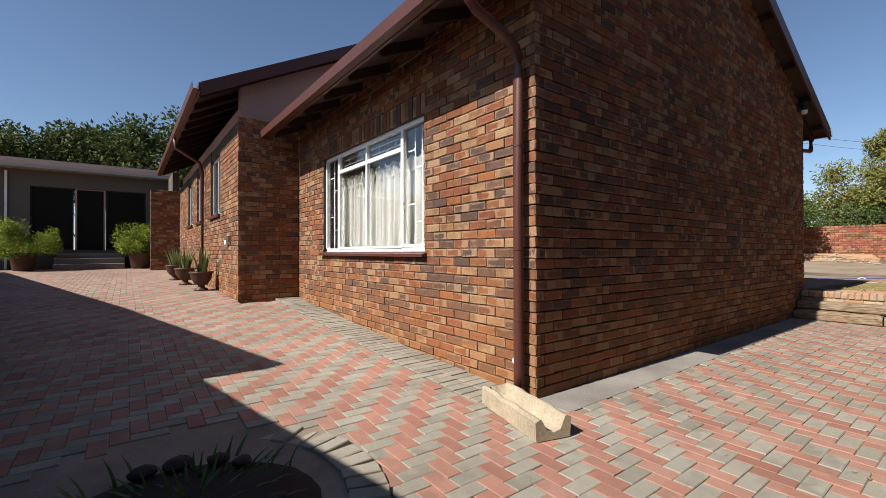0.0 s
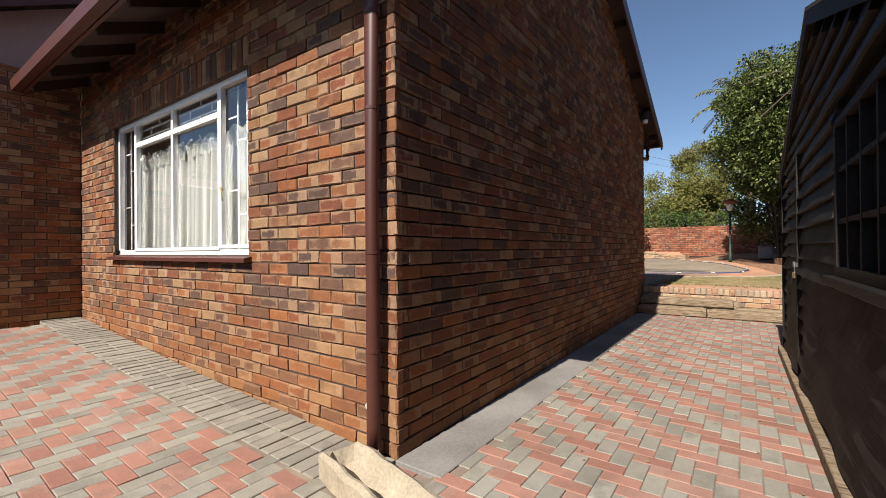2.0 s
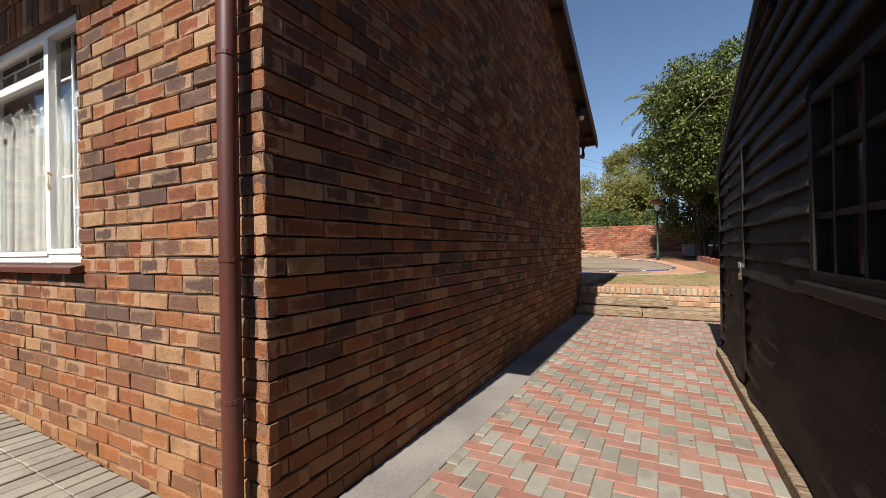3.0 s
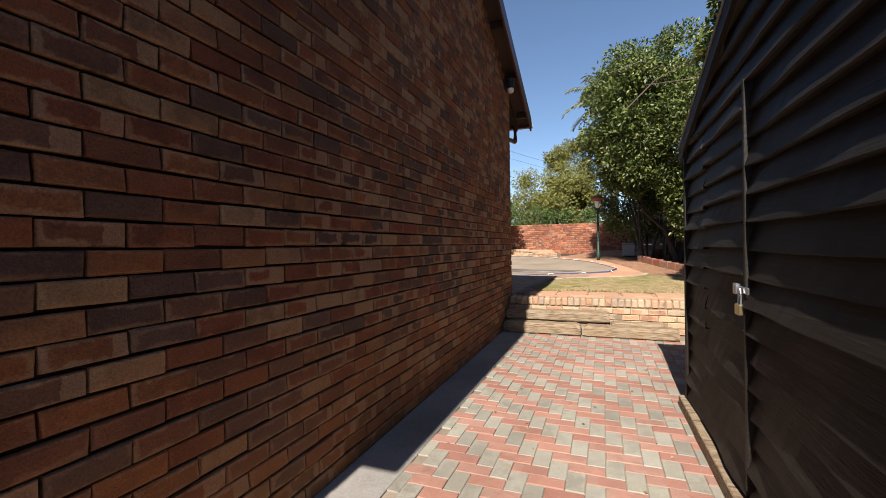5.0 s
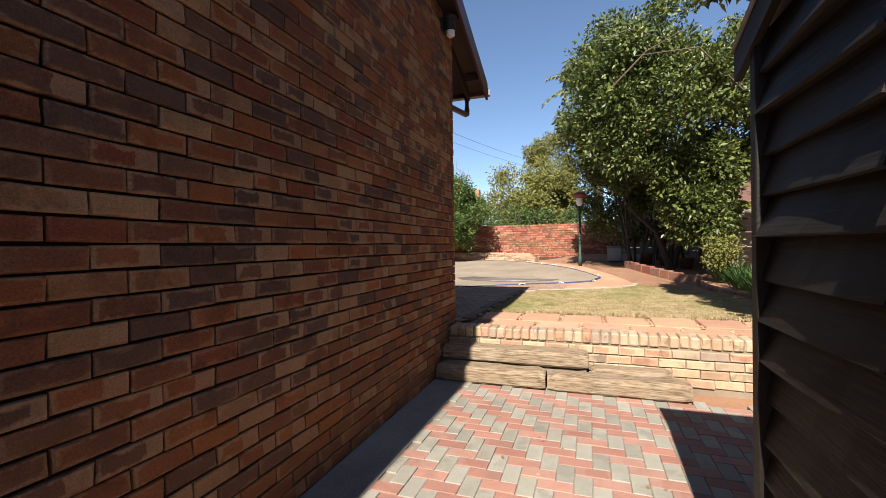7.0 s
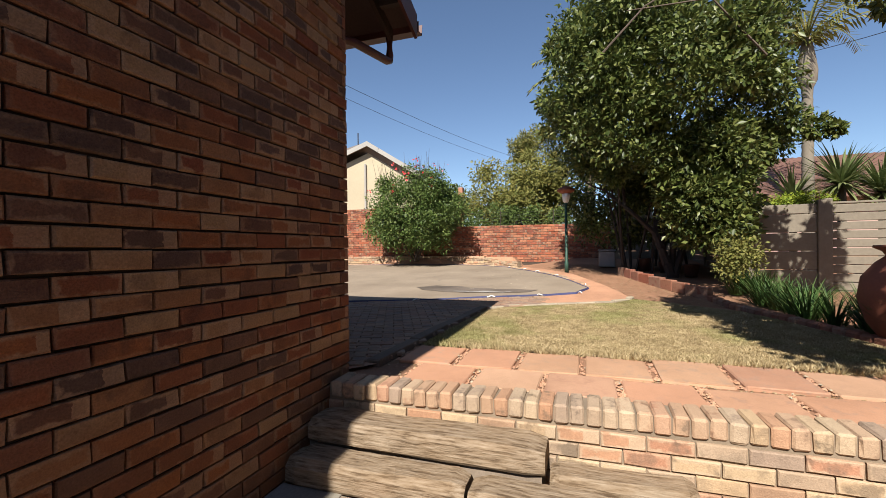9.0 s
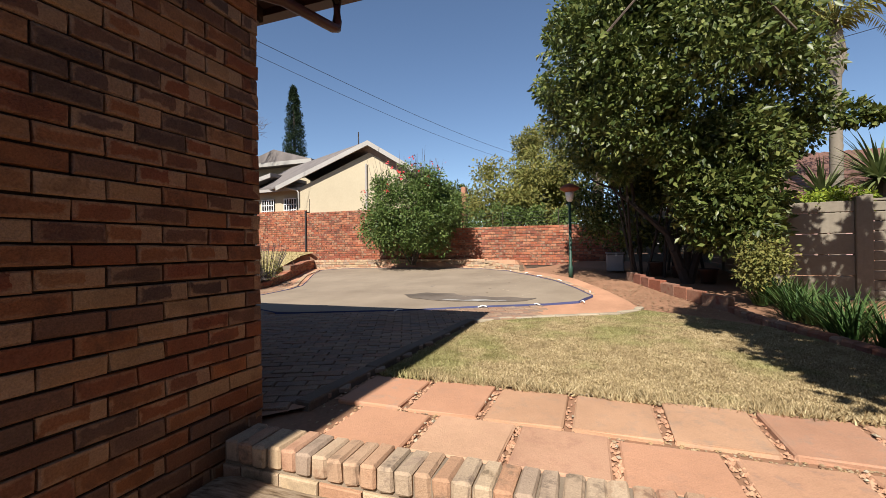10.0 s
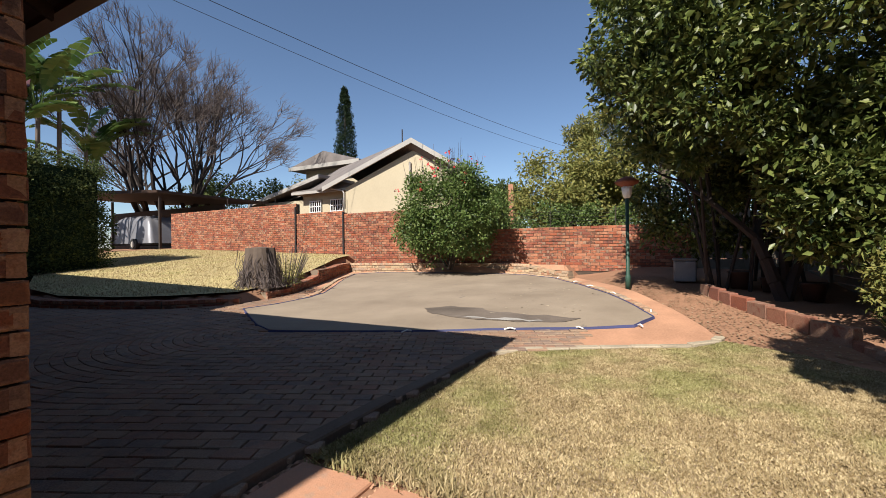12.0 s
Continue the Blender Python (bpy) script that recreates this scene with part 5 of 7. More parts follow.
# ---- lawn ----
LAWN = [(10.93, -2.3), (10.93, 2.02), (11.8, 2.0), (13.2, 1.92), (13.6, 1.72), (13.95, 1.19), (14.3, 0.6), (14.55, 0.05), (14.9, -0.25), (14.6, -0.9), (14.0, -1.55), (13.0, -1.85), (12.2, -2.0)]


def inside_poly(p, poly):
    x, y = p
    c = False
    for (x0, y0), (x1, y1) in zip(poly, poly[1:] + poly[:1]):
        if (y0 > y) != (y1 > y) and x < (x1 - x0) * (y - y0) / (y1 - y0) + x0:
            c = not c
    return c


def draped(name, poly, zf, mat, label, step=0.25, lift=0.0, kind="structure", cat="ground", wobble=0.0):
    """A sheet over the ground inside an outline."""
    bm = bmesh.new()
    pts = []
    for a, b in zip(poly, poly[1:] + poly[:1]):
        n = max(1, int(math.dist(a, b) / step))
        for i in range(n):
            t = i / n
            pts.append((a[0] + (b[0] - a[0]) * t + wobble * noise.noise(Vector((a[0] + t * 3, a[1], 1))), a[1] + (b[1] - a[1]) * t + wobble * noise.noise(Vector((a[1] + t * 3, a[0], 4)))))
    vs = [bm.verts.new((x, y, 0)) for x, y in pts]
    bm.faces.new(vs)
    xs, ys = [p[0] for p in pts], [p[1] for p in pts]
    x = math.ceil(min(xs) / step) * step
    while x < max(xs):
        bmesh.ops.bisect_plane(bm, geom=bm.verts[:] + bm.edges[:] + bm.faces[:], plane_co=(x, 0, 0), plane_no=(1, 0, 0))
        x += step
    y = math.ceil(min(ys) / step) * step
    while y < max(ys):
        bmesh.ops.bisect_plane(bm, geom=bm.verts[:] + bm.edges[:] + bm.faces[:], plane_co=(0, y, 0), plane_no=(0, 1, 0))
        y += step
    for v in bm.verts:
        v.co.z = zf(v.co.x, v.co.y) + lift
    bmesh.ops.recalc_face_normals(bm, faces=bm.faces)
    if bm.faces[:][0].normal.z < 0:
        bmesh.ops.reverse_faces(bm, faces=bm.faces)
    ob = part(name, bm, mat, smooth=True)
    return tagged(ob, label, cat, kind=kind)


draped("lawn", LAWN, upper, "thatch", "dry yellow-green lawn beside the deck", lift=0.0, wobble=0.05)


def tufts(name, poly, n, h, seed, zf, label, dens=None):
    g = np.random.default_rng(seed)
    P = np.array(poly)
    lo, hi = P.min(0), P.max(0)
    pts = []
    while len(pts) < n:
        x, y = lo + (hi - lo) * g.random(2)
        if inside_poly((x, y), poly) and (dens is None or g.random() < dens(x, y)):
            pts.append((x, y, zf(x, y)))
    p = np.array(pts)
    a = g.random(n) * math.tau
    w = np.stack([np.cos(a), np.sin(a), np.zeros(n)], 1) * (0.004 + 0.004 * g.random((n, 1)))
    b = g.random(n) * math.tau
    tip = p + np.stack([np.cos(b), np.sin(b), np.zeros(n)], 1) * (h * 1.1 * g.random((n, 1))) + np.array([0, 0, 1]) * (h * (0.35 + 0.65 * g.random((n, 1))))
    V = np.stack([p - w, p + w, tip], 1).reshape(-1, 3)
    me = bpy.data.meshes.new(name)
    me.vertices.add(3 * n); me.vertices.foreach_set("co", V.ravel())
    me.loops.add(3 * n); me.loops.foreach_set("vertex_index", np.arange(3 * n))
    me.polygons.add(n); me.polygons.foreach_set("loop_start", np.arange(n) * 3); me.polygons.foreach_set("loop_total", np.full(n, 3))
    me.update(calc_edges=True)
    me.materials.append(M["grass"])
    return tagged(new(name, me), label, "grass", kind="stuff")


tufts("grass", LAWN, 280000, 0.018, 2, upper, "short dry winter grass with greener patches")
EDGE = [(10.86, -2.3), (10.86, 2.0), (11.02, 2.0), (11.1, -2.3)]
tufts("grass", EDGE, 5000, 0.06, 12, lambda x, y: upper(max(x, 10.95), y) - 0.005, "longer grass that grows over the slab edge", lambda x, y: 0.15 + max(0.0, noise.noise(Vector((x, y * 2.2, 3)))) * 2)

# ---- deck, pool cover ----
POOL = [(15.75, 0.46), (15.2, 0.68), (14.85, 1.37), (14.56, 2.07), (13.9, 3.42), (13.38, 4.5), (13.22, 5.05), (13.45, 5.6), (13.85, 6.25), (14.4, 7.15), (14.95, 7.0), (15.8, 6.95), (16.4, 7.1), (17.3, 7.65), (18.8, 8.6),
        (20.2, 9.3), (20.7, 8.9), (20.95, 8.2), (21.1, 6.6), (21.1, 5.2), (20.9, 3.8), (20.3, 2.9), (19.35, 2.25), (18.4, 1.75), (17.5, 1.25), (16.4, 0.72)]
DECK = [(10.12, 2.11), (13.42, 1.98), (13.9, 1.3), (14.3, 0.66), (14.6, 0.1), (14.95, -0.22), (15.5, -0.1), (16.4, 0.2), (17.8, 0.8), (19.2, 1.6), (20.5, 2.3), (21.2, 2.8), (21.5, 5), (21.45, 8), (21.0, 10.2), (20.4, 10.1), (17.8, 8.7), (16.2, 7.9), (14.75, 7.8), (13.9, 8.9), (13.4, 10), (13.05, 11.5), (13.2, 13.4), (13.0, 16), (9.87, 16), (9.87, 2.3)]
draped("paving_deck", DECK, upper, "red_screed", "orange-red worn paving round the pool", lift=0.012)
cover_z = lambda x, y: upper(x, y) + 0.035 + 0.012 * noise.noise(Vector((x * 1.2, y * 1.2, 0))) + 0.006 * noise.noise(Vector((x * 5, y * 2, 2)))
draped("pool_cover", POOL, cover_z, "net", "dusty grey-brown shade-net pool cover with a blue hem", 0.3, 0.0, "", "pool cover")
# hem
V, F = [], []
n = len(POOL)
ring = []
for i in range(n):
    a, b = Vector(POOL[i]), Vector(POOL[(i + 1) % n])
    for q in range(4):
        ring.append(a.lerp(b, q / 4))
cen = Vector((17.3, 4.8))
for p in ring:
    d = (p - cen).normalized()
    q = p + d * 0.022
    o = p - d * 0.008
    V += [(o.x, o.y, cover_z(o.x, o.y) + 0.006), (p.x + d.x * 0.01, p.y + d.y * 0.01, cover_z(p.x, p.y) + 0.012), (q.x, q.y, upper(q.x, q.y) + 0.014)]
m = len(ring)
for i in range(m):
    j = (i + 1) % m
    F += [(3 * i, 3 * j, 3 * j + 1, 3 * i + 1), (3 * i + 1, 3 * j + 1, 3 * j + 2, 3 * i + 2)]
hem = part("cover_hem", (V, F), "blue_edge", bpy.data.objects["pool_cover"], "blue webbing hem")
# wet patch with a dry rim
WET = [(14.9, 2.9), (15.0, 2.0), (15.1, 1.5), (15.35, 1.35), (15.45, 1.9), (15.5, 2.6), (15.75, 3.0), (15.7, 3.6), (15.4, 3.9), (15.05, 3.6)]
draped("wet_patch", WET, cover_z, "wet", "dark wet patch on the pool cover", 0.15, 0.006, "", "puddle", 0.12)
draped("dried_film", [(14.98, 2.75), (15.02, 2.2), (15.08, 1.8), (15.1, 2.3), (15.06, 2.9), (15.02, 3.2)], cover_z, "trim_white", "pale dried film in the wet patch", 0.1, 0.010, "", "stain", 0.1)

# deck bricks: straight rows beside the pool, turning round its corner
def deck_bricks():
    parent = tagged(boxes("deck_paving", [((10.2, 2.3, 0.3), (10.3, 2.4, 0.35))], "joint"), "rows of worn clay pavers that turn round the pool", "paving", kind="structure")
    r = random.Random(44)
    P2, u = Vector((13.15, 5.1)), (Vector((14.6, 2.0)) - Vector((13.2, 5.0))).normalized()
    nrm = Vector((u.y, -u.x))
    if nrm.x > 0:
        nrm = -nrm
    V, F = [], []

    def put(x, y, ang, l):
        if not inside_poly((x, y), DECK) or inside_poly((x, y), POOL) or x < 9.95 or y > 14:
            return
        if x > 13.6 and y < 4 and not (x < 15.0 and y > 1.2):
            return
        vs, fs = piece(l - 0.006, 0.1, 0.03, 0.005, 0.002)
        m = Matrix.Translation((x, y, upper(x, y) + 0.030 + r.uniform(-0.003, 0.003))) @ Matrix.Rotation(ang, 4, "Z") @ pose(0, 0, 0, r.uniform(-0.7, 0.7), r.uniform(-0.7, 0.7), 0)
        k = len(V)
        V.extend([tuple(m @ Vector((a - l / 2, c - 0.05, -b))) for a, b, c in vs])
        F.extend([tuple(k + q for q in f) for f in fs])
    ua = math.atan2(u.y, u.x)
    for row in range(1, 62):
        d = row * 0.108
        s = -(0.11 if row % 2 else 0)
        while s < 6.5:
            p = P2 + u * s + nrm * d
            put(p.x, p.y, ua, 0.22)
            s += 0.224
        arc = 0.0
        while arc * d < d * 2.9:
            th = math.atan2(nrm.y, nrm.x) - arc - 0.11 / d
            p = P2 + Vector((math.cos(th), math.sin(th))) * d
            put(p.x, p.y, th + math.pi / 2, 0.22)
            arc += 0.224 / d
    me = parent.data
    me.clear_geometry()
    me.from_pydata([(9.9, 2.3, 0.3), (10.0, 2.3, 0.3), (9.9, 2.4, 0.3)], [], [(0, 1, 2)])
    ob = part("pavers", (V, F), "deck_brick", parent)
    face_uv(ob.data)
    ob["kind"] = "stuff"


deck_bricks()
# dirty concrete edge of the deck towards lawn and slabs
def rim(name, line, w, z_top, drop, mat, label, cat="kerb", seg=0.45, zf=upper, bev=0.01, seed=3, proud=0.0):
    r = random.Random(seed)
    e = empty(name, (0, 0, 0), label, cat, kind="structure")
    pts = []
    for a, b in zip(line, line[1:]):
        a, b = Vector(a), Vector(b)
        n = max(1, round((b - a).length / seg))
        pts += [a.lerp(b, i / n) for i in range(n)]
    pts.append(Vector(line[-1]))
    for a, b in zip(pts, pts[1:]):
        d = b - a
        bm = bmesh.new()
        box(bm, (0.003, -w / 2, -drop), (d.length - 0.003, w / 2, 0), None, bev)
        for v in bm.verts:
            v.co += Vector([r.uniform(-0.004, 0.004) for _ in range(3)])
        ob = part("block", bm, mat, e)
        ob.matrix_basis = pose(a.x, a.y, zf((a.x + b.x) / 2, (a.y + b.y) / 2) + z_top + r.uniform(-0.006, 0.006), r.uniform(-1, 1), 0, math.degrees(math.atan2(d.y, d.x)))
    return e


rim("deck_edge", [(10.14, 2.14), (11.8, 2.10), (13.40, 1.98)], 0.12, 0.042, 0.14, "dirty_concrete", "dirty concrete edge of the deck beside the lawn", seg=0.9)
rim("deck_edge_lawn", [(13.42, 1.95), (13.66, 1.72), (13.95, 1.25), (14.3, 0.66), (14.58, 0.08), (14.85, -0.18), (15.05, -0.24)], 0.10, 0.028, 0.06, "limestone", "crumbling pale edge between deck and lawn", seg=0.3)
rim("pool_coping", [(15.95, 0.46), (16.4, 0.60), (17.5, 1.12), (18.45, 1.6), (19.45, 2.1), (20.45, 2.75), (21.05, 3.7), (21.25, 5.2), (21.25, 6.6), (21.1, 8.3), (20.8, 9.1), (20.3, 9.5), (18.7, 8.8), (17.2, 7.85), (16.35, 7.28), (15.8, 7.12)], 0.12, 0.04, 0.05, "brick_pale", "brick coping round the pool with pale joints", seg=0.22)
for i, (x, y) in enumerate(((15.2, 0.6), (14.85, 1.3), (14.5, 2.1), (13.9, 3.3), (16.1, 0.5), (17.5, 1.15), (18.5, 1.7), (19.4, 2.15), (20.3, 2.75))):
    bm = bmesh.new(); tube(bm, [(-0.06, -0.03, 0.03), (0, 0, 0.045), (0.07, 0.03, 0.02)], 0.01, 6)
    ob = tagged(part("cover_hook", bm, "pvc", None), "small white hook holding the pool cover", "hook", "hooks of the pool cover")
    ob.matrix_world = pose(x, y, upper(x, y) + 0.012, 0, 0, 40 * i)

# ---- low brick walls ----
def low_wall(name, line, z0f, z1f, label, mat="brick_pale", seed=3, thick=0.22, near=False):
    bm = bmesh.new()
    w = wall_mass(name, [(0, [(line[0][1], -0.0), (line[0][1] + 0.02, 0), (line[0][1] + 0.02, 0.02)], line[0][0], line[0][0] + 0.02)], label, "mortar_pale")
    me = w.data
    V, F = [], []
    for (a, b) in zip(line, line[1:]):
        a, b = Vector(a), Vector(b)
        u = (b - a).normalized()
        n = Vector((-u.y, u.x))
        z0, z1 = z0f((a.x + b.x) / 2, (a.y + b.y) / 2), z1f((a.x + b.x) / 2, (a.y + b.y) / 2)
        k = len(V)
        o = n * (thick / 2 - 0.012)
        for zz in (z0 - 0.15, z1 - 0.012):
            for p in (a - o, b - o, b + o, a + o):
                V.append((p.x, p.y, zz))
        F += [(k + 4, k + 5, k + 6, k + 7), (k, k + 1, k + 5, k + 4), (k + 1, k + 2, k + 6, k + 5), (k + 2, k + 3, k + 7, k + 6), (k + 3, k, k + 4, k + 7)]
    me.clear_geometry()
    me.from_pydata(V, [], F)
    for i, (a, b) in enumerate(zip(line, line[1:])):
        a, b = Vector(a), Vector(b)
        u = (b - a).normalized()
        n = Vector((-u.y, u.x))
        z0, z1 = z0f((a.x + b.x) / 2, (a.y + b.y) / 2), z1f((a.x + b.x) / 2, (a.y + b.y) / 2)
        for sgn in (-1, 1):
            o = n * (thick / 2 - 0.012) * sgn
            p = (a + o) if sgn < 0 else (b + o)
            c = (z1 - z0 + 0.01) / max(1, round((z1 - z0 + 0.01) / 0.0854))
            course_wall(w, (p.x, p.y, z0), tuple(u * (-sgn)) + (0,), tuple(n * sgn) + (0,), (b - a).length, 0, z1 - z0 - 0.02, lambda s, z: True, lambda s, z: False, mat, proud=0.016, C=c, H=c - 0.012, seed=seed + i * 2 + (sgn > 0), name="brick")
    rim_ = rim(name.replace("wall", "cap"), line, thick + 0.02, 0.0, 0.07, mat, "brick capping of the low wall", "wall capping", 0.1, z1f, 0.008, seed)
    return w


LW = [(20.35, 2.45), (21.3, 3.75), (21.55, 5.4), (21.5, 7.0), (21.35, 8.1), (21.05, 10.2)]
low_wall("wall_low", LW, lambda x, y: upper(x - 0.4, y), lambda x, y: 1.06 - 0.22 * (1 - sm(y, 2.4, 4.2)), "low pale brick wall beyond the pool")
AW = [(21.0, 10.3), (20.4, 10.12), (17.8, 8.75), (16.2, 7.95), (15.4, 7.85)]
low_wall("wall_low_arm", AW, lambda x, y: 0.42 + 0.045 * (x - 14), lambda x, y: 0.64 + 0.42 * sm(x, 15, 20.5), "low brick wall that climbs beside the pool", "brick_red", seed=40)
KW = [(14.85, 7.85), (13.95, 8.85), (13.45, 9.95), (13.08, 11.35), (13.25, 13.3), (14.2, 16.0)]
low_wall("wall_low_lawn", KW, lambda x, y: 0.42, lambda x, y: 0.60, "low brick edge of the raised lawn", "brick_red", seed=60)
RL = [(14.9, 8.0), (16.2, 8.1), (17.8, 8.9), (20.4, 10.3), (21.5, 10.6), (21.5, 22), (19, 24), (15, 24), (14.4, 16.0), (13.4, 13.3), (13.25, 11.35), (13.6, 9.95), (14.1, 9.0)]
draped("lawn_raised", RL, upper, "straw_far", "yellow raised lawn in dappled light", 0.5, 0.03)
tufts("grass", RL, 60000, 0.05, 5, lambda x, y: upper(x, y) + 0.03, "dry yellow grass on the raised lawn")

# ---- boundary walls ----
def boundary(name, y0, y1, z0, z1, label, seed, x=21.72):
    w = wall_mass(name, [(0, [(y0, z0 - 0.3), (y1, z0 - 0.3), (y1, z1 - 0.02), (y0, z1 - 0.02)], x + 0.02, x + 0.2)], label, "mortar")
    course_wall(w, (x + 0.02, y1, z0), (0, -1, 0), (-1, 0, 0), y1 - y0, 0, z1 - z0, lambda s, z: True, lambda s, z: False, "brick_red", L=0.222, proud=0.02, seed=seed, depth=0.02)
    return w


boundary("wall_boundary_east", -0.35, 5.4, 0.85, 2.10, "red brick boundary wall", 70)
boundary("wall_boundary_east", 5.4, 11.1, 0.95, 2.88, "higher red brick boundary wall", 72)
boundary("wall_boundary_east", 11.1, 13.6, 1.15, 2.98, "red brick boundary wall beyond the raised lawn", 74)
boundary("wall_boundary_east", 13.6, 22.3, 1.15, 3.45, "tall red brick boundary wall beside the carport", 76)
for y, z in ((11.1, 2.98), (13.6, 3.3)):
    tagged(boxes("wall_joint_pipe", [((21.66, y - 0.03, 1.1), (21.715, y + 0.03, z))], "black"), "dark movement joint strip on the brick wall", "joint strip", kind="structure")
wire = empty("electric_fence", (21.8, 2, 2.1), "thin wire security fence on the brick wall", "fence")
for y in (-0.2, 1.5, 3.3, 5.2, 11.0, 14.9, 18):
    z0 = 0 if y < 5.4 else 0.8 if y < 13 else 1.3
    bm = bmesh.new(); tube(bm, [(0, y - 2, z0 - 0.1), (0, y - 2, z0 + 0.55)], 0.012, 6); part("post", bm, "bark_dark", wire)
for i in range(5):
    bm = bmesh.new(); tube(bm, [(0, -2.2, 0.08 + 0.1 * i), (0, 3.2, 0.08 + 0.1 * i)], 0.004, 4); part("wire", bm, "black", wire)


def precast(name, a, b, z0, z1, label, panel=1.5, slat=0.28):
    a, b = Vector(a), Vector(b)
    e = empty(name, (a.x, a.y, z0), label, "fence", kind="structure")
    u = (b - a).normalized()
    ang = math.degrees(math.atan2(u.y, u.x))
    L = (b - a).length
    n = max(1, round(L / panel))
    for i in range(n + 1):
        bm = bmesh.new(); box(bm, (-0.06, -0.07, -0.4), (0.06, 0.07, z1 - z0 + 0.05), None, 0.01)
        ob = part("post", bm, "precast", e); ob.matrix_basis = pose(u.x * L * i / n, u.y * L * i / n, 0, 0, 0, ang)
        if i < n:
            z = -0.25
            while z < z1 - z0 - 0.02:
                h = min(slat, z1 - z0 - z)
                bm = bmesh.new(); box(bm, (0.06, -0.02, 0), (L / n - 0.06, 0.02, h - 0.012), None, 0.008)
                ob = part("slat", bm, "precast", e); ob.matrix_basis = pose(u.x * L * i / n, u.y * L * i / n, z, 1.5 if slat < 0.2 else 0, 0, ang)
                z += h


precast("fence_back", (21.6, -0.35), (21.3, -2.5), 0.9, 2.35, "shaded precast concrete panel fence behind the tree", 1.1)
precast("fence_middle", (21.3, -2.5), (16.35, -2.45), 0.7, 2.1, "precast concrete slat fence behind the tree", 1.5, 0.13)
precast("fence_side", (16.3, -2.4), (16.22, -3.42), 0.5, 2.08, "sunlit plain precast concrete fence panels", 1.5, 0.33)
precast("fence_end", (16.21, -3.5), (15.6, -8.6), 0.5, 2.1, "precast concrete fence with narrow slats", 1.5, 0.15)

# ---- bed kerb ----
BK = [(18.0, -0.28), (17.0, -0.62), (16.2, -0.92), (15.55, -1.2), (15.1, -1.45), (14.3, -1.62), (13.1, -1.88), (12.25, -2.05), (11.6, -2.15), (10.9, -2.3)]
rim("bed_kerb", BK[:5], 0.12, 0.17, 0.25, "kerb_red", "red block kerb round the shrub bed", seg=0.4)
rim("bed_kerb_low", BK[4:], 0.13, 0.07, 0.15, "kerb_red", "low scalloped red kerb beside the lawn", seg=0.16, bev=0.02)
r = random.Random(9)
for i in range(26):
    t = i / 25
    x = 11.3 + 4.6 * t
    y = -2.35 - 0.15 * math.sin(i) + (0.25 if x > 13 else 0) + r.uniform(-0.2, 0.1)
    e = empty("agapanthus", (x, y, upper(x, y)), "clump of dark strap-leaved plants in the bed", "plant", "strap-leaved clumps in the bed")
    blades("leaves", (0, 0, 0), 60, 0.55, 0.022, "blade", e, i, 0.7, 0.45, 0.12, 4)
urn = empty("urn", (12.05, -2.3, 0.40), "tall terracotta urn standing in the shrub bed", "urn")
bm = bmesh.new()
lathe(bm, [(0.16, 0), (0.20, 0.03), (0.32, 0.22), (0.38, 0.44), (0.35, 0.64), (0.25, 0.78), (0.18, 0.84), (0.20, 0.88), (0.27, 0.92), (0.26, 0.94), (0.19, 0.91), (0.15, 0.85)], 28)
part("body", bm, "terracotta", urn, smooth=True)

# ---- garden lamp ----
lp = empty("garden_lamp", (18.2, 0.95, upper(18.2, 0.95)), "dark green garden lamp post with a flared copper shade", "lamp post")
bm = bmesh.new(); lathe(bm, [(0.05, 0), (0.05, 0.25), (0.035, 0.28), (0.032, 1.78)], 12); part("pole", bm, "green_paint", lp, smooth=True)
bm = bmesh.new(); lathe(bm, [(0.04, 1.76), (0.075, 1.80), (0.095, 1.90), (0.10, 1.98), (0.06, 2.0)], 14); part("globe", bm, "bulb", lp, smooth=True)
bm = bmesh.new(); lathe(bm, [(0.10, 1.99), (0.20, 2.04), (0.23, 2.08), (0.15, 2.14), (0.05, 2.18), (0.01, 2.19)], 18); part("shade", bm, "terracotta", lp, smooth=True)

# ---- boxes and pots under the tree ----
pc = empty("pump_box", (19.3, -0.05, upper(19.3, -0.05)), "pale blue-grey plastic pump box on the soil", "box")
bm = bmesh.new(); box(bm, (-0.25, -0.2, 0), (0.25, 0.2, 0.42), None, 0.02); part("body", bm, "foil", pc)
bm = bmesh.new(); box(bm, (-0.27, -0.22, 0.422), (0.27, 0.22, 0.47), None, 0.015); part("lid", bm, "foil", pc)
for i, (x, y, s) in enumerate(((18.6, -0.9, 1.0), (18.3, -1.3, 0.8), (18.9, -1.5, 1.1), (17.6, -1.7, 0.9))):
    bm = bmesh.new(); lathe(bm, [(0.14 * s, 0), (0.19 * s, 0.28 * s), (0.21 * s, 0.3 * s), (0.18 * s, 0.31 * s), (0.17 * s, 0.25 * s)], 16)
    ob = tagged(part("flower_pot", bm, "pot_brown", None, smooth=True), "empty dark clay flower pot on the soil", "flower pot", "pots under the tree")
    ob.location = (x, y, upper(x, y))

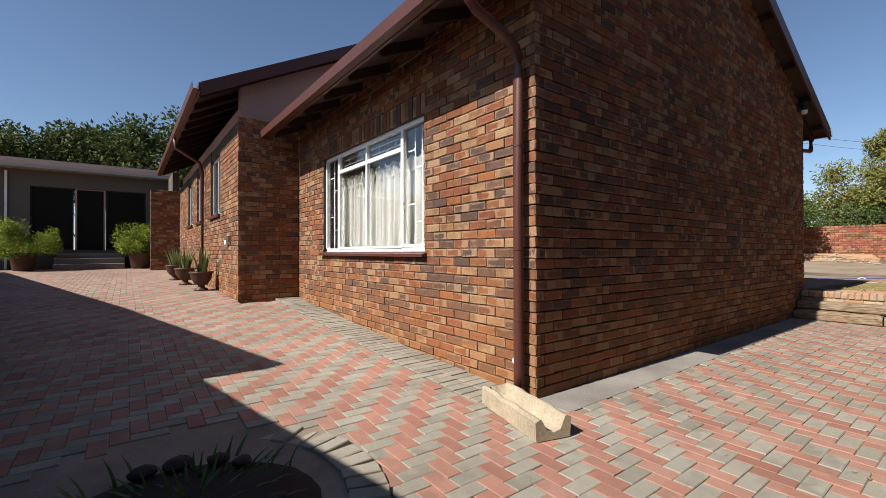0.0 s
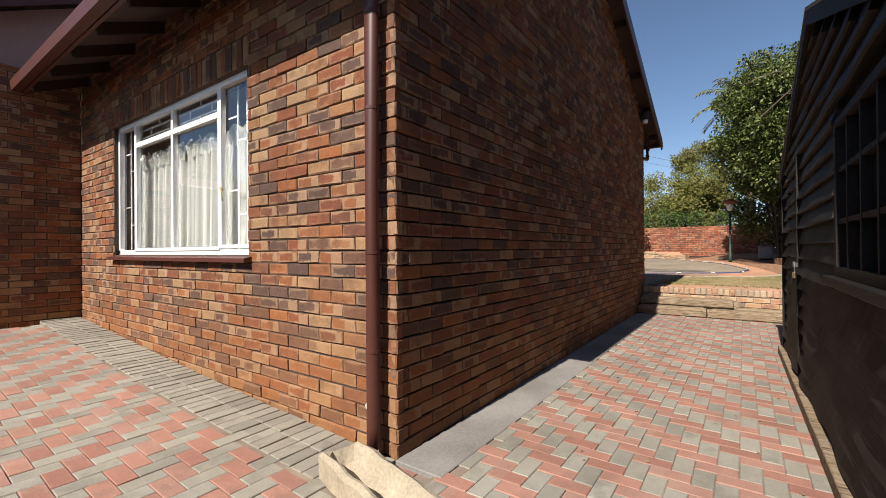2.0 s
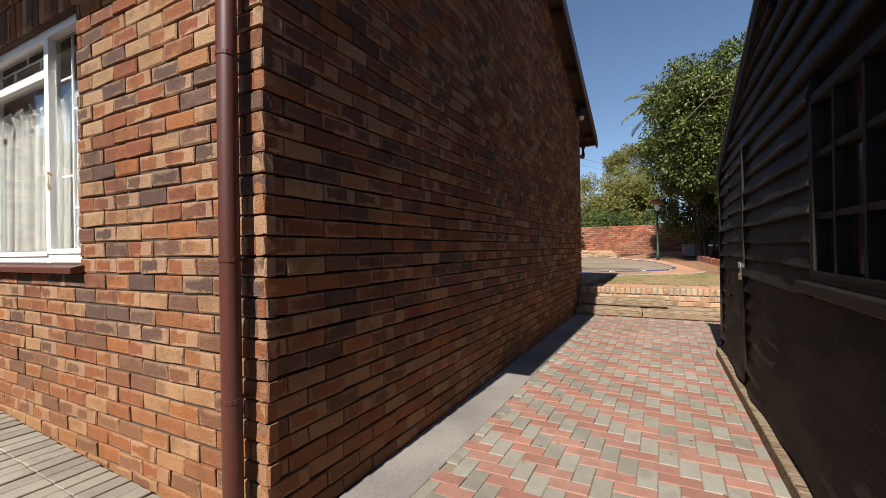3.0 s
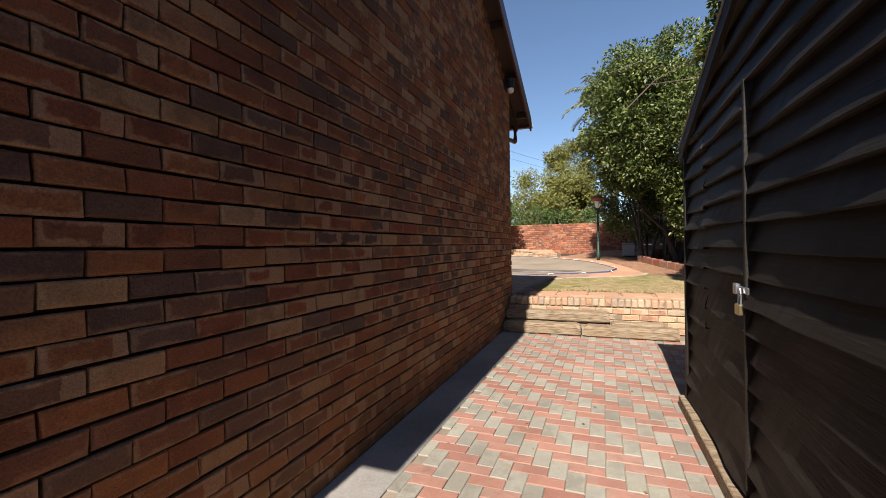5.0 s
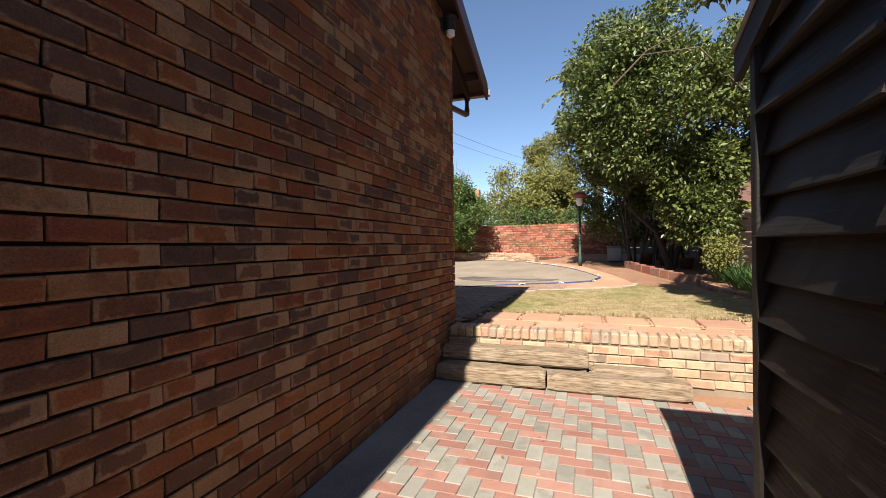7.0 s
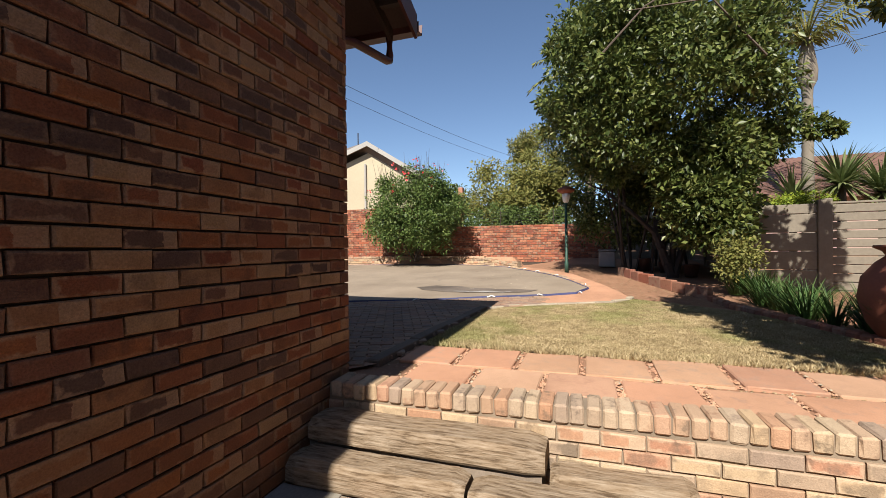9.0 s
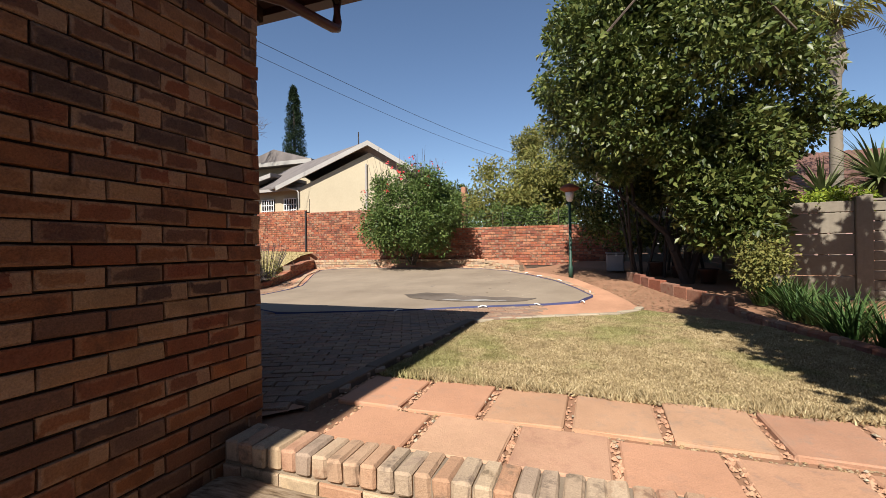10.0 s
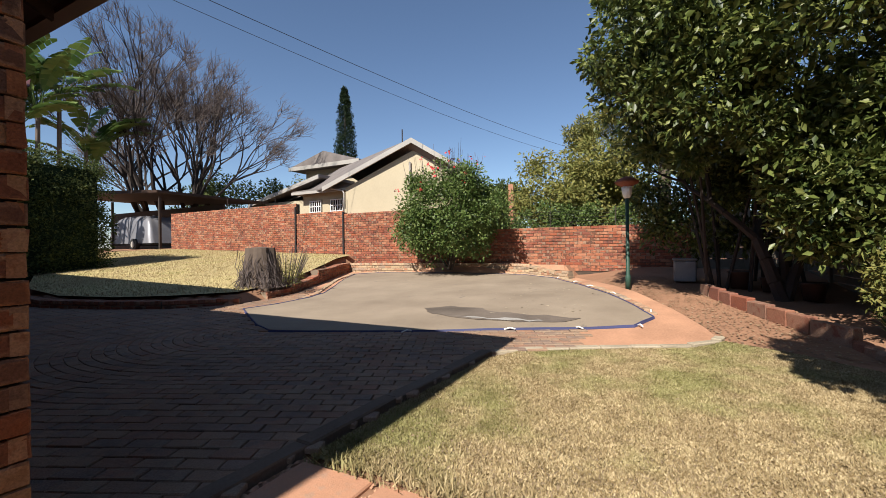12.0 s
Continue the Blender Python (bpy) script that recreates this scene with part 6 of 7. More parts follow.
# ---- the big tree ----
def big_tree():
    e = empty("big_tree", (17.6, -1.35, upper(17.6, -1.35)), "dense broad-leaved evergreen tree with glossy leaves down to the fence", "tree")
    r = random.Random(3)
    V, F, ends = [], [], []
    for d, l, rad in (((0.1, 0.15, 1), 1.15, 0.11), ((0.2, -0.25, 1), 1.1, 0.09), ((0.35, -0.1, 1), 1.15, 0.08)):
        grow(V, F, (0, 0, -0.1), d, l, rad, 4, r, 0.65, 0.12, ends, 7)
    part("trunk", (V, F), "bark_dark", e, "dark branching trunks")
    C, R = clumps((-0.3, 0.42, 3.8), 2.85, 2.75, 2.8, 300, 5, 0.4, 0.22, 0.58, -0.8)
    C2, R2 = clumps((-1.4, -0.35, 1.75), 0.85, 0.75, 1.4, 80, 6, 0.3, 0.2, 0.42)
    C3, R3 = clumps((1.6, 0.3, 1.7), 0.8, 2.2, 1.1, 40, 7, 0.3, 0.3, 0.5)
    C2, R2 = C2 + C3, R2 + R3
    for p, q in (((-2.0, 2.1, 4.6), 0.3), ((-1.8, 2.5, 3.6), 0.3), ((-0.9, -1.9, 3.0), 0.35), ((-0.9, -2.25, 2.85), 0.22), ((-0.9, -2.5, 2.8), 0.14), ((-0.5, -0.3, 6.7), 0.35), ((-1.1, 0.3, 6.4), 0.3)):
        C.append(p)
        R.append(q)
    leaves("crown", C + C2, R + R2, 135000, 0.105, "leaf_dark", e, 7, 0.5, 0.4)
    # bare grey boughs that show in front of the crown
    V, F = [], []
    for a, b, c2 in (((-3.25, 1.2, 4.4), (-3.1, 0.0, 4.45), (-2.5, -0.9, 3.7)), ((-3.0, 2.0, 4.9), (-2.7, 1.2, 5.2), (-2.2, 0.2, 5.0)), ((-3.0, 0.2, 4.9), (-2.9, 0.9, 4.6), (-2.6, 1.6, 4.0))):
        limb(V, F, a, b, 0.008, 0.014, 5); limb(V, F, b, c2, 0.014, 0.022, 5)
    part("bough", (V, F), "bark", e, "grey bare boughs among the leaves")
    # under-storey dark stems
    V, F = [], []
    for i in range(14):
        a = (r.uniform(0.4, 2.2), r.uniform(-0.6, 1.0), 0)
        limb(V, F, a, (a[0] + r.uniform(-0.5, 0.5), a[1] + r.uniform(-0.5, 0.5), 2.4), 0.035, 0.02, 5)
    part("stem", (V, F), "bark_dark", e)


big_tree()
e = empty("climbing_shrub", (15.2, -1.9, upper(15.2, -1.9)), "leafy green shrub in front of the slat fence", "shrub")
C, R = clumps((0.1, 0, 0.6), 0.4, 0.4, 0.7, 14, 8, 0.3, 0.12, 0.25)
leaves("foliage", C, R, 2200, 0.06, "leaf_olive", e, 9)
# fallen leaves
def litter_area(g):
    while True:
        x, y = g.uniform(14.5, 20), g.uniform(-1.6, 1.6)
        if y < 0.5 + (x - 15) * 0.25 and y > -0.3 - (18 - x) * 0.35:
            return x, y
scatter("leaf_litter", litter_area, 4200, 0.008, 0.026, lambda x, y: upper(x, y) - 0.005, "leaf_litter", "dry fallen leaves on the red soil", 6, 0.15)
scatter("leaf_litter", lambda g: (g.uniform(15.4, 19), g.uniform(1.4, 3.5)), 60, 0.015, 0.035, lambda x, y: cover_z(x, y) + 0.002, "limestone", "pale dry leaves on the pool cover", 16, 0.1)
scatter("leaf_litter", lambda g: (g.uniform(2.5, 8.8), g.uniform(0.3, 1.8)), 70, 0.006, 0.02, lambda x, y: 0.002, "leaf_litter", "crumbs of dry leaf on the pavers", 18, 0.2)

# unseen tree beside the terrace, placed so that its shade falls on the lawn
e = empty("unseen_shade_tree", (8.7, -3.2, 0.0), "slender unseen tree placed to shade the lawn and fence", "tree")
V, F = [], []
r = random.Random(91)
grow(V, F, (0, 0, -0.2), (0, 0.3, 1), 2.0, 0.08, 3, r, 0.6, 0.15)
part("trunk", (V, F), "bark", e)
C, R = clumps((0.0, 1.8, 4.0), 1.25, 0.65, 0.8, 34, 92, 0.3, 0.12, 0.3)
C2, R2 = clumps((1.35, 2.1, 4.5), 1.1, 0.6, 0.6, 32, 94, 0.3, 0.12, 0.3)
# extra leaf clump off the crown, added only to shade the fence
C3, R3 = clumps((4.0, 0.3, 4.6), 1.2, 0.7, 0.7, 22, 95, 0.3, 0.12, 0.28)
leaves("crown", C + C2 + C3, R + R2 + R3, 12000, 0.12, "leaf_dark", e, 93)

# ---- flowering bush before the wall ----
e = empty("flowering_bush", (20.5, 6.0, 1.0), "rounded green bush with red blossoms before the brick wall", "bush")
V, F = [], []
r = random.Random(77)
for i in range(7):
    grow(V, F, (r.uniform(-0.1, 0.1), r.uniform(-0.1, 0.1), -0.1), (r.uniform(-0.5, 0.5), r.uniform(-0.6, 0.6), 1), 0.7, 0.035, 2, r, 0.6, 0.2)
part("stem", (V, F), "bark_dark", e)
C, R = clumps((0, 0, 1.62), 1.4, 1.85, 1.55, 130, 15, 0.5, 0.25, 0.5, -1.0)
leaves("foliage", C, R, 32000, 0.085, "leaf_bush", e, 16, 0.55, 0.5)
C, R = clumps((-0.2, 0, 2.2), 1.4, 1.5, 1.5, 26, 17, 0.9, 0.03, 0.05, 0.0)
leaves("blossom", C, R, 120, 0.06, "flower", e, 18, 0.9, 0.5)
V, F = [], []
for i in range(60):
    a = r.uniform(0, math.tau)
    q = r.uniform(0.3, 1.2)
    p = (q * math.cos(a), q * math.sin(a) * 1.1, 2.6)
    limb(V, F, p, (p[0] * 1.15, p[1] * 1.15, 3.0 + r.uniform(0, 0.5)), 0.008, 0.003, 3)
part("twig", (V, F), "twig", e)

# ---- growth beyond the wall ----
def bush(name, loc, rx, ry, rz, n, size, mat, seed, label, nc=60, cz=None, r0=0.3, r1=0.7, cat="bush", aspect=0.5, low=-0.9):
    e = empty(name, loc, label, cat)
    V, F = [], []
    r = random.Random(seed)
    for i in range(4):
        grow(V, F, (r.uniform(-0.2, 0.2), r.uniform(-0.2, 0.2), -0.3), (r.uniform(-0.4, 0.4), r.uniform(-0.4, 0.4), 1), rz * 0.5, 0.06, 2, r, 0.5, 0.2)
    part("trunk", (V, F), "bark_dark", e)
    C, R = clumps((0, 0, cz or rz), rx, ry, rz, nc, seed, 0.4, r0, r1, low)
    leaves("crown", C, R, n, size, mat, e, seed + 1, aspect)
    return e


bush("yellowing_bush", (24.3, 3.0, 0.9), 1.6, 2.5, 1.9, 24000, 0.12, "leaf_olive", 31, "yellowing olive-green bush behind the brick wall", 80, 2.1)
bush("bamboo", (25.4, 2.5, 0.9), 1.4, 1.5, 2.9, 15000, 0.16, "leaf_olive", 33, "airy bamboo-like shrub with feathery tips", 70, 3.2, 0.2, 0.45, "bush", 0.25)
bush("hedge_growth", (22.6, 3.0, 0.9), 0.6, 3.6, 0.85, 12000, 0.09, "leaf_bush", 35, "green climber on the security fence", 60, 1.2, 0.2, 0.4)
bush("dark_shrub", (23.2, -1.6, 0.9), 1.4, 2.6, 2.3, 16000, 0.12, "leaf_far", 37, "dark shrubs in shade behind the fence", 60, 2.2)
bush("distant_tree", (52, 15.5, 1), 3, 3.5, 3.2, 6000, 0.4, "leaf_far", 39, "dark distant trees beyond the roofs", 50, 4.5, 0.8, 1.5, "tree")
tagged(boxes("chimney", [((27.5, 6.3, 1), (27.8, 6.52, 4.4))], "brick_red"), "slim red brick chimney beyond the bush", "chimney", kind="structure")


# ---- palms and yuccas ----
def fronds(name, centre, n, length, parent, seed, droop=1.3, mat="blade", leaflets=26, w=0.025, ll=0.35):
    r = random.Random(seed)
    V, F = [], []
    for i in range(n):
        a = i * math.tau / n + r.uniform(-0.2, 0.2)
        out = Vector((math.cos(a), math.sin(a), 0))
        th = r.uniform(0.1, 1.2)
        p = Vector(centre)
        pts = [p.copy()]
        for s in range(10):
            ang = th + droop * (s / 10) ** 1.3
            p = p + (out * math.sin(ang) + Vector((0, 0, math.cos(ang)))) * length / 10
            pts.append(p.copy())
        for s in range(10):
            limb(V, F, pts[s], pts[s + 1], 0.03 * (1 - s / 12), 0.03 * (1 - (s + 1) / 12), 3)
        side = Vector((-out.y, out.x, 0))
        for s in range(leaflets):
            t = (s + 1) / leaflets * 9.5
            k = int(t)
            q = pts[k].lerp(pts[min(10, k + 1)], t - k)
            for sg in (-1, 1):
                d = side * sg * 0.7 + out * 0.45 + Vector((0, 0, r.uniform(-0.9, -0.2)))
                d.normalize()
                l = ll * (1 - 0.5 * s / leaflets)
                kk = len(V)
                V += [tuple(q), tuple(q + d * l * 0.5 + out * w), tuple(q + d * l), tuple(q + d * l * 0.5 - out * w)]
                F.append((kk, kk + 1, kk + 2, kk + 3))
    return part(name, (V, F), mat, parent)


pm = empty("palm_tree", (22.2, -5.7, 0.6), "tall palm with a ringed grey trunk and drooping fronds", "palm tree")
bm = bmesh.new()
prof = []
for i in range(48):
    z = i * 0.11
    prof.append((0.165 - 0.0009 * i + (0.012 if i % 2 else 0), z))
prof += [(0.14, 5.3), (0.23, 5.5), (0.25, 5.8), (0.2, 6.2), (0.10, 6.8)]
lathe(bm, prof, 16)
part("trunk", bm, "precast", pm, "ringed grey trunk", smooth=True)
fronds("fronds", (0, 0, 6.7), 15, 3.0, pm, 5, 1.5, "leaf_olive", 34, 0.03, 0.55)
pm2 = empty("palm_tree", (23.5, 0.3, 1.0), "palm behind the big tree with hanging fronds", "palm tree")
V, F = [], []
limb(V, F, (0, 0, -0.2), (0, 0, 6.3), 0.2, 0.16, 10)
part("trunk", (V, F), "bark", pm2)
fronds("fronds", (0, 0, 6.3), 16, 2.6, pm2, 9, 1.7, "leaf_olive", 34, 0.03, 0.5)


def yucca(x, y, z, h, seed, n=110, l=0.8):
    e = empty("yucca", (x, y, z), "spiky yucca with long striped blades above the fence", "yucca", "yuccas behind the fence")
    V, F = [], []
    limb(V, F, (0, 0, -0.2), (0, 0, h), 0.09, 0.07, 8)
    part("trunk", (V, F), "bark", e)
    blades("leaves", (0, 0, h), n, l, 0.065, "yucca", e, seed, 2.1, 0.25, 0.05, 3)


yucca(17.6, -4.35, 0.6, 1.95, 1, 230, 1.0)
yucca(17.6, -5.0, 0.6, 1.75, 2, 200, 0.95)
yucca(18.9, -4.05, 0.6, 1.8, 3, 170, 0.95)
e = empty("fence_creeper", (16.45, -3.0, 2.0), "bright green creeper along the top of the fence", "creeper")
C, R = clumps((0.1, 0, 0.12), 0.3, 0.9, 0.14, 16, 50, 0.3, 0.08, 0.16)
leaves("foliage", C, R, 1600, 0.06, "leaf_lime", e, 51)

# ---- neighbour behind the fence: tiled roof ----
nr = empty("neighbour_house_tiled", (27, -9, 0.6), "neighbouring house with a red-brown tiled roof", "house")
bm = bmesh.new(); box(bm, (-3.0, -8, 0), (5, 4.8, 2.3)); part("wall", bm, "plaster", nr)
rows = 16
for i in range(rows):
    bm = bmesh.new()
    x0, x1 = -3.6 + i * 0.27, -3.6 + (i + 1) * 0.27 + 0.03
    z0, z1 = 2.25 + i * 0.125, 2.25 + (i + 1) * 0.125 - 0.01
    V, F = [], []
    n = 120
    ye = 5.2 - i * 0.0
    for q in range(n + 1):
        y = -9 + (ye + 9) * q / n
        w = 0.03 * abs(math.sin(q * math.pi / 2))
        V += [(x0, y, z0 + w + 0.03), (x1, y, z1 + w), (x0, y, z0 - 0.03)]
    for q in range(n):
        F += [(3 * q, 3 * q + 1, 3 * q + 4, 3 * q + 3), (3 * q + 2, 3 * q, 3 * q + 3, 3 * q + 5)]
    bm.free()
    part("tile_row", (V, F), "tile_red", nr)

# ---- neighbour beyond the wall: cream gabled house ----
nb = empty("neighbour_house_cream", (28, 12, 1.0), "cream plastered house with white barge boards and grey tiled roof", "house")
o = nb.location


def nbp(name, bm, mat, label="", parent=None):
    bmesh.ops.transform(bm, matrix=Matrix.Translation(-Vector(o)), verts=bm.verts)
    return part(name, bm, mat, parent or nb, label)


GAB = [(9.2, 1.0), (16.55, 1.0), (16.55, 5.1), (11.75, 6.8), (9.2, 5.3)]
bm = bmesh.new(); prism(bm, GAB, 28.2, 30, 0); nbp("wall", bm, "cream")
for (y0, z0), (y1, z1) in (((17.85, 5.1), (11.75, 7.15)), ((11.75, 7.15), (8.6, 5.2))):
    bm = bmesh.new(); prism(bm, [(y0, z0), (y1, z1), (y1, z1 + 0.09), (y0, z0 + 0.09)], 27.75, 32, 0)
    if y0 > y1:
        bmesh.ops.transform(bm, matrix=Matrix(((1, 0, 0, 0), (2, 1, 0, -55.5), (0, 0, 1, 0), (0, 0, 0, 1))), verts=bm.verts)
    nbp("roof", bm, "slate")
    bm = bmesh.new(); prism(bm, [(y0, z0 - 0.16), (y1, z1 - 0.16), (y1, z1 + 0.10), (y0, z0 + 0.10)], 27.66, 27.74, 0); nbp("barge_board", bm, "trim_white")
bm = bmesh.new(); tube(bm, [(28.12, 17.6, 5.15), (28.12, 16.7, 4.95), (28.12, 16.6, 4.8), (28.12, 16.6, 1.5)], 0.05, 8); nbp("downpipe", bm, "trim_white")
bm = bmesh.new(); tube(bm, [(28.1, 12.1, 1.5), (28.1, 12.1, 6.1)], 0.06, 8); nbp("vent_pipe", bm, "trim_white")
bm = bmesh.new(); tube(bm, [(27.7, 12.3, 6.95), (27.7, 12.3, 7.75)], 0.03, 6); nbp("aerial", bm, "bark_dark")
# side wing with windows, turned towards the garden
bm = bmesh.new(); box(bm, (28.9, 16.6, 1.0), (34, 20.6, 5.25)); nbp("wing_wall", bm, "cream")
bm = bmesh.new(); prism(bm, [(16.4, 5.15), (20.9, 5.0), (20.9, 5.2), (16.4, 5.35)], 28.3, 30, 0); nbp("wing_roof", bm, "slate")
bm = bmesh.new(); box(bm, (28.24, 16.5, 4.98), (28.3, 20.95, 5.14)); nbp("gutter", bm, "trim_white")
for y in (17.3, 19.0):
    w = empty("window", (0, 0, 0)); w.parent = nb
    bm = bmesh.new(); box(bm, (28.84, y, 3.2), (28.89, y + 0.95, 4.6)); nbp("pane", bm, "dark_glass", "", w)
    bm = bmesh.new()
    for q in range(6):
        box(bm, (28.78, y + q * 0.18, 3.2), (28.82, y + q * 0.18 + 0.04, 4.6))
    for q in range(5):
        box(bm, (28.78, y, 3.2 + q * 0.34), (28.825, y + 0.95, 3.24 + q * 0.34))
    nbp("window_frame", bm, "white", "", w)
bm = bmesh.new(); box(bm, (30.0, 20.6, 1.0), (34, 25.5, 4.9)); nbp("rear_wall", bm, "cream")
bm = bmesh.new(); prism(bm, [(19.8, 6.2), (26.5, 4.7), (26.5, 4.9), (19.8, 6.4)], 29.5, 36, 0); nbp("rear_roof", bm, "slate")
bm = bmesh.new(); prism(bm, [(19.8, 6.12), (26.5, 4.62), (26.5, 4.88), (19.8, 6.38)], 29.4, 29.49, 0); nbp("rear_barge_board", bm, "trim_white")
bm = bmesh.new(); box(bm, (33, 19.5, 5), (38, 24.5, 7.6)); nbp("upper_wall", bm, "cream")
bm = bmesh.new(); prism(bm, [(18.7, 7.55), (25.4, 7.55), (25.4, 7.75), (22, 8.7), (18.7, 7.75)], 32.2, 38.5, 0); nbp("upper_roof", bm, "slate")
bm = bmesh.new(); box(bm, (32.1, 18.7, 7.5), (32.19, 25.4, 7.78)); nbp("upper_fascia", bm, "trim_white")

# cypress
cy = empty("cypress", (38, 24.9, 1), "tall slim dark cypress behind the cream house", "cypress")
V, F = [], []
limb(V, F, (0, 0, 0), (0, 0, 14), 0.25, 0.05, 6)
part("trunk", (V, F), "bark_dark", cy)
C, R = [], []
r = random.Random(2)
for i in range(150):
    t = i / 149
    h = 5.5 + 9.1 * t
    w = 0.95 * min(1.0, (1.04 - t) * 1.7) ** 0.6
    a = r.uniform(0, math.tau)
    C.append((w * 0.65 * math.cos(a), w * 0.65 * math.sin(a), h)); R.append(max(0.12, w * 0.45))
leaves("crown", C, R, 16000, 0.16, "leaf_cypress", cy, 3, 0.4)
bush("dark_shrub", (37.5, 25.6, 1), 1.3, 1.3, 2.2, 4000, 0.2, "leaf_cypress", 41, "dark conifer beside the cypress", 30, 7.0)

# ---- bare tree, carport, trailer ----
bt = empty("bare_tree", (26.5, 31.4, 1.5), "wide bare winter tree with countless fine twigs", "tree")
V, F, ends = [], [], []
r = random.Random(19)
for i in range(7):
    a = i / 7 * math.tau + 0.3
    grow(V, F, (0, 0, -0.3), (math.cos(a) * 0.7, math.sin(a) * 0.95, 1.0), 3.5, 0.24, 5, r, 0.42, 0.08, ends, 6, (2, 3))
part("trunk", (V, F), "bark_dark", bt)
V, F = [], []
for p in ends:
    out = Vector((p[0], p[1], max(0.5, p[2] - 3))).normalized() * 0.42
    for _ in range(7):
        q = Vector(p) + out + Vector((r.gauss(0, 0.26), r.gauss(0, 0.26), r.gauss(0.05, 0.22)))
        limb(V, F, p, q, 0.014, 0.009, 3)
        for _ in range(3):
            q2 = q + out * 0.8 + Vector((r.gauss(0, 0.2), r.gauss(0, 0.2), r.gauss(0.05, 0.18)))
            limb(V, F, q, q2, 0.009, 0.005, 3)
part("twig", (V, F), "twig", bt)

cp = empty("carport", (21.6, 26.5, 1.7), "low dark flat-roofed carport", "carport")
bm = bmesh.new(); prism(bm, [(-8, 3.4), (4.3, 2.75), (4.3, 2.88), (-8, 3.65)][::-1], -0.6, 6, 0)
for v in bm.verts:
    v.co.y = -v.co.y
bmesh.ops.recalc_face_normals(bm, faces=bm.faces); part("roof", bm, "dark_wood", cp)
for y in (-4.0, 0.5, 5):
    bm = bmesh.new(); box(bm, (-0.35, y - 0.05, 0), (-0.25, y + 0.05, 2.6)); part("post", bm, "bark_dark", cp)
bm = bmesh.new(); box(bm, (3.0, -4.2, -0.1), (3.1, 8, 2.5)); part("back_wall", bm, "dark_wood", cp)
tr = empty("covered_trailer", (22.2, 25.5, 1.65), "trailer under a silver-grey cover in the carport", "trailer")
bm = bmesh.new()
bmesh.ops.create_grid(bm, x_segments=14, y_segments=26, size=1)
for v in bm.verts:
    x, y = v.co.x, v.co.y
    h = 1.45 * (1 - max(abs(x), abs(y)) ** 12) + 0.12 * noise.noise(Vector((x * 3, y * 4, 0)))
    v.co = Vector((x * 0.9, y * 2.1, 0.35 + max(0, h - 0.25 * abs(y) ** 3)))
part("cover", bm, "foil", tr, "silver-grey creased cover", smooth=True)
for y in (-0.7,):
    bm = bmesh.new(); tube(bm, [(-1.0, y, 0.3), (-0.8, y, 0.3)], 0.3, 18); part("tyre", bm, "black", tr)
    bm = bmesh.new(); tube(bm, [(-1.02, y, 0.3), (-1.003, y, 0.3)], 0.17, 14); part("rim", bm, "trim_white", tr)
bm = bmesh.new(); box(bm, (-0.8, -2.0, 0.25), (0.8, 2.0, 0.34)); part("chassis", bm, "black", tr)

# ---- hedge, banana plants on the far side ----
hg = empty("clipped_hedge", (13.0, 17.6, 0.7), "big dark clipped hedge beside the raised lawn", "hedge")
# solid box behind the leaves; its dark colour paints the hedge's inner shade
bm = bmesh.new(); box(bm, (-2.0, -1.2, 0), (3.1, 2.0, 3.45)); part("stem", bm, "leaf_cypress", hg, "solid dark core standing for shade inside the hedge")
C, R = [], []
r = random.Random(61)
for i in range(420):
    x = r.uniform(-2.1, 3.4)
    top = r.random() < 0.4
    C.append((x, r.uniform(-1.4, 1.8) if top else -1.35, 3.6 + 0.2 * math.sin(x * 1.3) if top else r.uniform(0.1, 3.6)))
    R.append(r.uniform(0.2, 0.4))
for i in range(90):
    C.append((3.2, r.uniform(-1.3, 1.8), r.uniform(0.1, 3.6)))
    R.append(r.uniform(0.2, 0.4))
leaves("foliage", C, R, 42000, 0.08, "leaf_far", hg, 62)


def banana(x, y, z, h, seed):
    e = empty("strelitzia", (x, y, z), "tall wild banana plant with torn paddle leaves", "plant", "wild banana plants")
    r = random.Random(seed)
    V, F = [], []
    limb(V, F, (0, 0, -0.2), (0.1, 0, h), 0.13, 0.08, 7)
    part("trunk", (V, F), "bark", e)
    V, F = [], []
    for i in range(11):
        a = r.uniform(0, math.tau)
        out, side = Vector((math.cos(a), math.sin(a), 0)), Vector((-math.sin(a), math.cos(a), 0))
        th = r.uniform(0.1, 0.9)
        p = Vector((0.1, 0, h - 0.2))
        for s in range(3):
            q = p + (out * math.sin(th) + Vector((0, 0, math.cos(th)))) * 0.4
            limb(V, F, p, q, 0.03, 0.025, 4)
            p = q
        rib = [p.copy()]
        for s in range(9):
            th += 0.10
            p = p + (out * math.sin(th) + Vector((0, 0, math.cos(th)))) * 0.26
            rib.append(p.copy())
        for s in range(9):
            w0, w1 = 0.40 * math.sin((s + 0.4) / 10 * math.pi), 0.40 * math.sin((s + 1.3) / 10 * math.pi)
            for sg in (-1, 1):
                dr = Vector((0, 0, -r.uniform(0.02, 0.12)))
                k = len(V)
                V += [tuple(rib[s]), tuple(rib[s + 1]), tuple(rib[s].lerp(rib[s + 1], 0.88) + side * sg * w1 + dr), tuple(rib[s] + side * sg * w0 + dr)]
                F.append((k, k + 1, k + 2, k + 3))
    part("leaves", (V, F), "leaf_banana", e)


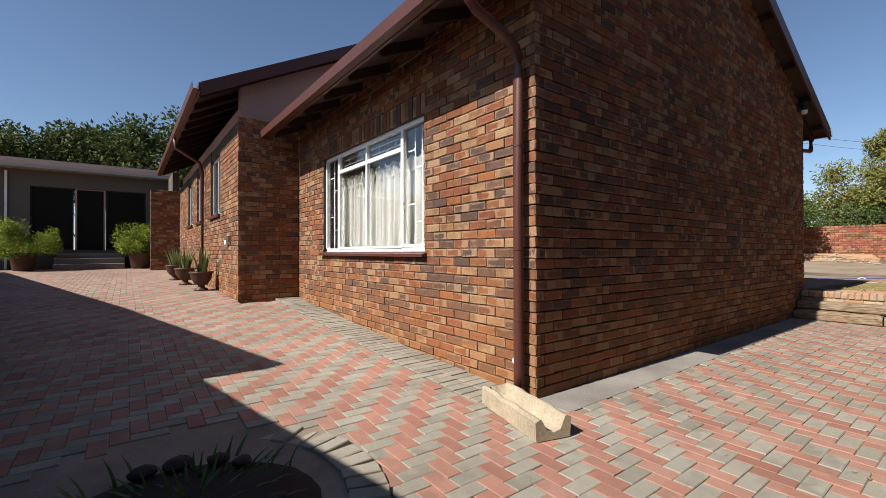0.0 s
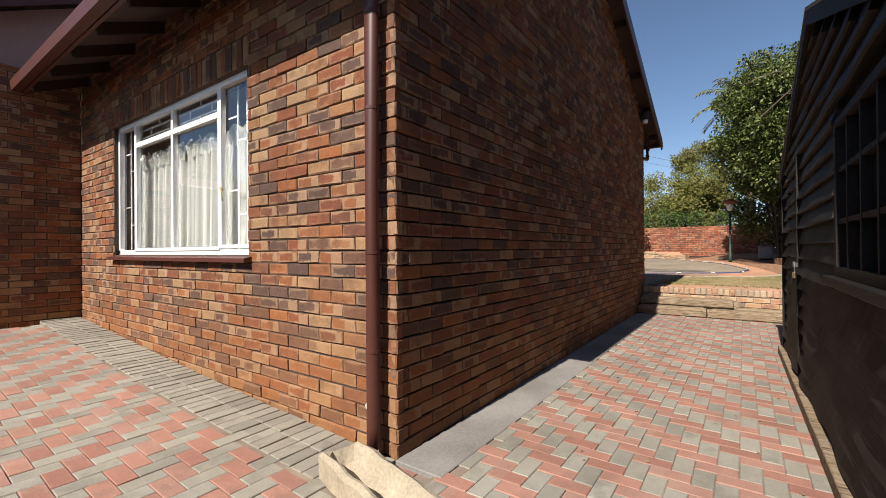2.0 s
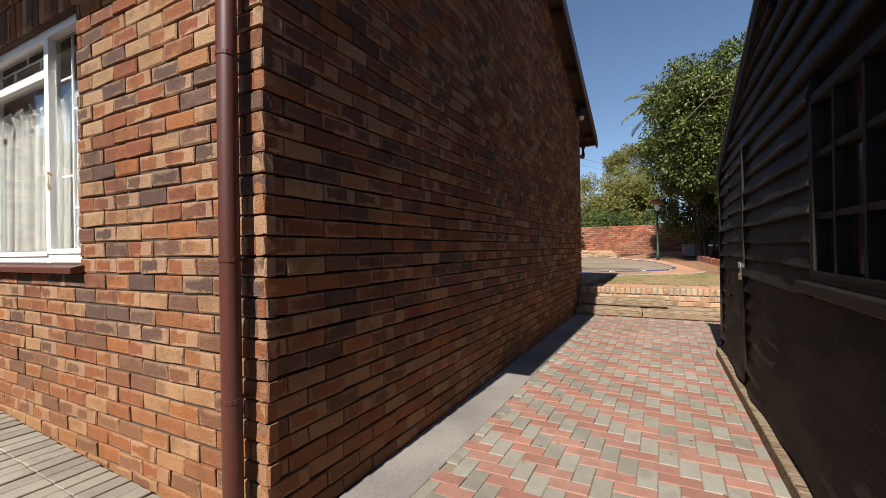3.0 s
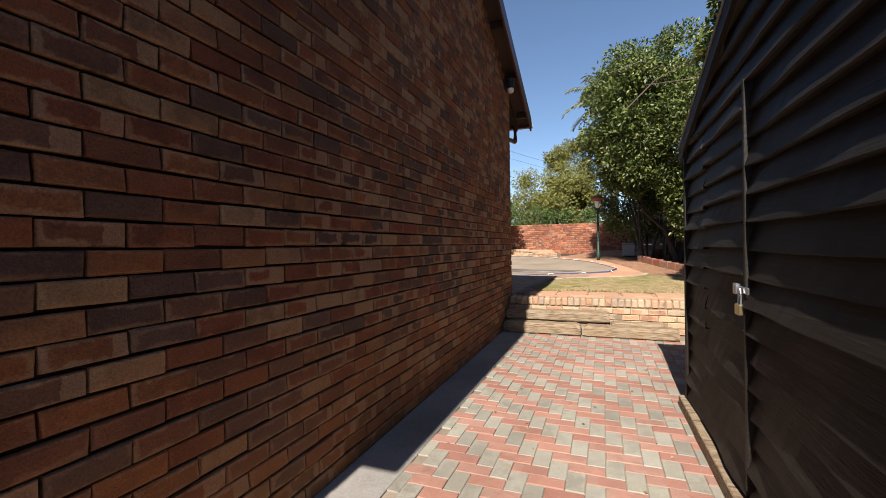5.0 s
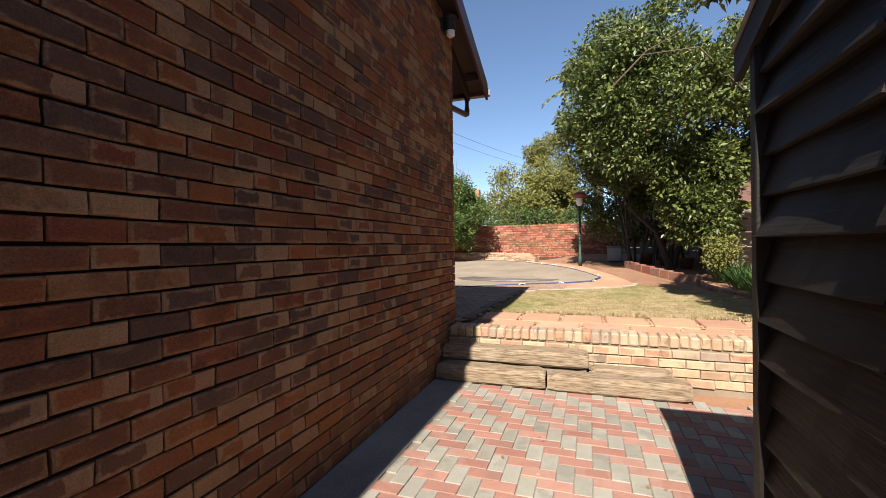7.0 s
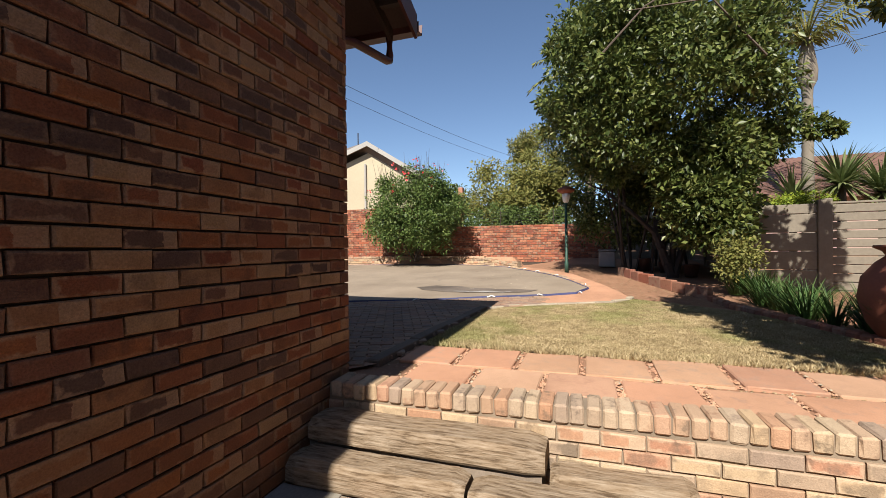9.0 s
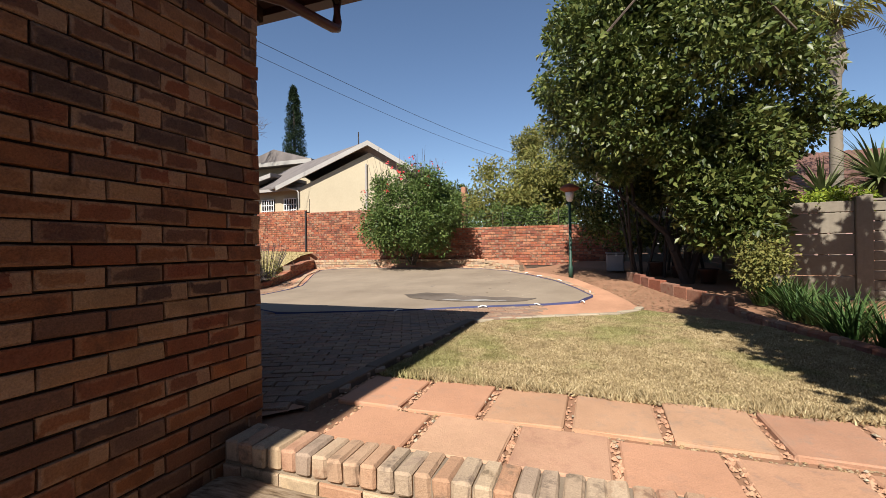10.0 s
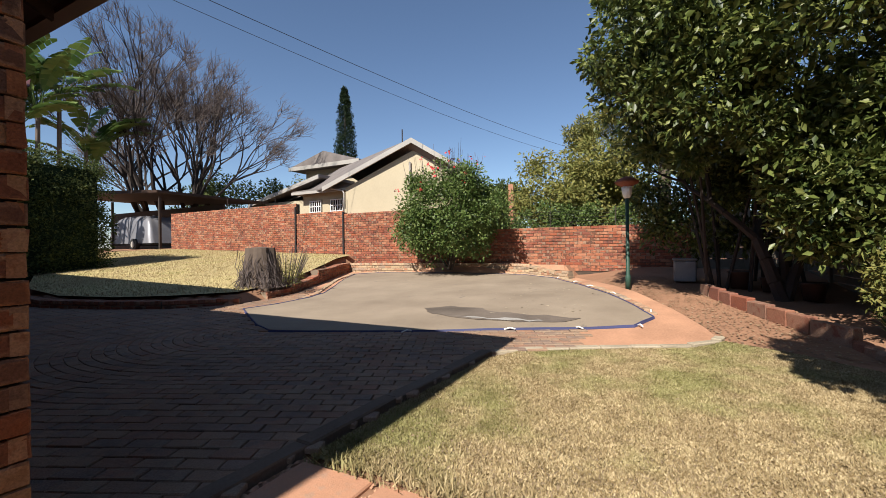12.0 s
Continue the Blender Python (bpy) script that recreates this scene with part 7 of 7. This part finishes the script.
for i, (x, y, h) in enumerate(((17.4, 24.8, 6.6), (18.6, 26.0, 8.0), (16.6, 25.5, 5.6), (19.8, 26.4, 5.6), (17.6, 27.0, 7.4), (16.0, 24.5, 7.0), (20.6, 27.5, 4.6))):
    banana(x, y, 1.2, h, 80 + i)
yucca(13.6, 19.9, 0.8, 3.6, 9, 120, 1.1)
bush("distant_tree", (33, 33, 1), 4, 7, 3.2, 12000, 0.25, "leaf_far", 63, "dark garden trees behind the bare tree", 60, 4.0, 0.7, 1.3, "tree")
bush("distant_tree", (36, 26.5, 1), 2.5, 3.5, 2.6, 8000, 0.22, "leaf_olive", 64, "green garden trees behind the bare tree", 50, 4.0, 0.6, 1.1, "tree")

# trees behind the patio building
for i, (x, y, rx, rz, cz, s) in enumerate(((-9, 44, 5, 3.5, 6.6, 71), (-3.0, 46, 4, 3.4, 7.2, 72), (2.6, 40, 4.6, 4.4, 6.9, 73), (8.5, 41, 5, 4.2, 7.0, 74), (-15, 44, 5, 4, 6.5, 75))):
    bush("distant_tree", (x, y, 1), rx, rx, rz, 20000, 0.32, "leaf_far", s, "dense dark garden tree behind the patio roof", 70, cz, 0.8, 1.5, "tree")

# ---- tree stump with dry creeper ----
su = empty("tree_stump", (15.75, 8.35, upper(15.75, 8.35) - 0.02), "old sawn tree stump wrapped in dry creeper stems", "tree stump")
bm = bmesh.new()
lathe(bm, [(0.46, -0.1), (0.40, 0.1), (0.34, 0.4), (0.31, 0.75), (0.30, 0.86), (0.02, 0.88)], 20)
for v in bm.verts:
    a = math.atan2(v.co.y, v.co.x)
    v.co.x *= 1 + 0.09 * math.sin(a * 5) + 0.05 * math.sin(a * 9)
    v.co.y *= 1 + 0.09 * math.sin(a * 5) + 0.05 * math.sin(a * 9)
part("trunk", bm, "bark", su)
V, F = [], []
r = random.Random(5)
for i in range(200):
    a = r.uniform(0, math.tau)
    q = r.uniform(0.34, 0.62)
    p = Vector((q * math.cos(a) - 0.1, q * math.sin(a) - 0.15, 0))
    for s in range(4):
        n2 = p + Vector((r.gauss(0, 0.06) - p.x * 0.12, r.gauss(0, 0.06) - p.y * 0.12, r.uniform(0.06, 0.24 if q < 0.5 else 0.12)))
        limb(V, F, p, n2, 0.008, 0.006, 3)
        p = n2
part("creeper", (V, F), "twig", su, "pale dry creeper stems")
e = empty("dry_shrub", (16.1, 7.95, upper(16.1, 8.2)), "low dry grey-green shrub beside the stump", "shrub")
C, R = clumps((0, 0, 0.25), 0.45, 0.4, 0.4, 20, 55, 0.3, 0.1, 0.2)
leaves("foliage", C, R, 900, 0.035, "leaf_olive", e, 56)
V, F = [], []
for i in range(70):
    a = r.uniform(0, math.tau)
    limb(V, F, (0.2 * math.cos(a), 0.2 * math.sin(a), 0), (0.5 * math.cos(a), 0.5 * math.sin(a), r.uniform(0.5, 0.9)), 0.007, 0.004, 3)
part("twig", (V, F), "twig", e)

# ---- overhead cables ----
for i, (a, b) in enumerate((((11, 14, 9.5), (60, 4, 11)), ((14, 18, 11.5), (62, 6, 11)), ((14, -12, 6.5), (40, -5, 13.2)))):
    a, b = Vector(a), Vector(b)
    bm = bmesh.new()
    tube(bm, [tuple(a.lerp(b, t / 20) - Vector((0, 0, 1.0 * math.sin(t / 20 * math.pi)))) for t in range(21)], 0.012, 4)
    tagged(part("overhead_cable", bm, "black"), "thin overhead cable across the sky", "cable", "overhead cables", "structure")

lay_later()
